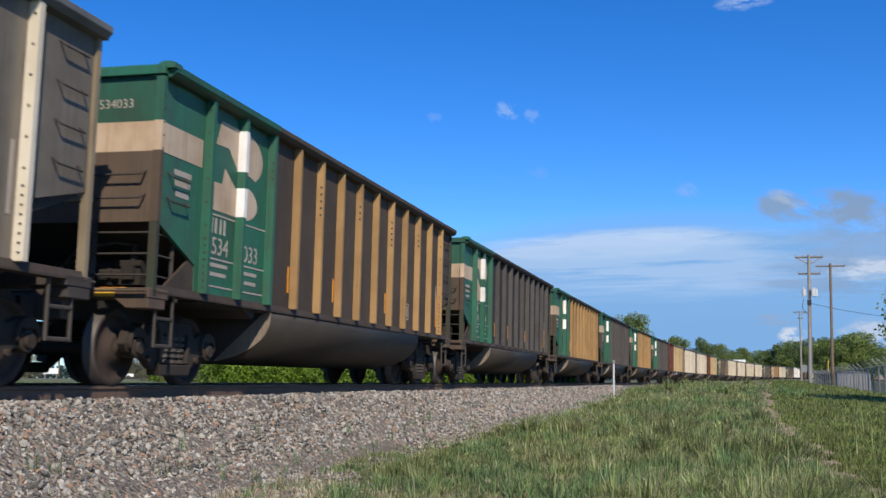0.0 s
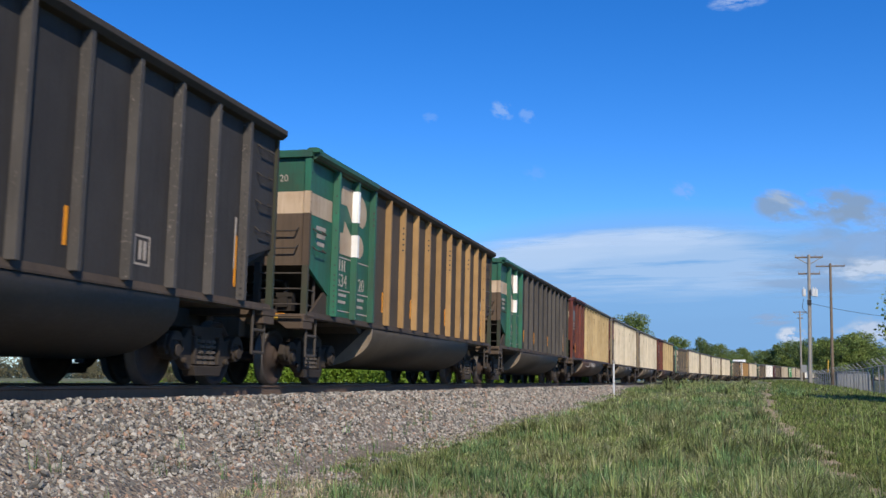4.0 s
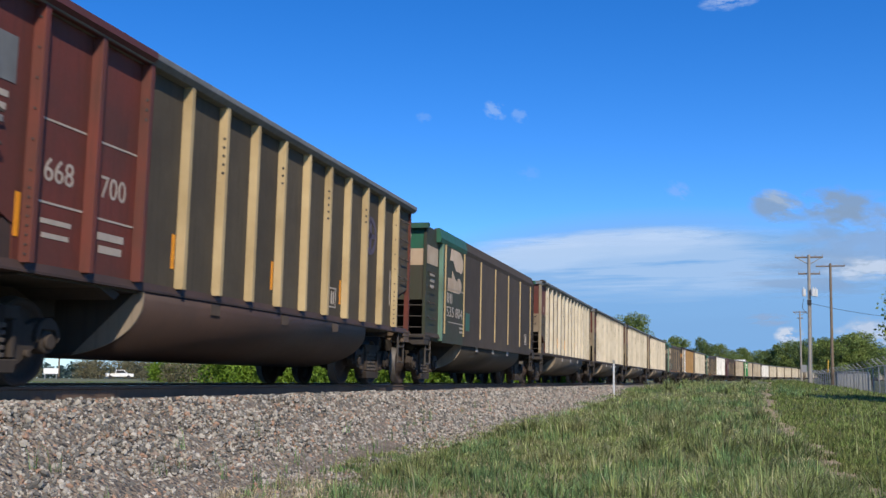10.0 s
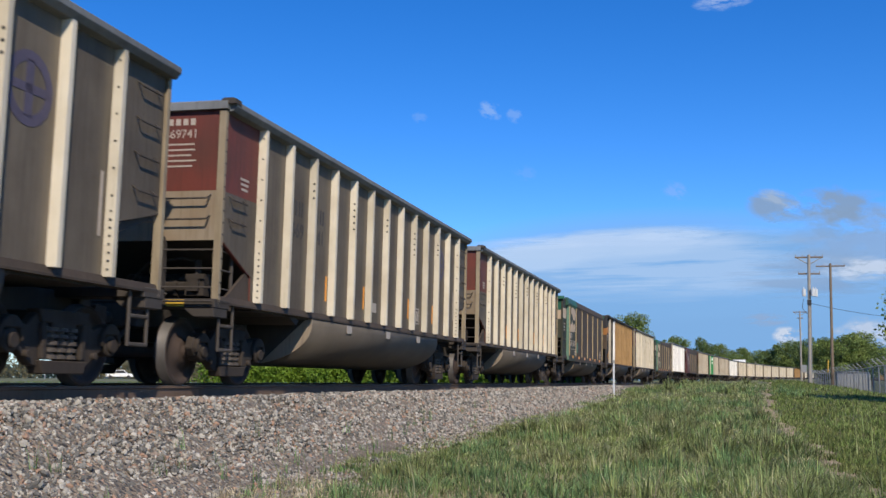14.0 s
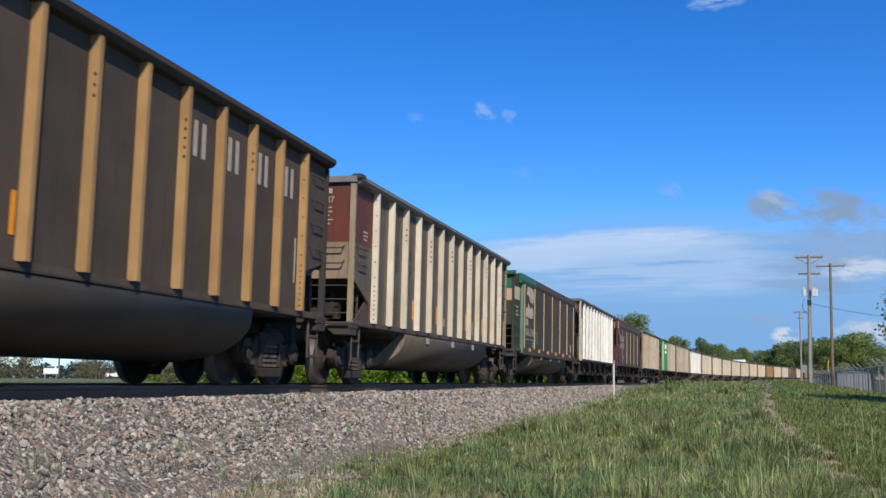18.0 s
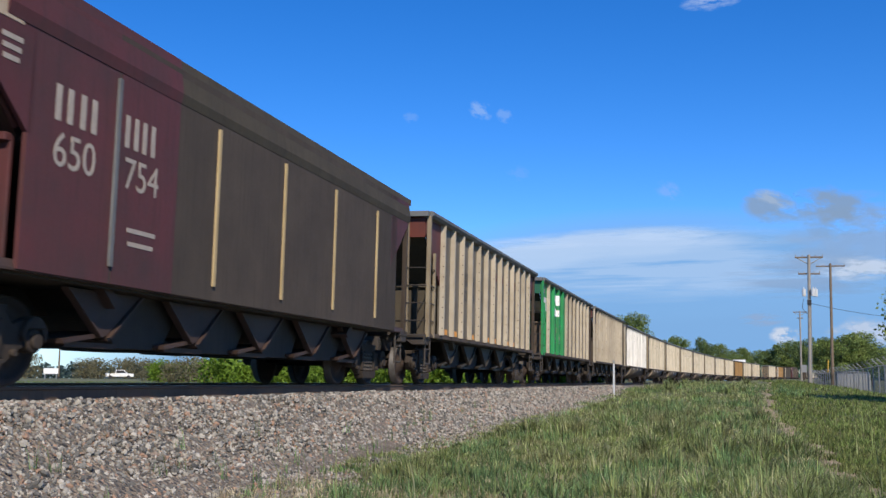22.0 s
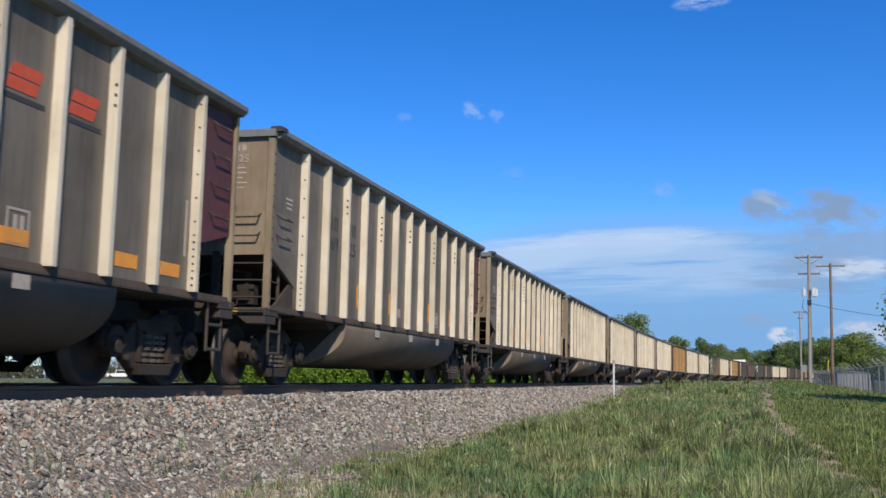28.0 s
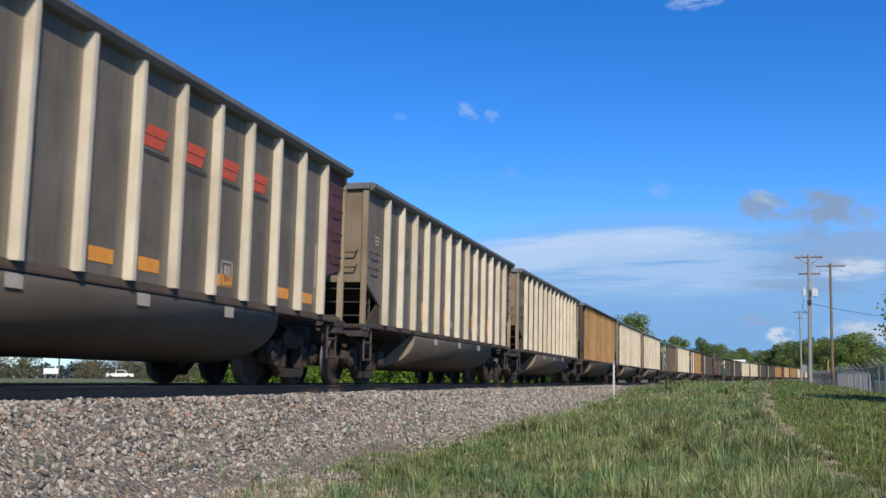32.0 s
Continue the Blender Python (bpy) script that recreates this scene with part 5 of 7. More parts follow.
            block_word(car, h(2) - 0.60, 2.16, 2, 0.26, 0.17, 0.24, M["letter_white"])
            lettering(car, "number", a, 0.33, M["letter_white"], (SHEET + 0.003, h(1) + 0.1, 1.86), SIDEWAYS)
            lettering(car, "number", b, 0.33, M["letter_white"], (SHEET + 0.003, h(2) + 0.1, 1.86), SIDEWAYS)
            for z in (2.36, 1.66, 1.25):
                mark(car, h(1), z, 0.9, 0.022, M["letter_white"])
                mark(car, h(2), z, 0.9, 0.022, M["letter_white"])
            lettering(car, "number", number, 0.17, M["letter_white"], (0.55, -HALF + 0.026, 3.46), ENDWAYS)
        elif kind == "hop_red":
            block_word(car, -HALF + 1.80, 2.80, 2, 0.42, 0.30, 0.36, M["letter_white"], 1.53)
            block_word(car, -HALF + 3.05, 2.80, 2, 0.36, 0.28, 0.36, M["letter_white"], 1.534)
            lettering(car, "number", a, 0.50, M["letter_white"], (1.533, -HALF + 2.02, 2.32), SIDEWAYS)
            lettering(car, "number", b, 0.50, M["letter_white"], (1.537, -HALF + 3.30, 2.32), SIDEWAYS)
            bars(car, -HALF + 3.35, 1.72, 2, 0.6, M["letter_white"], 1.534, 0.15, 0.05)
            end_mark(car, 1.13, 3.58, 0.52, 0.42, M["white"])
            mark(car, -HALF + 0.62, 3.58, 0.95, 0.40, M["white"], 1.53)
            bars(car, -HALF + 0.95, 3.22, 3, 0.30, M["letter_white"], 1.53, 0.10, 0.05)
            lettering(car, "number", number, 0.15, M["letter_white"], (0.30, -HALF + 0.026, 3.46), ENDWAYS)
        else:
            ink = M["letter_black"]
            block_word(car, h(1 + k) - 0.10, 2.74, 2, 0.34, 0.24, 0.34, ink)
            block_word(car, h(2 + k) - 0.28, 2.74, 2, 0.34, 0.24, 0.34, ink)
            lettering(car, "number", a, 0.46 - 0.08 * k, ink, (SHEET + 0.003, h(1 + k) + 0.06, 2.30), SIDEWAYS)
            lettering(car, "number", b, 0.46 - 0.08 * k, ink, (SHEET + 0.003, h(2 + k) - 0.06, 2.30), SIDEWAYS)
            for i in range(5 + k, 9 + k):
                if kind != "hop_dark":
                    mark(car, h(i), 3.15, 0.46, 0.24, M["letter_red"] if kind == "hop_white" else M["red"])
                    mark(car, h(i), 2.97, 0.56, 0.05, ink)
            for i in (0, 1, 3, 5, 6, 8, 9) if kind != "hop_dark" else ():
                mark(car, h(i), 1.27, 0.52, 0.13, M["orange"], name="reflector")
            lettering(car, "number", number, 0.19, M["letter_white"], (1.13 if kind == "hop_white" else 0.50, -HALF + 0.026, 3.56), ENDWAYS)
            data_box(car, h(8), 1.6, M["letter_white"])
            if kind == "hop_white":
                mark(car, HALF - 1.95, 2.30, 0.40, 0.56, M["yellow"], name="placard")
                mark(car, HALF - 1.62, 1.62, 0.22, 0.30, M["letter_white"], name="placard")
    mark(car, HALF - 1.28, 1.95, 0.05, 0.7, M["letter_white"] if kind != "smooth" else M["letter_black"], 1.456 if kind != "smooth" else 1.541)


def scrawl(car, pts, x, y, z, r):
    """A sprayed line through a few points, rounded off."""
    n = len(pts)
    fine = []
    for i in range(n - 1):
        p0, p1, p2, p3 = (Vector(pts[min(max(i + k, 0), n - 1)]) for k in (-1, 0, 1, 2))
        for k in range(6):
            t = k / 6
            fine.append(0.5 * (2 * p1 + (p2 - p0) * t + (2 * p0 - 5 * p1 + 4 * p2 - p3) * t * t + (3 * p1 - p0 - 3 * p2 + p3) * t ** 3))
    fine.append(Vector(pts[-1]))
    bm = bmesh.new()
    rows = []
    for i, p in enumerate(fine):
        d = (fine[min(i + 1, len(fine) - 1)] - fine[max(i - 1, 0)]).normalized()
        side = Vector((-d.y, d.x)) * r * (0.8 + 0.4 * math.sin(i * 0.7) ** 2)
        rows.append([bm.verts.new((x + h, y + p.x + k * side.x, z + p.y + k * side.y)) for h, k in ((-0.004, -1), (0.003, -1), (0.003, 1), (-0.004, 1))])
    for a, b in zip(rows, rows[1:]):
        for k in range(4):
            bm.faces.new((a[k], a[(k + 1) % 4], b[(k + 1) % 4], b[k]))
    bmesh.ops.recalc_face_normals(bm, faces=bm.faces[:])
    part("graffiti", bm, M["graffiti"], car, "white spray-painted scrawl")


def squiggle(car):
    """Sprayed white loops on the side and belly."""
    scrawl(car, [(-0.18, 0.20), (-0.05, 0.34), (0.16, 0.30), (0.18, 0.10), (-0.02, 0.0), (-0.16, 0.05), (-0.10, 0.14), (0.02, 0.10), (0.0, 0.0), (-0.12, -0.14),
                 (-0.20, -0.28), (-0.05, -0.36), (0.14, -0.30), (0.20, -0.12), (0.10, 0.0), (-0.04, -0.06), (-0.06, -0.18)], SHEET + 0.004, RIB_AT[3] + 0.5, 1.74, 0.024)
    scrawl(car, [(-0.20, 0.26), (-0.14, 0.14), (-0.16, 0.0), (-0.20, -0.14), (-0.12, -0.28), (0.05, -0.28), (0.10, -0.18), (0.05, -0.08), (0.15, 0.04), (0.20, 0.16),
                 (0.12, 0.28), (-0.04, 0.24), (-0.08, 0.10), (0.02, 0.02), (0.10, 0.08), (0.06, 0.16), (-0.02, 0.12)], SHEET + 0.004, RIB_AT[4] + 0.5, 1.62, 0.022)
    zig = [(-0.85, 0.13), (-0.70, -0.10), (-0.80, 0.02), (-0.55, 0.06), (-0.62, -0.10), (-0.42, 0.10), (-0.36, -0.06), (-0.20, 0.08), (-0.26, -0.12), (-0.05, 0.06), (0.0, -0.08),
           (0.16, 0.12), (0.12, -0.12), (0.34, 0.08), (0.40, -0.10), (0.52, 0.11), (0.60, -0.09), (0.72, 0.08), (0.80, -0.06), (0.85, 0.05)]
    scrawl(car, zig, 1.489, -0.05, 0.93, 0.017)
    scrawl(car, [(-0.7 - 0.9 * u, v) for u, v in zig[::2]], 1.489, -1.3, 0.93, 0.017)


BUILD = {
    "alu": lambda: gondola(spec_alu()),
    "alu_red": lambda: gondola(spec_alu(True, panel="alu_brown", first="red")),
    "alu_red_end": lambda: gondola(spec_alu(False, last="red")),
    "alu_swoosh": lambda: gondola(spec_alu(False, last="maroon")),
    "alu_red_swoosh": lambda: gondola(spec_alu(True, panel="alu_brown", first="maroon")),
    "alu_white": lambda: gondola(spec_alu(False, rib="alu_white")),
    "bn_tan": lambda: gondola(spec_bn(True)),
    "bn_dark": lambda: gondola(spec_bn(False)),
    "red": lambda: gondola(spec_red()),
    "black": lambda: gondola(spec_black()),
    "smooth": lambda: smooth_gondola(spec_smooth()),
    "hop_white": lambda: hopper(spec_hop("white")),
    "hop_green": lambda: hopper(spec_hop("green")),
    "hop_red": lambda: hopper(spec_hop("red")),
    "hop_dull": lambda: hopper(spec_hop("dull")),
    "dark_plain": lambda: gondola(dict(spec_bn(False), front=M["black_panel"], first=M["brown_panel"], ribs={2: M["alu_dull_rib"]}, chord_front=M["dark_steel"], front_bays=0,
                                       end=[(1.93, 3.72, M["brown_panel"])])),
    "hop_dark": lambda: hopper(dict(spec_hop("dull"), panel=M["olive_panel"], front=M["olive_panel"], rib=M["alu_dull_rib"], first=M["tub_red"], post=M["alu_dull_rib"], slope=M["olive_panel"], bulkhead=M["brown_panel"])),
    "tan_plain": lambda: gondola(dict(spec_bn(True), front=M["brown_panel"], first=M["brown_end"], ribs={}, chord_front=M["chord"], front_bays=0,
                                      end=[(2.3, 3.72, M["brown_end"])])),
}
LABEL = {
    "alu": "dusty bare-aluminium coal gondola with pale ribs and a rounded belly",
    "alu_red": "dusty aluminium coal gondola with a red-brown end and pale ribs",
    "alu_red_end": "dusty aluminium coal gondola with a red last bay and pale ribs",
    "alu_swoosh": "dusty aluminium coal gondola with red lettering and a maroon bay",
    "alu_red_swoosh": "dusty aluminium coal gondola with a maroon end and red lettering",
    "alu_white": "bright aluminium coal gondola with white ribs and a rounded belly",
    "bn_tan": "green-fronted coal gondola with coal-brown sides and ochre ribs",
    "bn_dark": "green-fronted coal gondola with coal-black sides and ribs",
    "red": "oxide-red coal gondola with olive-brown sides and sand-coloured ribs",
    "black": "black coal gondola with an orange band and ochre ribs",
    "smooth": "smooth-sided dusty green and brown coal gondola with pale seams",
    "hop_white": "clean aluminium coal hopper with white ribs and bottom gates",
    "hop_green": "bright green coal hopper with dull ribs and bottom gates",
    "hop_red": "maroon smooth-sided coal hopper with pale seams and bottom gates",
    "hop_dull": "dull dusty aluminium coal hopper with open ends and bottom gates",
    "dark_plain": "coal-black dusty gondola with dark ribs and one pale rib",
    "hop_dark": "dark grimy coal hopper with brownish ribs and open ends",
    "tan_plain": "brown-dusted coal gondola with ochre ribs and a rounded belly",
}
# kind and number of each car, from the head of the stretch that passes
CARS = [("alu", "670118"), ("alu", "670552"), ("bn_tan", "534033"), ("bn_dark", "534214"), ("bn_tan", "534377"), ("bn_dark", "534453"), ("bn_tan", "534120"), ("bn_dark", "534182"),
        ("red", "668679"), ("alu_red", "670198"), ("alu_red_swoosh", "671140"), ("red", "668700"), ("smooth", "535804"), ("alu_red", "670390"), ("alu_red", "670303"), ("alu_red", "669741"),
        ("alu_red", "670512"), ("smooth", "535541"), ("black", "668305"), ("alu_red", "669787"), ("smooth", "536278"), ("hop_white", "652341"), ("hop_red", "650754"), ("hop_dull", "652934"),
        ("hop_green", "555058"), ("hop_dark", "699611"), ("alu_white", "669225"), ("alu_swoosh", "670507"), ("alu_red_end", "669225"), ("alu_red_end", "669881"), ("alu", "669572"),
        ("alu_swoosh", "671093"), ("alu", "669340"), ("alu", "669718"), ("tan_plain", "668114"), ("alu", "670231"), ("alu", "670745"), ("smooth", "535320"), ("alu", "670118"),
        ("black", "668451"), ("dark_plain", "535306"), ("hop_red", "650118"), ("bn_dark", "534311"), ("dark_plain", "535004"), ("alu", "670811"), ("alu", "670550"), ("dark_plain", "535003"),
        ("dark_plain", "534007"), ("tan_plain", "668655"), ("red", "668656"), ("tan_plain", "668990"), ("alu", "670777"), ("alu", "670114")]
FIRST = -2
# shift of each car along the track, fitted to the camera's view, in metres
CAR_SHIFT_AT = (-2, 3, 6, 7, 10, 12, 16, 18, 19, 20, 21, 22, 23, 26, 28, 30, 52)
CAR_SHIFT = (0.02, 0.02, -0.08, -0.12, 0.0, 0.25, 0.87, 0.95, 0.87, 0.87, 1.1, 1.30, 1.10, 0.75, 0.63, 0.35, 0.35)
TRAIN = []
for i, (kind, number) in enumerate(CARS):
    n = FIRST + i
    FAR_CAR = n > 27
    car = BUILD[kind]()
    tagged(car, LABEL[kind], "railcar", "cars of the coal train")
    decorate(n, car, kind, number)
    start = 10.876 + CAR * n + float(np.interp(n, CAR_SHIFT_AT, CAR_SHIFT)) + HALF
    TRAIN.append((car, start))


def car_pose(s):
    """A car's pose from the distance of its middle along the track, with its trucks on the rails."""
    x0, y0, z0, _ = on_line(s - 5.6)
    x1, y1, z1, _ = on_line(s + 5.6)
    return (Matrix.Translation(((x0 + x1) / 2, (y0 + y1) / 2, (z0 + z1) / 2)) @ Matrix.Rotation(-math.atan2(x1 - x0, y1 - y0), 4, "Z")
            @ Matrix.Rotation(math.atan2(z1 - z0, 11.2), 4, "X") @ Matrix.Rotation(CANT, 4, "Y"))


# ---------------------------------------------------------------- poles, fence, sign
def pole(name, label, x, y, top, lean, mat, arms):
    base = float(ground_z(np.array(x), np.array(y)))
    root = new(name)
    root.location = (x, y, base)
    root.rotation_euler = (0, radians(lean), radians(-8))
    tagged(root, label, "utility pole")
    part("shaft", rod(bmesh.new(), (0, 0, -0.5), (0, 0, top), 0.165, 12, 0.115), mat, root)
    for z, half in arms:
        part("cross_arm", box(bmesh.new(), -half, half, -0.06 + 0.18, 0.06 + 0.18, z - 0.06, z + 0.06), M["wood_brown"], root, bevel=0.01)
        for sx in (-0.95, -0.45, 0.45, 0.95):
            part("insulator", rod(rod(bmesh.new(), (sx * half, 0.18, z + 0.06), (sx * half, 0.18, z + 0.13), 0.025, 8), (sx * half, 0.18, z + 0.12), (sx * half, 0.18, z + 0.21), 0.045, 8, 0.03), M["galv"], root)
        for sx in (-1, 1) if len(arms) > 1 and z == arms[0][0] else ():
            part("arm_brace", rod(bmesh.new(), (sx * half * 0.85, 0.16, z - 0.05), (0, 0.12, z - 0.62), 0.035, 6), M["wood_pole"], root)
    return root


def build_poles():
    a = pole("utility_pole", "grey wooden utility pole with two cross arms and transformers", 8.80, 89.55, 10.6, 1.6, M["wood_pole"], ((10.42, 1.1), (9.05, 0.85)))
    for sx, sy in ((-0.42, 0.05), (0.30, -0.25), (0.50, 0.22)):
        part("transformer", rod(rod(bmesh.new(), (sx, sy, 7.20), (sx, sy, 7.78), 0.16, 14), (sx, sy, 7.78), (sx, sy, 7.93), 0.045, 8), M["porcelain"], a, "pale grey transformer can")
    part("cut_out", box(bmesh.new(), -0.16, 0.16, -0.2, 0.2, 6.5, 6.9), M["wire"], a)
    part("conduit", rod(bmesh.new(), (0.15, -0.1, 0.2), (0.13, -0.1, 6.8), 0.035, 6), M["galv"], a)
    part("meter_box", box(bmesh.new(), -0.65, -0.25, -0.3, -0.05, 1.0, 1.6), M["galv"], a)
    part("drop_loop", rod(rod(bmesh.new(), (-0.45, 0, 7.0), (-0.55, 0, 6.2), 0.02, 6), (-0.55, 0, 6.2), (-0.1, 0, 5.7), 0.02, 6), M["wire"], a)
    b = pole("utility_pole", "brown wooden utility pole with one plain cross arm", 13.05, 111.2, 12.85, 1.2, M["wood_brown"], ((12.6, 1.4),))
    part("guy_guard", rod(bmesh.new(), (-0.42, -0.3, 1.9), (-0.38, -0.28, 3.1), 0.05, 8), M["yellow"], b, "yellow guy-wire guard")
    pole("utility_pole", "distant wooden utility pole with two short arms", 16.3, 179.3, 11.3, 0.8, M["wood_pole"], ((11.1, 1.1), (10.1, 0.45)))
    pole("utility_pole", "distant slim wooden utility pole", 12.8, 249.7, 5.9, 0.0, M["wood_pole"], ())
    # service line that sags from the grey pole out past the trees
    wire = bmesh.new()
    p0, p1 = Vector((8.9, 89.5, 6.6)), Vector((26.0, 118.0, 7.0))
    prev = None
    for i in range(25):
        t = i / 24
        p = p0.lerp(p1, t) + Vector((0, 0, -1.6 * 4 * t * (1 - t) * 0.35))
        if prev:
            rod(wire, prev, p, 0.018, 5)
        prev = p
    tagged(part("service_cable", wire, M["wire"]), "thin black service cable that sags from the pole", "cable")


build_poles()


def build_fence():
    f = new("security_fence")
    tagged(f, "chain-link fence with angled barbed-wire arms on steel posts", "fence")
    a, b = np.array([9.95, 58.0]), np.array([16.7, 164.0])
    count = 26
    m, nt, bs = nodes_of("chain_link_mesh")
    v = coords(nt, jitter=False)
    w1 = nt.nodes.new("ShaderNodeTexChecker")
    w1.inputs["Scale"].default_value = 22
    nt.links.new(v, w1.inputs["Vector"])
    tr = nt.nodes.new("ShaderNodeBsdfTransparent")
    mx = nt.nodes.new("ShaderNodeMixShader")
    mx.inputs["Fac"].default_value = 0.42
    bs.inputs["Base Color"].default_value = (0.16, 0.165, 0.17, 1)
    bs.inputs["Metallic"].default_value = 0.3
    bs.inputs["Roughness"].default_value = 0.6
    nt.links.new(tr.outputs[0], mx.inputs[1])
    nt.links.new(bs.outputs[0], mx.inputs[2])
    nt.links.new(mx.outputs[0], nt.nodes["Material Output"].inputs["Surface"])
    pts = []
    for i in range(count):
        p = a + (b - a) * (i / (count - 1)) ** 1.15
        pts.append((float(p[0]), float(p[1]), float(ground_z(np.array(p[0]), np.array(p[1])))))
    for i, (x, y, z) in enumerate(pts):
        post = part("post", rod(bmesh.new(), (x, y, z - 0.3), (x, y, z + 1.95), 0.04, 8), M["galv"], f)
        part("barb_arm", rod(bmesh.new(), (x, y, z + 1.92), (x - 0.42, y - 0.05, z + 2.32), 0.035, 6), M["galv"], f)
        if i:
            px, py, pz = pts[i - 1]
            bm = bmesh.new()
            vs = [bm.verts.new(c) for c in ((px, py, pz + 0.02), (x, y, z + 0.02), (x, y, z + 1.9), (px, py, pz + 1.9))]
            bm.faces.new(vs)
            part("mesh_panel", bm, m, f, "grey chain-link mesh")
            part("top_rail", rod(bmesh.new(), (px, py, pz + 1.92), (x, y, z + 1.92), 0.025, 6), M["galv"], f)
            for k in range(3):
                o = 0.14 + 0.13 * k
                part("barbed_wire", rod(bmesh.new(), (px - o, py, pz + 1.92 + o), (x - o, y, z + 1.92 + o), 0.008, 4), M["galv"], f)
    # pale metal store behind the fence
    shed = new("storage_shed")
    shed.location = (16.7, 124, float(ground_z(np.array(16.7), np.array(124))))
    shed.rotation_euler = (0, 0, radians(-4))
    tagged(shed, "pale grey corrugated metal storage shed behind the fence", "shed")
    part("wall", box(bmesh.new(), -1.7, 1.7, -1.6, 1.6, -0.3, 2.0), M["shed_sheet"], shed, bevel=0.02)
    for i in range(11):
        part("wall_rib", box(bmesh.new(), -1.62 + 0.31 * i, -1.52 + 0.31 * i, -1.64, -1.60, -0.2, 1.95), M["galv"], shed)
    for i in range(9):
        part("wall_rib", box(bmesh.new(), -1.74, -1.70, -1.5 + 0.36 * i, -1.40 + 0.36 * i, -0.2, 1.95), M["galv"], shed)
    part("roof", prism(bmesh.new(), [(-1.85, 2.0), (1.85, 2.0), (0, 2.14)], "y", -1.75, 1.75), M["galv"], shed)
    # slim white marker at the foot of the ballast
    mk = new("marker_post")
    x, y = -3.33, 42.9
    z = float(ground_z(np.array(x), np.array(y)))
    mk.location = (x, y, z)
    mk.rotation_euler = (0, radians(0.8), 0)
    tagged(mk, "slim white marker post at the foot of the ballast", "marker post")
    part("post", box(bmesh.new(), -0.038, 0.038, -0.02, 0.02, -0.3, 1.28), M["porcelain"], mk, bevel=0.01)
    part("cap", box(bmesh.new(), -0.05, 0.05, -0.025, 0.025, 1.30, 1.42), M["galv"], mk, bevel=0.01)


build_fence()


# ---------------------------------------------------------------- trees and bushes
def leaf_cloud(rng, centres, radii, count, size, flat=0.8):
    """Leaf clumps as small bent quads spread over uneven puffs."""
    centres, radii = np.array(centres), np.array(radii)
    pick = rng.choice(len(centres), count, p=radii ** 2 / (radii ** 2).sum())
    d = rng.normal(size=(count, 3))
    d /= np.linalg.norm(d, axis=1)[:, None]
    r = radii[pick] * (0.35 + 0.80 * rng.random(count) ** 0.7)
    c = centres[pick] + d * r[:, None] * np.array([1, 1, flat])
    a = rng.normal(size=(count, 3))
    a /= np.linalg.norm(a, axis=1)[:, None]
    b = np.cross(a, rng.normal(size=(count, 3)))
    b /= np.linalg.norm(b, axis=1)[:, None]
    s = size * (0.5 + rng.random(count))[:, None]
    q = np.stack([c - a * s, c - b * s * 0.6, c + a * s + b * s * 0.1, c + b * s * 0.6], 1).reshape(-1, 3)
    f = np.arange(count * 4).reshape(-1, 4)
    return q.tolist(), f.tolist()


def tree_proto(seed, height, spread, leaf, count, size, low=0.25):
    rng = np.random.default_rng(seed)
    root = new("tree")
    trunk = bmesh.new()
    rod(trunk, (0, 0, -0.4), (0.1, 0.05, height * 0.45), height * 0.022 + 0.05, 9, height * 0.014)
    rod(trunk, (0.1, 0.05, height * 0.44), (0.05, 0.2, height * 0.85), height * 0.014, 7, height * 0.004)
    centres, radii = [], []
    for i in range(11):
        t = i / 10
        ang = i * 2.4 + rng.random()
        z = height * (low + 0.12 + (0.80 - low) * t)
        reach = spread * (0.75 * math.sin(math.pi * min(1, 0.22 + 0.78 * (1 - t) ** 0.8)) ** 0.7 + 0.12) * (0.6 + 0.5 * rng.random())
        tip = (reach * math.cos(ang), reach * math.sin(ang), z)
        rod(trunk, (0.08, 0.05, max(height * 0.2, z - reach * 0.8)), tip, height * 0.009, 6, height * 0.003)
        centres.append(tip)
        radii.append(spread * (0.26 + 0.16 * rng.random()))
        mid = (tip[0] * 0.45, tip[1] * 0.45, z + 0.2)
        centres.append(mid)
        radii.append(spread * (0.3 + 0.12 * rng.random()))
    for k in range(16):
        j = rng.integers(0, 22)
        d = rng.normal(size=3)
        d /= np.linalg.norm(d)
        centres.append(tuple(np.array(centres[j]) + d * radii[j]))
        radii.append(radii[j] * 0.42)
    centres.append((0.05, 0.1, height * 0.93))
    radii.append(spread * 0.22)
    part("trunk", trunk, M["bark"], root, "rough brown trunk and limbs")
    v, f = leaf_cloud(rng, centres, radii, count, size)
    ob = new("crown", arrays_mesh("crown", v, f, M[leaf]))
    ob.parent = root
    return root


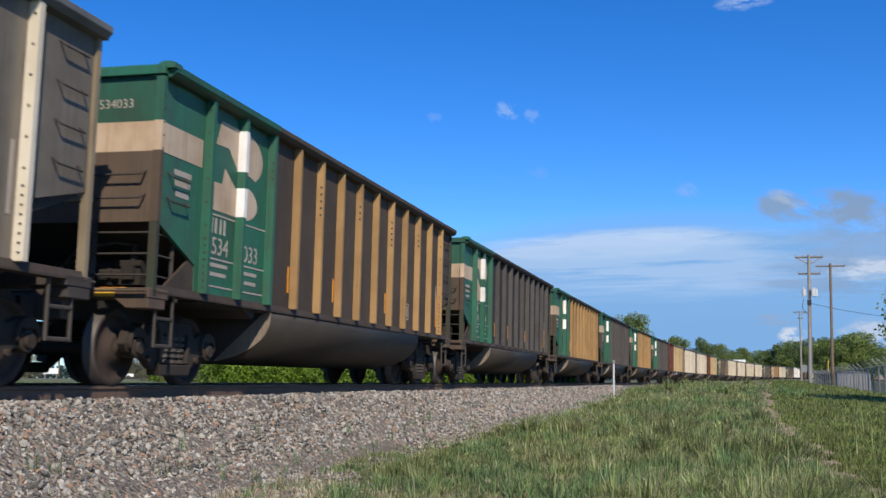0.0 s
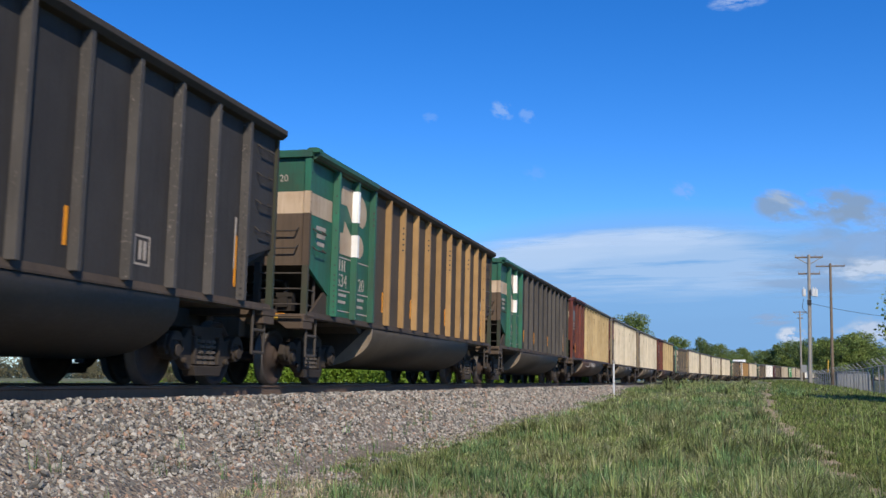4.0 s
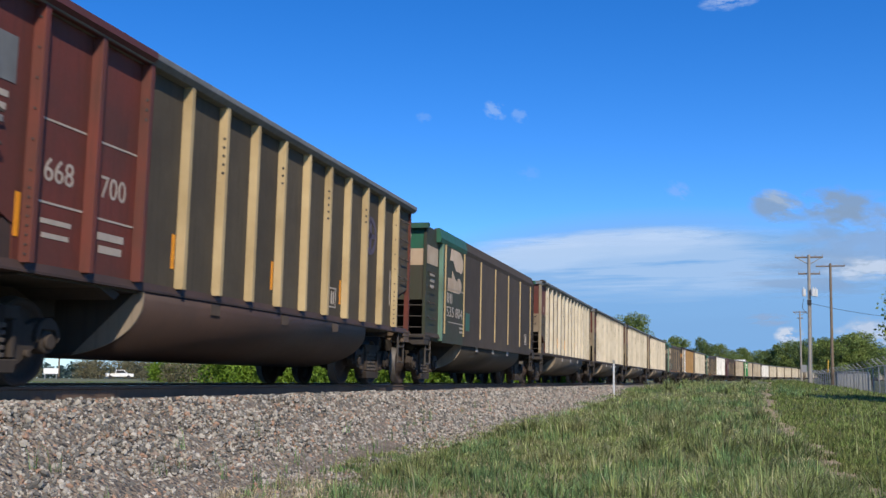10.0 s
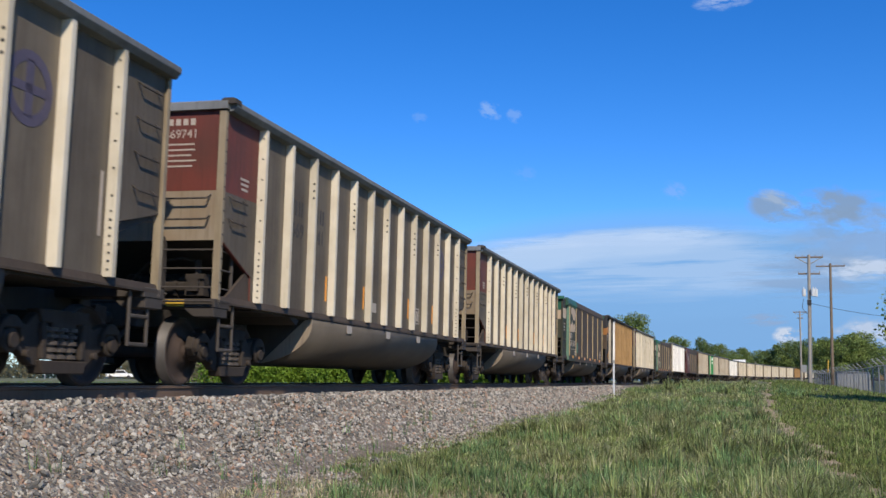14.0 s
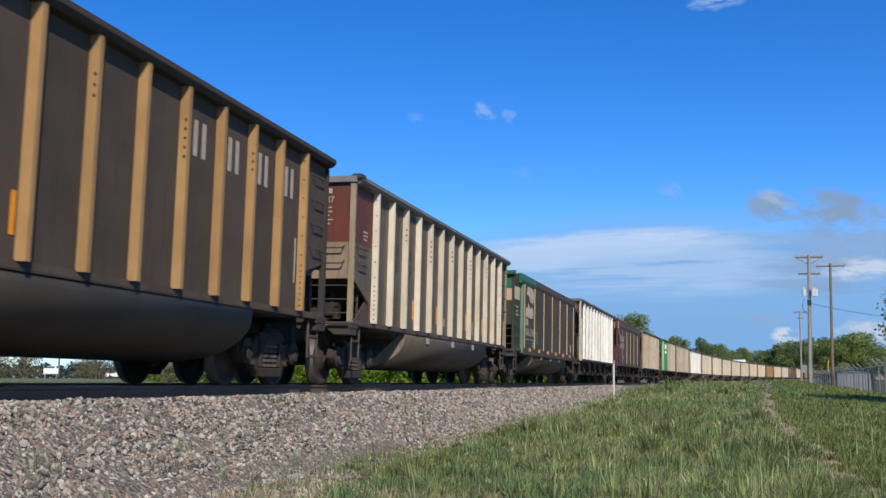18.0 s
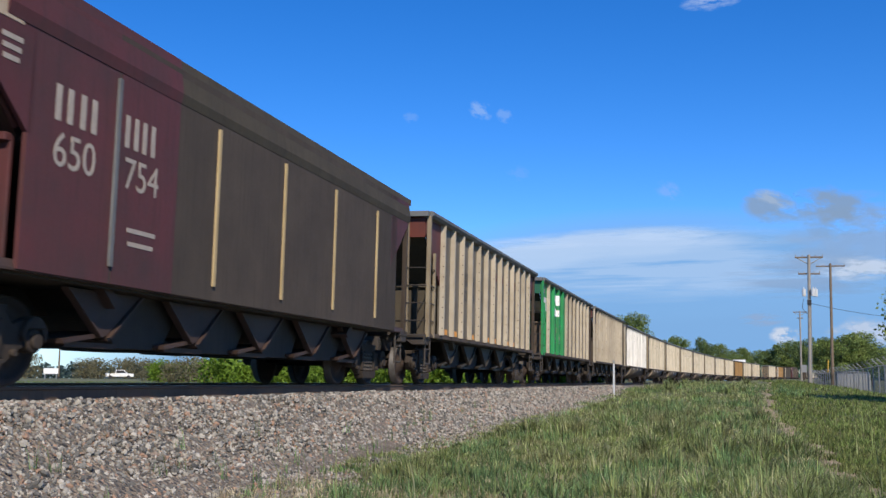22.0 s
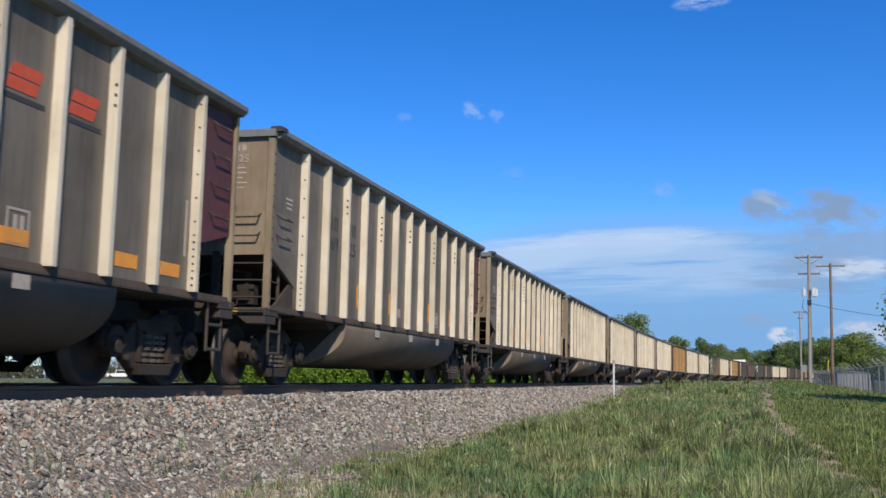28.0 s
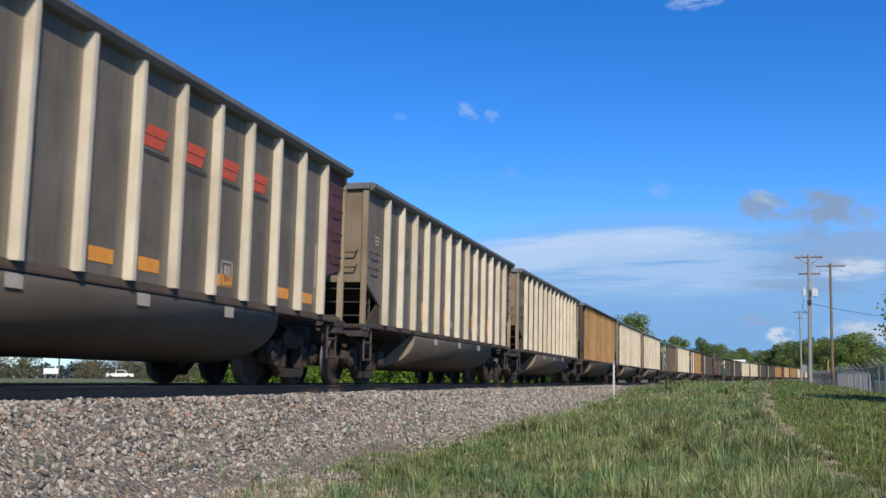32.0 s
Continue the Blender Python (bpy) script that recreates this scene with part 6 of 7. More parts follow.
def build_trees():
    protos = [tree_proto(3, 12.0, 4.6, "leaf_dark", 13000, 0.15), tree_proto(5, 12.0, 5.0, "leaf", 14000, 0.15), tree_proto(8, 10.0, 4.0, "leaf", 12000, 0.14, 0.12)]
    label = "full-leaved green deciduous tree"
    spots = [  # x, y, scale, kind
        (-10.8, 171.7, 0.88, 1), (-15.5, 178, 0.72, 0), (-5.0, 250, 0.84, 1), (-9.0, 258, 0.76, 0), (1.5, 268, 0.82, 0), (5.0, 276, 0.76, 1), (8.0, 292, 0.60, 0), (11.1, 288, 0.72, 1),
        (15.0, 308, 0.64, 0), (19, 324.5, 0.74, 1), (22.0, 322, 0.80, 0), (25.5, 324, 1.0, 1), (29.0, 334, 0.88, 0), (32.0, 343, 0.85, 0), (35.0, 330, 0.76, 1),
        (19.9, 181, 0.74, 2), (21.3, 170.7, 0.78, 2), (24.1, 174.4, 0.70, 1), (26.4, 179, 0.72, 2), (28.4, 188, 0.55, 0), (32.6, 197, 0.62, 2), (23.0, 196, 0.62, 0), (19.0, 204, 0.60, 0),
        (36.0, 205, 0.56, 1), (28.0, 215, 0.6, 1), (40, 216, 0.6, 0)]
    for p in protos:
        tagged(p, label, "tree", "trees beyond the line")
    for i, (x, y, sc, k) in enumerate(spots):
        m = pose(x, y, float(ground_z(np.array(x), np.array(y))), 0, 0, (i * 67) % 360)
        t = copy_thing(protos[k], m)
        t.scale = (sc, sc, sc)
    # the three first ones stand farther off in the same wood
    for p, (x, y) in zip(protos, ((48, 262), (56, 290), (60, 268))):
        p.matrix_basis = pose(x, y, float(ground_z(np.array(x), np.array(y))))
    near = tree_proto(21, 6.9, 3.8, "leaf", 9000, 0.11, 0.22)
    near.matrix_basis = pose(14.45, 68.6, float(ground_z(np.array(14.45), np.array(68.6))))
    tagged(near, "leafy green tree beside the fence", "tree")
    # Unseen tree right of the view, added to cast shade on the grass.
    shade = tree_proto(29, 6.4, 2.6, "leaf", 4200, 0.17, 0.2)
    shade.matrix_basis = pose(9.6, 35.6, float(ground_z(np.array(9.6), np.array(35.6))))
    tagged(shade, "unseen leafy green tree added to shade the mown grass", "tree")


build_trees()


def bush_proto(seed, leaf, h, w, count, size):
    rng = np.random.default_rng(seed)
    root = new("bush")
    stems = bmesh.new()
    cs, rs = [], []
    for i in range(9):
        a = i * 2.4
        r = w * 0.75 * rng.random()
        tip = (r * math.cos(a), r * math.sin(a), h * (0.45 + 0.4 * rng.random()))
        rod(stems, (0.1 * math.cos(a), 0.1 * math.sin(a), -0.2), tip, 0.035, 5, 0.012)
        cs.append(tip)
        rs.append(h * (0.22 + 0.16 * rng.random()))
        cs.append((tip[0] * 1.1, tip[1] * 1.1, h * 0.25))
        rs.append(h * 0.26)
    part("branching_stem", stems, M["bark"], root)
    v, f = leaf_cloud(rng, cs, rs, count, size, 0.9)
    ob = new("foliage", arrays_mesh("foliage", v, f, M[leaf]))
    ob.parent = root
    return root


def build_bushes():
    a = bush_proto(31, "leaf_bush", 2.1, 2.2, 2600, 0.13)
    b = bush_proto(37, "leaf_bush", 2.6, 1.9, 2600, 0.13)
    c = bush_proto(41, "leaf_brown", 4.2, 2.4, 1500, 0.16)
    tagged(a, "bright green leafy bush in the field hedge", "bush", "hedge behind the line")
    tagged(b, "bright green leafy bush in the field hedge", "bush", "hedge behind the line")
    tagged(c, "half-bare brown shrub at the field's edge", "shrub", "shrubs at the field's edge")
    rng = np.random.default_rng(7)

    def spot(az, d):
        x, y = d * math.sin(az), d * math.cos(az)
        return x, y, float(ground_z(np.array(x), np.array(y)))
    first = {}
    for i in range(25):
        az = -0.508 + 0.0165 * i + 0.004 * rng.random() if i > 3 else -0.502 + 0.0135 * i
        d = (84 - 0.4 * i if i > 3 else 128) + 5 * rng.random()
        p = a if i % 2 else b
        m = pose(*spot(az, d), 0, 0, 71 * i)
        if p.name in first:
            t = copy_thing(p, m)
            k = 0.75 + 0.5 * rng.random()
            t.scale = (k, k, k)
        else:
            first[p.name] = 1
            p.matrix_basis = m
    for i, (az, d, k) in enumerate(((-0.640, 200, 1.0), (-0.618, 205, 1.1), (-0.568, 205, 0.9), (-0.556, 212, 0.95), (-0.536, 250, 1.1), (-0.524, 255, 1.2), (-0.512, 150, 0.7), (-0.494, 125, 0.6), (-0.478, 122, 0.7), (-0.462, 118, 0.6))):
        m = pose(*spot(az, d), 0, 0, 50 * i)
        if i:
            t = copy_thing(c, m)
            t.scale = (k, k, k)
        else:
            c.matrix_basis = m


build_bushes()


def build_far_wood():
    rng = np.random.default_rng(11)
    cs, rs = [], []
    for az in np.arange(-0.80, 0.42, 0.006):
        d = 640 + 60 * rng.random()
        x, y = d * math.sin(az), d * math.cos(az)
        h = 6.5 + 5.0 * rng.random()
        cs += [(x, y, 1.0 + h * 0.3), (x, y, 1.0 + h * 0.7)]
        rs += [4.6, 3.4]
    v, f = leaf_cloud(rng, cs, rs, 42000, 1.0, 0.85)
    tagged(new("far_woodland", arrays_mesh("far_woodland", v, f, M["far_wood"])), "long low band of distant woodland, haze tinted into its green", "woodland", kind="stuff")


build_far_wood()


# ---------------------------------------------------------------- distant things behind the line
def build_pickup():
    car = new("pickup_truck")
    x, y = -112.7, 189
    car.location = (x, y, float(ground_z(np.array(x), np.array(y))))
    car.rotation_euler = (0, 0, radians(28))
    tagged(car, "white pickup truck parked on the far grass", "pickup truck")
    part("body", prism(bmesh.new(), [(-2.7, 0.45), (2.7, 0.45), (2.7, 1.05), (0.9, 1.10), (-2.7, 1.12)], "y", -0.95, 0.95), M["white_clean"], car, bevel=0.05)
    part("cab", prism(bmesh.new(), [(-0.9, 1.10), (1.5, 1.08), (0.85, 1.82), (-0.75, 1.84)], "y", -0.85, 0.85), M["white_clean"], car, bevel=0.05)
    for s in (-1, 1):
        part("window", prism(bmesh.new(), [(-0.68, 1.16), (1.22, 1.16), (0.78, 1.72), (-0.62, 1.74)], "y", s * 0.85, s * 0.87), M["wire"], car)
        for xx in (-1.75, 1.75):
            part("wheel", rod(bmesh.new(), (xx, s * 0.75, 0.38), (xx, s * 0.98, 0.38), 0.38, 16), M["wire"], car)
    part("windscreen", prism(bmesh.new(), [(1.44, 1.14), (1.47, 1.16), (0.90, 1.80), (0.86, 1.78)], "y", -0.75, 0.75), M["wire"], car)


def signboard(name, label, x, y, z, w, h, legs, turn, mat):
    root = new(name)
    root.location = (x, y, float(ground_z(np.array(x), np.array(y))))
    root.rotation_euler = (0, 0, radians(turn))
    tagged(root, label, "sign")
    part("board", box(bmesh.new(), -w / 2, w / 2, -0.06, 0.06, z - h / 2, z + h / 2), mat, root, bevel=0.02)
    part("frame", box(bmesh.new(), -w / 2 - 0.06, w / 2 + 0.06, 0.0, 0.1, z - h / 2 - 0.06, z + h / 2 + 0.06), M["galv"], root)
    for lx in legs:
        part("leg", rod(bmesh.new(), (lx, 0.05, -0.3), (lx, 0.05, z), 0.08, 8), M["galv"], root)


def house(x, y, w, d, h, wall, roof, turn, label):
    root = new("house")
    root.location = (x, y, float(ground_z(np.array(x), np.array(y))))
    root.rotation_euler = (0, 0, radians(turn))
    tagged(root, label, "house")
    part("wall", box(bmesh.new(), -w / 2, w / 2, -d / 2, d / 2, -0.4, h), wall, root)
    part("roof", prism(bmesh.new(), [(-d / 2 - 0.5, h), (d / 2 + 0.5, h), (0, h + d * 0.28)], "x", -w / 2 - 0.5, w / 2 + 0.5), roof, root)
    for i in range(3):
        win = part("window", box(bmesh.new(), -w / 2 + w * (i + 0.7) / 3.4 - 0.5, -w / 2 + w * (i + 0.7) / 3.4 + 0.5, -d / 2 - 0.03, -d / 2, 1.0, 2.0), M["wire"], root)


build_pickup()
signboard("signboard", "low white sign board on two legs in the far field", -106.8, 157.2, 1.35, 2.3, 0.9, (-0.9, 0.9), 35, M["white_clean"])
signboard("signboard", "white sign board raised on posts behind the train", 9.25, 249.8, 4.3, 2.8, 1.2, (-1.2, 1.2), 0, M["white_clean"])
signboard("signboard", "small white upright sign beside the hedge", -43.3, 90.5, 1.15, 0.34, 0.75, (0.0,), 20, M["white_clean"])
signboard("signboard", "small grimy white board beside the hedge", -42.3, 91.5, 1.3, 0.7, 0.3, (-0.25, 0.25), 20, M["graffiti"])
# Red object of unknown kind among the shrubs, built as a lidded bin.
bin_ = new("bin")
bin_.matrix_basis = pose(-70.0, 130.0, float(ground_z(np.array(-70.0), np.array(130.0))), 0, 0, 20)
tagged(bin_, "small red object of unknown kind, built as a bin", "bin")
part("body", prism(bmesh.new(), [(-0.32, 0.05), (0.32, 0.05), (0.42, 1.0), (-0.42, 1.0)], "y", -0.4, 0.4), M["letter_red"], bin_, bevel=0.03)
part("lid", box(bmesh.new(), -0.45, 0.45, -0.44, 0.44, 1.0, 1.09), M["letter_red"], bin_, bevel=0.03)
pole("utility_pole", "dark slim pole in the far field", -106.9, 159.6, 7.0, 0, M["wood_brown"], ())
house(25.4, 356, 16, 9, 3.2, M["brown_end"], M["maroon"], 5, "low brown house with a dark red roof behind the trees")


# ---------------------------------------------------------------- clouds
def cloud(label, az, el, w, h, turn, colour, cover, scale, seed, drift, strength=1.0, dist=4200.0, solid=False):
    """A thin glowing cloud sheet far off that drifts across, its daylight put into the colour; directions in degrees
    from the camera's axis.
    """
    bm = bmesh.new()
    bmesh.ops.create_circle(bm, cap_ends=True, radius=1.0, segments=40)
    name = "cloud"
    ob = part(name, bm, cloud_material("glowing_cloud_vapour", colour, cover, scale, seed, strength, solid))
    ob.scale = (w, h, 1)
    ob.visible_shadow = False
    tagged(ob, label, "cloud", kind="structure")

    def at(a):
        d = AIM.to_3x3() @ Vector((math.tan(radians(a)), math.tan(radians(el)), -1)).normalized()
        return Matrix.Translation(Vector(EYE) + d * dist) @ AIM.to_3x3().to_4x4() @ Matrix.Rotation(radians(turn), 4, "Z")
    return ob, at(az), at(az + drift)


GREY = (0.245, 0.36, 0.54)
CLOUDS = [
    # Veil and haze sheets also tone down the overbright low sky.
    cloud("pale veil of cloud under the white streak", 13.6, -2.9, 1500, 430, 0, (0.215, 0.43, 0.77), 0.95, (1.0, 2.4, 1), 8.0, -0.6, dist=4500, solid=True),
    cloud("pale glowing haze sheet low on the horizon", 9.0, -7.4, 3000, 420, 0, (0.235, 0.425, 0.675), 1.0, (1.6, 2.0, 1), 12.0, -0.5, dist=4520, solid=True),
    cloud("long white streak of high cloud over the horizon", 9.3, 0.25, 720, 76, 3.0, (0.52, 0.67, 0.92), 0.80, (1.6, 1.5, 1), 3.0, -0.75, dist=4400, solid="soft"),
    cloud("white shoulder of the long cloud streak", 5.6, -0.45, 330, 70, 6.0, (0.50, 0.67, 0.94), 0.85, (1.4, 1.2, 1), 15.0, -0.7, dist=4390, solid="soft"),
    cloud("bright pointed end of the long cloud streak", 12.8, 0.75, 270, 26, 2.5, (0.52, 0.68, 0.94), 0.65, (1.8, 1.2, 1), 18.0, -0.75, dist=4380),
    cloud("small ragged grey cloud", 18.2, 2.3, 150, 88, -12, GREY, 0.9, (1.0, 1.4, 1), 21.0, -0.95),
    # Sunlit top of the grey cloud, painted as a paler sheet.
    cloud("pale sunlit crown of the small grey cloud", 18.35, 2.75, 105, 42, -16, (0.38, 0.49, 0.66), 0.7, (1.2, 1.4, 1), 23.0, -0.95, dist=4190),
    cloud("ragged grey cloud bank", 21.3, 2.0, 210, 125, -10, (0.24, 0.35, 0.52), 0.9, (1.3, 1.5, 1), 27.0, -1.1, dist=4150),
    cloud("broad grey cloud bank over the trees", 22.6, 0.4, 420, 240, 0, (0.27, 0.39, 0.60), 0.7, (1.3, 2.6, 1), 33.0, -0.8, dist=4250),
    cloud("grey streaks of cloud over the trees", 19.8, -1.5, 420, 110, 0, (0.25, 0.37, 0.58), 0.65, (1.0, 2.6, 1), 39.0, -0.8, dist=4260),
    cloud("white cloud edge over the trees", 22.3, -1.1, 200, 60, 0, (0.60, 0.69, 0.84), 0.8, (1.3, 1.3, 1), 44.0, -0.8, dist=4240),
    cloud("small white cumulus over the trees", 18.6, -4.75, 80, 46, 0, (0.62, 0.69, 0.82), 0.9, (1.3, 1.3, 1), 48.0, -0.6, dist=4300),
    cloud("white cumulus edge over the trees", 22.6, -4.6, 190, 80, 0, (0.55, 0.63, 0.78), 0.8, (1.3, 1.3, 1), 49.0, -0.6, dist=4300),
    cloud("faint white streaks of cloud in the veil", 11.4, -0.9, 1150, 190, 1.5, (0.42, 0.595, 0.87), 0.70, (1.3, 3.2, 1), 91.0, -0.7, dist=4350),
    cloud("faint grey wisp over the horizon", 17.6, -3.9, 120, 34, 0, (0.30, 0.40, 0.60), 0.6, (1.1, 1.4, 1), 51.0, -0.9, dist=4180),
    cloud("small white tuft of cloud", 3.5, 7.6, 66, 46, -25, (0.42, 0.58, 0.88), 0.42, (1.1, 1.2, 1), 57.0, -2.1),
    cloud("small white tuft of cloud", 4.9, 7.3, 46, 36, -30, (0.35, 0.52, 0.88), 0.34, (1.1, 1.2, 1), 63.0, -2.2),
    cloud("faint tuft of cloud", -0.5, 7.2, 44, 30, 0, (0.35, 0.52, 0.88), 0.2, (1.1, 1.2, 1), 69.0, -1.9),
    cloud("faint tuft of cloud", 13.2, 3.2, 78, 46, -25, (0.30, 0.46, 0.80), 0.4, (1.1, 1.2, 1), 75.0, -1.4),
    cloud("white wisp of cloud high overhead", 16.2, 13.5, 150, 56, 8, (0.50, 0.63, 0.88), 0.5, (1.2, 1.3, 1), 81.0, -2.5),
    cloud("faint wisp of cloud", 5.2, 4.2, 66, 40, -20, (0.26, 0.44, 0.84), 0.2, (1.1, 1.2, 1), 87.0, -1.6),
]


# ---------------------------------------------------------------- grass, path, stones
def blades(name, label, pts, height, width, rng, material, bend=0.45, lean=None):
    """Bent tapering blades; lean gives each one's direction of bend."""
    n = len(pts)
    ang = rng.random(n) * 2 * math.pi
    if lean is None:
        lean = rng.random(n) * 2 * math.pi
    side = np.stack([np.cos(ang), np.sin(ang), np.zeros(n)], 1) * width[:, None]
    reach = bend * rng.random(n)
    out = np.stack([np.cos(lean), np.sin(lean), np.zeros(n)], 1) * (height * reach)[:, None]
    up = np.zeros((n, 3))
    up[:, 2] = height
    drop = (1 - 0.35 * reach)[:, None]
    v = np.stack([pts - side, pts + side, pts + out * 0.30 + up * 0.55 + side * 0.7, pts + out * 0.30 + up * 0.55 - side * 0.7, pts + out + up * drop], 1).reshape(-1, 3)
    i = np.arange(n)[:, None] * 5
    quads = (i + np.array([0, 1, 2, 3])).tolist()
    tris = (i + np.array([3, 2, 4])).tolist()
    ob = new(name, arrays_mesh(name, v.tolist(), quads + tris, material))
    return tagged(ob, label, "grass", kind="stuff")


def tufts(name, label, cx, cy, size, height, per, rng, material, bend):
    """Clumps of blades that spread outwards from each middle."""
    n = len(cx)
    k = np.repeat(np.arange(n), per)
    off = rng.normal(size=(len(k), 2))
    x = cx[k] + off[:, 0] * size[k]
    y = cy[k] + off[:, 1] * size[k]
    far = np.hypot(off[:, 0], off[:, 1])
    h = height[k] * (0.35 + 0.75 * rng.random(len(k))) * np.clip(1.15 - 0.28 * far, 0.3, 1.1)
    r = np.hypot(x, y)
    lean = np.arctan2(off[:, 1], off[:, 0]) + 0.8 * rng.normal(size=len(k))
    return blades(name, label, np.stack([x, y, ground_z(x, y) - 0.02], 1), h, 0.0024 + 0.0030 * rng.random(len(k)) ** 2 + 0.00022 * r, rng, material, bend, lean)


def lumps(x, y, s):
    return np.sin(x * s + 1.7 * np.sin(y * s * 0.83)) * np.sin(y * s * 1.13 + 1.3 * np.sin(x * s * 0.71 + 2.0))


def path_x(y):
    return np.interp(y, (8, 10, 14, 19, 30, 45, 60, 90), (1.5, 1.64, 1.60, 1.55, 1.9, 2.7, 3.7, 5.8)) + 0.12 * np.sin(y * 0.9)


def build_grass():
    rng = np.random.default_rng(17)

    def scatter(n, y0, y1, power, az0, az1):
        u = rng.random(n)
        p = 1 - power
        r = (y0 ** p + u * (y1 ** p - y0 ** p)) ** (1 / p)
        az = az0 + (az1 - az0) * rng.random(n)
        return r * np.sin(az), r * np.cos(az), r
    # low turf between the ballast and the path, thin at its edge
    x, y, r = scatter(330000, 7.0, 80.0, 1.25, -0.45, 0.20)
    d = x - track_x(y)
    edge = 2.45 + 1.15 * (1 - smooth(8.5, 14.0, y)) + 0.30 * lumps(x, y, 1.3) + 0.20 * lumps(x, y, 4.1)
    ok = (x < path_x(y) - 0.10 + 0.25 * lumps(x, y, 2.2)) & (rng.random(len(x)) < smooth(0, 1.0, d - edge) * np.clip(0.62 + 0.5 * lumps(x, y, 2.9), 0.15, 1))
    x, y, r, d, edge = x[ok], y[ok], r[ok], d[ok], edge[ok]
    h = (0.02 + 0.075 * rng.random(len(x)) ** 1.5) * (0.6 + 0.6 * smooth(0.3, 2.2, d - edge)) * (1 + 0.018 * r)
    blades("low_grass", "low rough green turf with dry patches", np.stack([x, y, ground_z(x, y) - 0.015], 1), h, 0.0026 + 0.0024 * rng.random(len(x)) ** 2 + 0.00024 * r, rng, M["grass_tall"], 1.3)
    # rough clumps over it
    cx, cy, cr = scatter(2500, 7.2, 78.0, 1.2, -0.45, 0.18)
    cd = cx - track_x(cy)
    edge = 2.70 + 1.2 * (1 - smooth(8.5, 14.0, cy)) + 0.35 * lumps(cx, cy, 1.3)
    tall = np.clip(0.50 + 0.45 * lumps(cx + 1.0, cy, 0.75) + 0.40 * lumps(cx, cy, 2.1), 0.03, 1)
    ok = (cx < path_x(cy) - 0.25) & (rng.random(len(cx)) < smooth(0, 1.5, cd - edge) * (0.12 + 0.88 * tall))
    cx, cy, cr, cd, edge, tall = cx[ok], cy[ok], cr[ok], cd[ok], edge[ok], tall[ok]
    ht = (0.07 + 0.46 * tall * rng.random(len(cx)) ** 0.8) * (0.40 + 0.60 * smooth(0.3, 2.6, cd - edge)) * (1 + 0.008 * cr)
    size = (0.04 + 0.10 * rng.random(len(cx)) ** 1.5) * (1 + 0.030 * cr)
    tufts("rough_grass", "rough clumps of green grass with dry straw between", cx, cy, size, ht, 170, rng, M["grass_tall"], 1.0)
    # dry straw low in the near grass
    x, y, r = scatter(70000, 7.2, 42.0, 1.45, -0.45, 0.16)
    d = x - track_x(y)
    dry = lumps(x + 2.0, y, 1.6) * 0.5 + 0.5 + 0.5 * (1 - smooth(8.8, 11.0, y))
    ok = (d > 3.5 + 0.4 * lumps(x, y, 2.3)) & (x < path_x(y)) & (rng.random(len(x)) < np.clip(dry - 0.48, 0, 1))
    x, y, r = x[ok], y[ok], r[ok]
    blades("dry_grass", "dry straw-coloured grass low among the green", np.stack([x, y, ground_z(x, y) - 0.02], 1), 0.04 + 0.14 * rng.random(len(x)), 0.0028 + 0.00018 * r, rng, M["grass_dry"], 1.1)
    # single tall stalks
    x, y, r = scatter(260, 8.0, 30.0, 1.4, -0.46, 0.24)
    ok = x - track_x(y) > 3.6
    x, y, r = x[ok], y[ok], r[ok]
    blades("grass_stalks", "single tall thin stalks of seeding grass", np.stack([x, y, ground_z(x, y) - 0.02], 1), 0.35 + 0.30 * rng.random(len(x)), 0.004 + 0.00015 * r, rng, M["grass_tall"], 0.25)
    # tufts that stand out
    cx, cy, cr = scatter(300, 8.5, 56.0, 1.05, -0.42, 0.10)
    cx = np.concatenate([[-4.06, -3.95, -3.32, -1.46, -1.1, -2.0, 3.52, 3.60], cx])
    cy = np.concatenate([[11.4, 11.6, 16.05, 50.1, 49.0, 47.5, 42.2, 42.6], cy])
    cd = cx - track_x(cy)
    keep = (cd > 3.4) & ((cx < path_x(cy) - 0.3) | (cy > 42.1))
    cx, cy = cx[keep], cy[keep]
    ht = (0.17 + 0.13 * rng.random(len(cx))) * (0.55 + 0.45 * smooth(3.6, 5.5, cx - track_x(cy))) * (1 + 0.012 * np.hypot(cx, cy))
    tufts("grass_tufts", "taller blue-green grass tufts", cx, cy, 0.07 + 0.005 * cy, ht, 90, rng, M["grass_tuft"], 0.7)
    # mown grass beside the path
    x, y, r = scatter(150000, 8.0, 110.0, 1.2, -0.12, 0.26)
    ok = (x > path_x(y) + 0.17 + 0.25 * lumps(x, y, 1.9)) & (x < 14)
    x, y, r = x[ok], y[ok], r[ok]
    blades("mown_grass", "short mown green grass", np.stack([x, y, ground_z(x, y) - 0.02], 1), 0.05 + 0.08 * rng.random(len(x)) + 0.0012 * r, 0.004 + 0.00028 * r, rng, M["grass_short"], 0.7)
    # field grass behind the line
    az = -0.70 + 0.75 * rng.random(60000)
    r = 16 + 110 * rng.random(60000) ** 1.4
    x, y = r * np.sin(az), r * np.cos(az)
    ok = x - track_x(y) < -3.4
    x, y, r = x[ok], y[ok], r[ok]
    blades("field_grass", "short green grass of the field behind the line", np.stack([x, y, ground_z(x, y) - 0.02], 1), 0.10 + 0.10 * rng.random(len(x)), 0.006 + 0.0003 * r, rng, M["grass_short"], 0.7)
    # thin weeds that grow out of the ballast's foot
    s = 2.5 + 22 * rng.random(60)
    lat = 2.45 + 1.1 * rng.random(60) ** 0.6
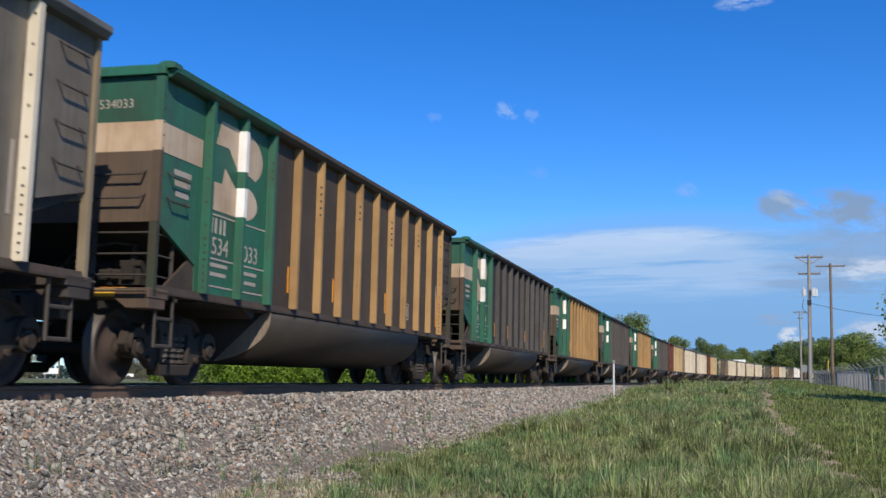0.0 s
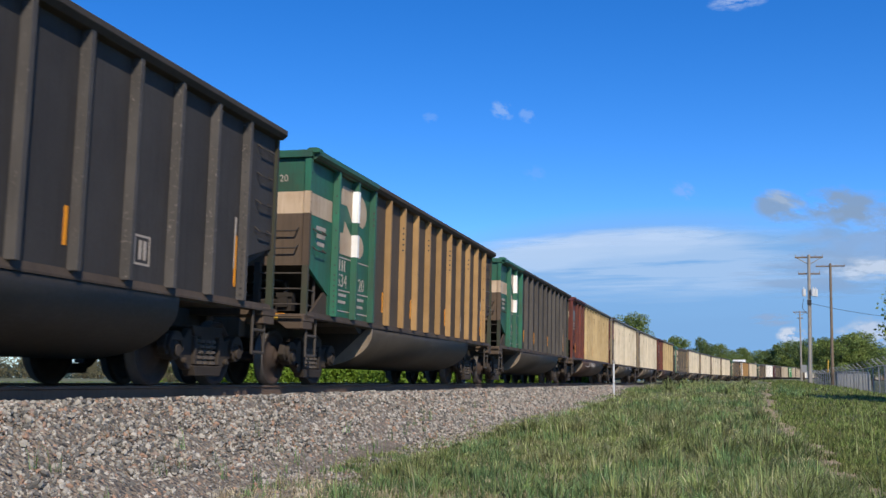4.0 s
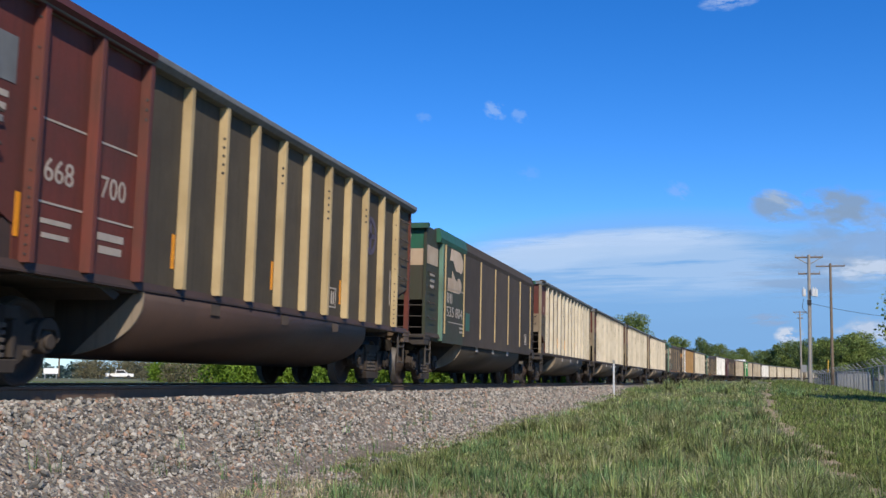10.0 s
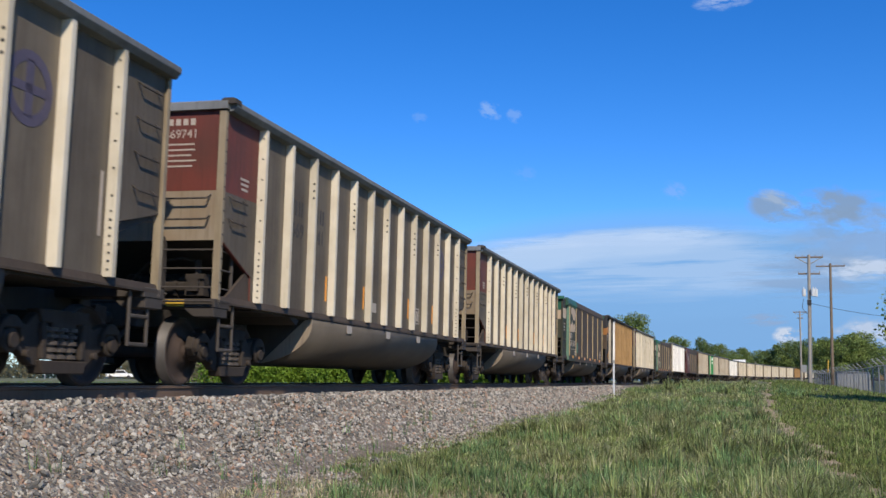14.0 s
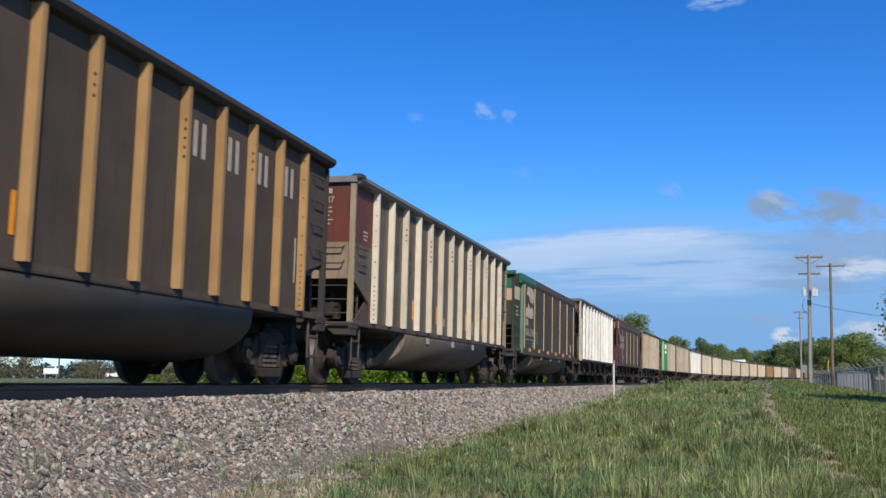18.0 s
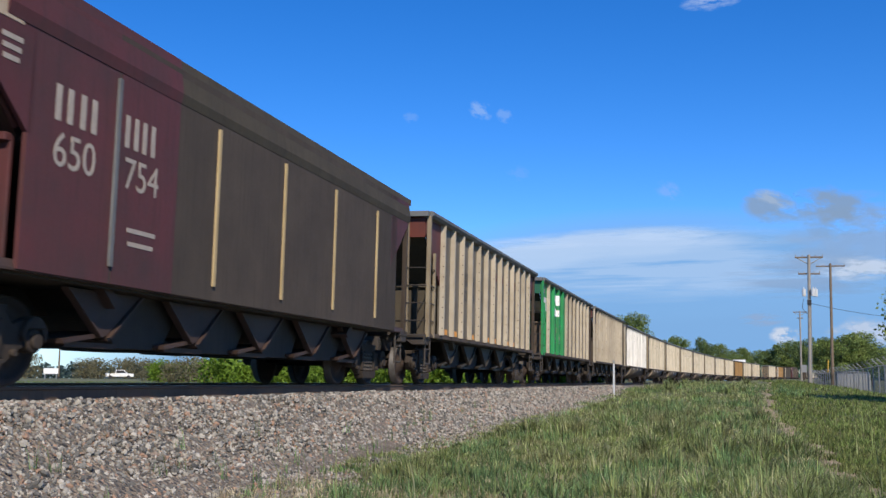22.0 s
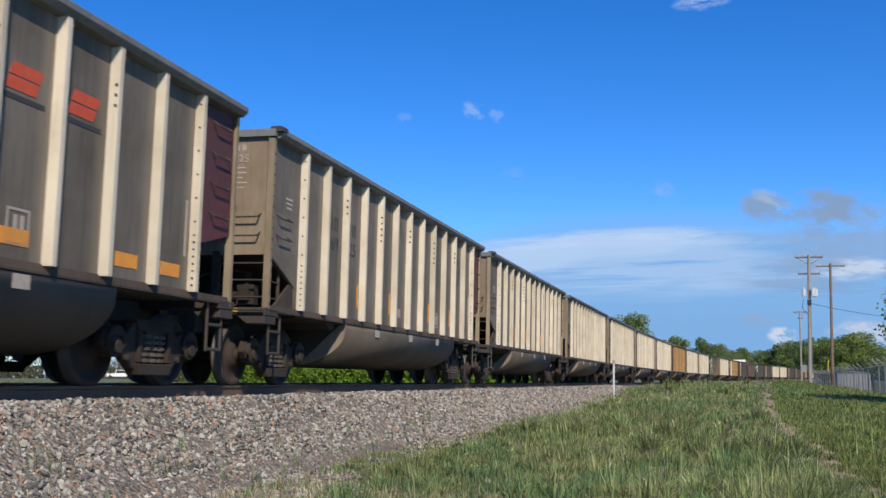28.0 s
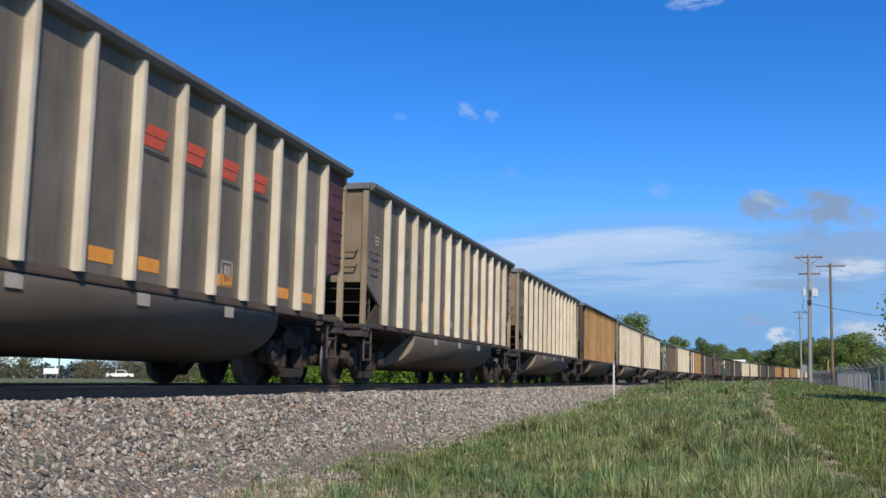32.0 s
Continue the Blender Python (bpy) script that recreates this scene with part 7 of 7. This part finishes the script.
    zz = np.interp(lat, (1.95, 2.6, 3.25, 3.6), (-0.17, -0.55, -0.93, -0.97))
    c = line_many(s, lat, zz)
    px = np.concatenate([c[k] + rng.normal(size=(7, 3)) * np.array([0.03, 0.03, 0.0]) for k in range(len(c))])
    blades("weeds", "thin green weeds in the crushed stone", px, 0.08 + 0.24 * rng.random(len(px)) ** 2, np.full(len(px), 0.004), rng, M["grass_tuft"], 0.5)


M["grass_tuft"] = leaf_material("blue_green_blade", (0.12, 0.20, 0.07), (0.21, 0.30, 0.14), None, (0.15, 0.24, 0.08))
M["grass_dry"] = leaf_material("straw_blade", (0.38, 0.32, 0.20), (0.52, 0.45, 0.31), None, (0.33, 0.26, 0.16))
build_grass()


def build_path():
    ys = np.concatenate([np.arange(7.5, 24, 0.35), np.arange(24, 92, 1.2)])
    rng = np.random.default_rng(5)
    v, f = [], []
    for i, y in enumerate(ys):
        w = 0.05 + 0.16 * abs(math.sin(y * 0.63)) + 0.08 * rng.random() + 0.22 * math.exp(-((y - 18.5) / 1.6) ** 2)
        x = float(path_x(y))
        for k in (-1, -0.4, 0.4, 1):
            xx = x + k * w * (0.85 + 0.3 * rng.random())
            v.append((xx, y, float(ground_z(np.array(xx), np.array(y))) + (0.018 if abs(k) < 1 else -0.012)))
        if i:
            a, b = (i - 1) * 4, i * 4
            f += [(a + k, a + k + 1, b + k + 1, b + k) for k in range(3)]
    tagged(new("footpath", arrays_mesh("footpath", v, f, M["dirt"])), "narrow trodden dirt path through the grass", "path", kind="structure")


build_path()


def build_foot():
    rng = np.random.default_rng(8)
    ss = np.arange(1.0, 15.5, 0.3)
    v, f = [], []
    for i, s in enumerate(ss):
        th = float(np.interp(s, LINE_S, LINE_T))
        w = 0.40 + 1.10 * float(1 - smooth(8, 13, s)) + 0.22 * math.sin(s * 1.7) + 0.15 * rng.random()
        for k, lat in enumerate((3.02, 3.3, 3.3 + 0.35 * w, 3.3 + 0.7 * w, 3.3 + w)):
            x, y, _, _ = on_line(s, lat)
            z = max(float(ground_z(np.array(x), np.array(y))) + (0.014 if k < 4 else -0.03), -0.93 + (3.25 - lat) * 0.58 if lat < 3.25 else -9)
            v.append((x, y, z))
        if i:
            a, b = (i - 1) * 5, i * 5
            f += [(a + k, a + k + 1, b + k + 1, b + k) for k in range(4)]
    me = arrays_mesh("bare_earth", v, f, M["bed"])
    for p in me.polygons:
        p.use_smooth = True
    tagged(new("bare_earth", me), "grey-brown grit and earth between stone bank and grass", "earth", kind="structure")


build_foot()


def stone_shapes(rng, count):
    t = (1 + 5 ** 0.5) / 2
    base = np.array([(-1, t, 0), (1, t, 0), (-1, -t, 0), (1, -t, 0), (0, -1, t), (0, 1, t), (0, -1, -t), (0, 1, -t), (t, 0, -1), (t, 0, 1), (-t, 0, -1), (-t, 0, 1)]) / (1 + t * t) ** 0.5
    tri = np.array([(0, 11, 5), (0, 5, 1), (0, 1, 7), (0, 7, 10), (0, 10, 11), (1, 5, 9), (5, 11, 4), (11, 10, 2), (10, 7, 6), (7, 1, 8), (3, 9, 4), (3, 4, 2), (3, 2, 6), (3, 6, 8), (3, 8, 9),
                    (4, 9, 5), (2, 4, 11), (6, 2, 10), (8, 6, 7), (9, 8, 1)])
    v = base[None] * (1 + 0.28 * rng.normal(size=(count, 12, 1)).clip(-1, 1))
    v = v * (0.42 + 0.95 * rng.random((count, 1, 3)))
    q = rng.normal(size=(count, 4))
    q /= np.linalg.norm(q, axis=1)[:, None]
    w, x, y, z = q.T
    rot = np.stack([1 - 2 * (y * y + z * z), 2 * (x * y - z * w), 2 * (x * z + y * w), 2 * (x * y + z * w), 1 - 2 * (x * x + z * z), 2 * (y * z - x * w),
                    2 * (x * z - y * w), 2 * (y * z + x * w), 1 - 2 * (x * x + y * y)], 1).reshape(-1, 3, 3)
    return np.einsum("nij,nkj->nki", rot, v), tri


def build_stones():
    rng = np.random.default_rng(23)
    n = 84000
    s = 2.2 + 62 * rng.random(n) ** 2.1
    lat = 1.28 + 2.10 * rng.random(n) + 1.4 * (rng.random(n) < 0.26) * rng.random(n) ** 1.3
    z = np.interp(lat, (1.3, 1.95, 2.6, 3.25, 3.5), (-0.15, -0.17, -0.55, -0.93, -0.97)) + CANT * (SIDE - lat)
    size = (0.009 + 0.015 * rng.random(n) ** 1.7) * (1 + 0.022 * s)
    c = line_many(s, lat, z + 0.3 * size + 0.02 * lumps(s, lat * 3, 2.0))
    v, tri = stone_shapes(rng, n)
    v = v * size[:, None, None] + c[:, None, :]
    f = (np.arange(n)[:, None, None] * 12 + tri[None]).reshape(-1, 3)
    tagged(new("ballast_stones", arrays_mesh("ballast_stones", v.reshape(-1, 3).tolist(), f.tolist(), M["stone"])), "loose grey and pink crushed stones on the bank", "stones", kind="stuff")
    # grit and small stones strewn over the earth at the bank's foot
    n = 20000
    s = 2.0 + 46 * rng.random(n) ** 1.8
    lat = 3.0 + 0.9 * rng.random(n) + 1.0 * rng.random(n) ** 2 * (1 - smooth(8, 14, s))
    x = line_many(s, lat, np.zeros(n))
    size = (0.006 + 0.010 * rng.random(n) ** 2) * (1 + 0.03 * s)
    z = np.maximum(ground_z(x[:, 0], x[:, 1]) + 0.016, np.where(lat < 3.25, -0.93 + (3.25 - lat) * 0.58, -9))
    c = np.stack([x[:, 0], x[:, 1], z + 0.25 * size], -1)
    v, tri = stone_shapes(rng, n)
    v = v * size[:, None, None] + c[:, None, :]
    f = (np.arange(n)[:, None, None] * 12 + tri[None]).reshape(-1, 3)
    tagged(new("grit", arrays_mesh("grit", v.reshape(-1, 3).tolist(), f.tolist(), M["stone"])), "small stones strewn over bare earth", "stones", kind="stuff")
    # larger single stones along the foot of the bank, nearest the path of view
    bed = bpy.data.objects["ballast_bed"]
    shapes, tri = stone_shapes(rng, 12)
    meshes = [arrays_mesh("stone", sh.tolist(), tri.tolist(), M["stone"]) for sh in shapes]
    for i in range(290):
        s = 2.6 + 9.5 * rng.random()
        lat = 1.6 + 1.75 * rng.random()
        z = float(np.interp(lat, (1.3, 1.95, 2.6, 3.25, 3.5), (-0.15, -0.17, -0.55, -0.93, -0.97))) + 0.035
        x, y, zz, th = on_line(s, lat, z)
        ob = new("stone", meshes[i % 12])
        ob.parent = bed
        k = 0.020 + 0.018 * rng.random()
        ob.matrix_basis = Matrix.LocRotScale((x, y, zz), Euler((rng.random() * 6, rng.random() * 6, rng.random() * 6)), (k, k, k))


build_stones()


# ---------------------------------------------------------------- what moves
def motions():
    times = [float(t) for t in range(0, 33)]
    for car, start in TRAIN:
        walk(car, [(t, car_pose(start - SPEED * t)) for t in times])
    for ob, a, b in CLOUDS:
        walk(ob, [(0.0, a), (32.0, b)])
    # all wheelsets roll alike: each of the two axle places on a truck has one roll
    sets = [[o for o in bpy.data.objects if o.name.startswith("wheelset") and o.get("axle") == i] for i in (0, 1)]
    step = SPEED / FPS / 0.4572
    for axle, dy in zip(sets, (-0.889, 0.889)):
        lead = axle[0]
        walk(lead, [(i / FPS, pose(0, dy, 0.457, math.degrees(step * i) % 360)) for i in range(0, 32 * FPS + 1)])
        for o in axle[1:]:
            o.rotation_mode = "QUATERNION"
            o.animation_data_create()
            o.animation_data.action = lead.animation_data.action
            o.animation_data.action_slot = lead.animation_data.action_slot


motions()
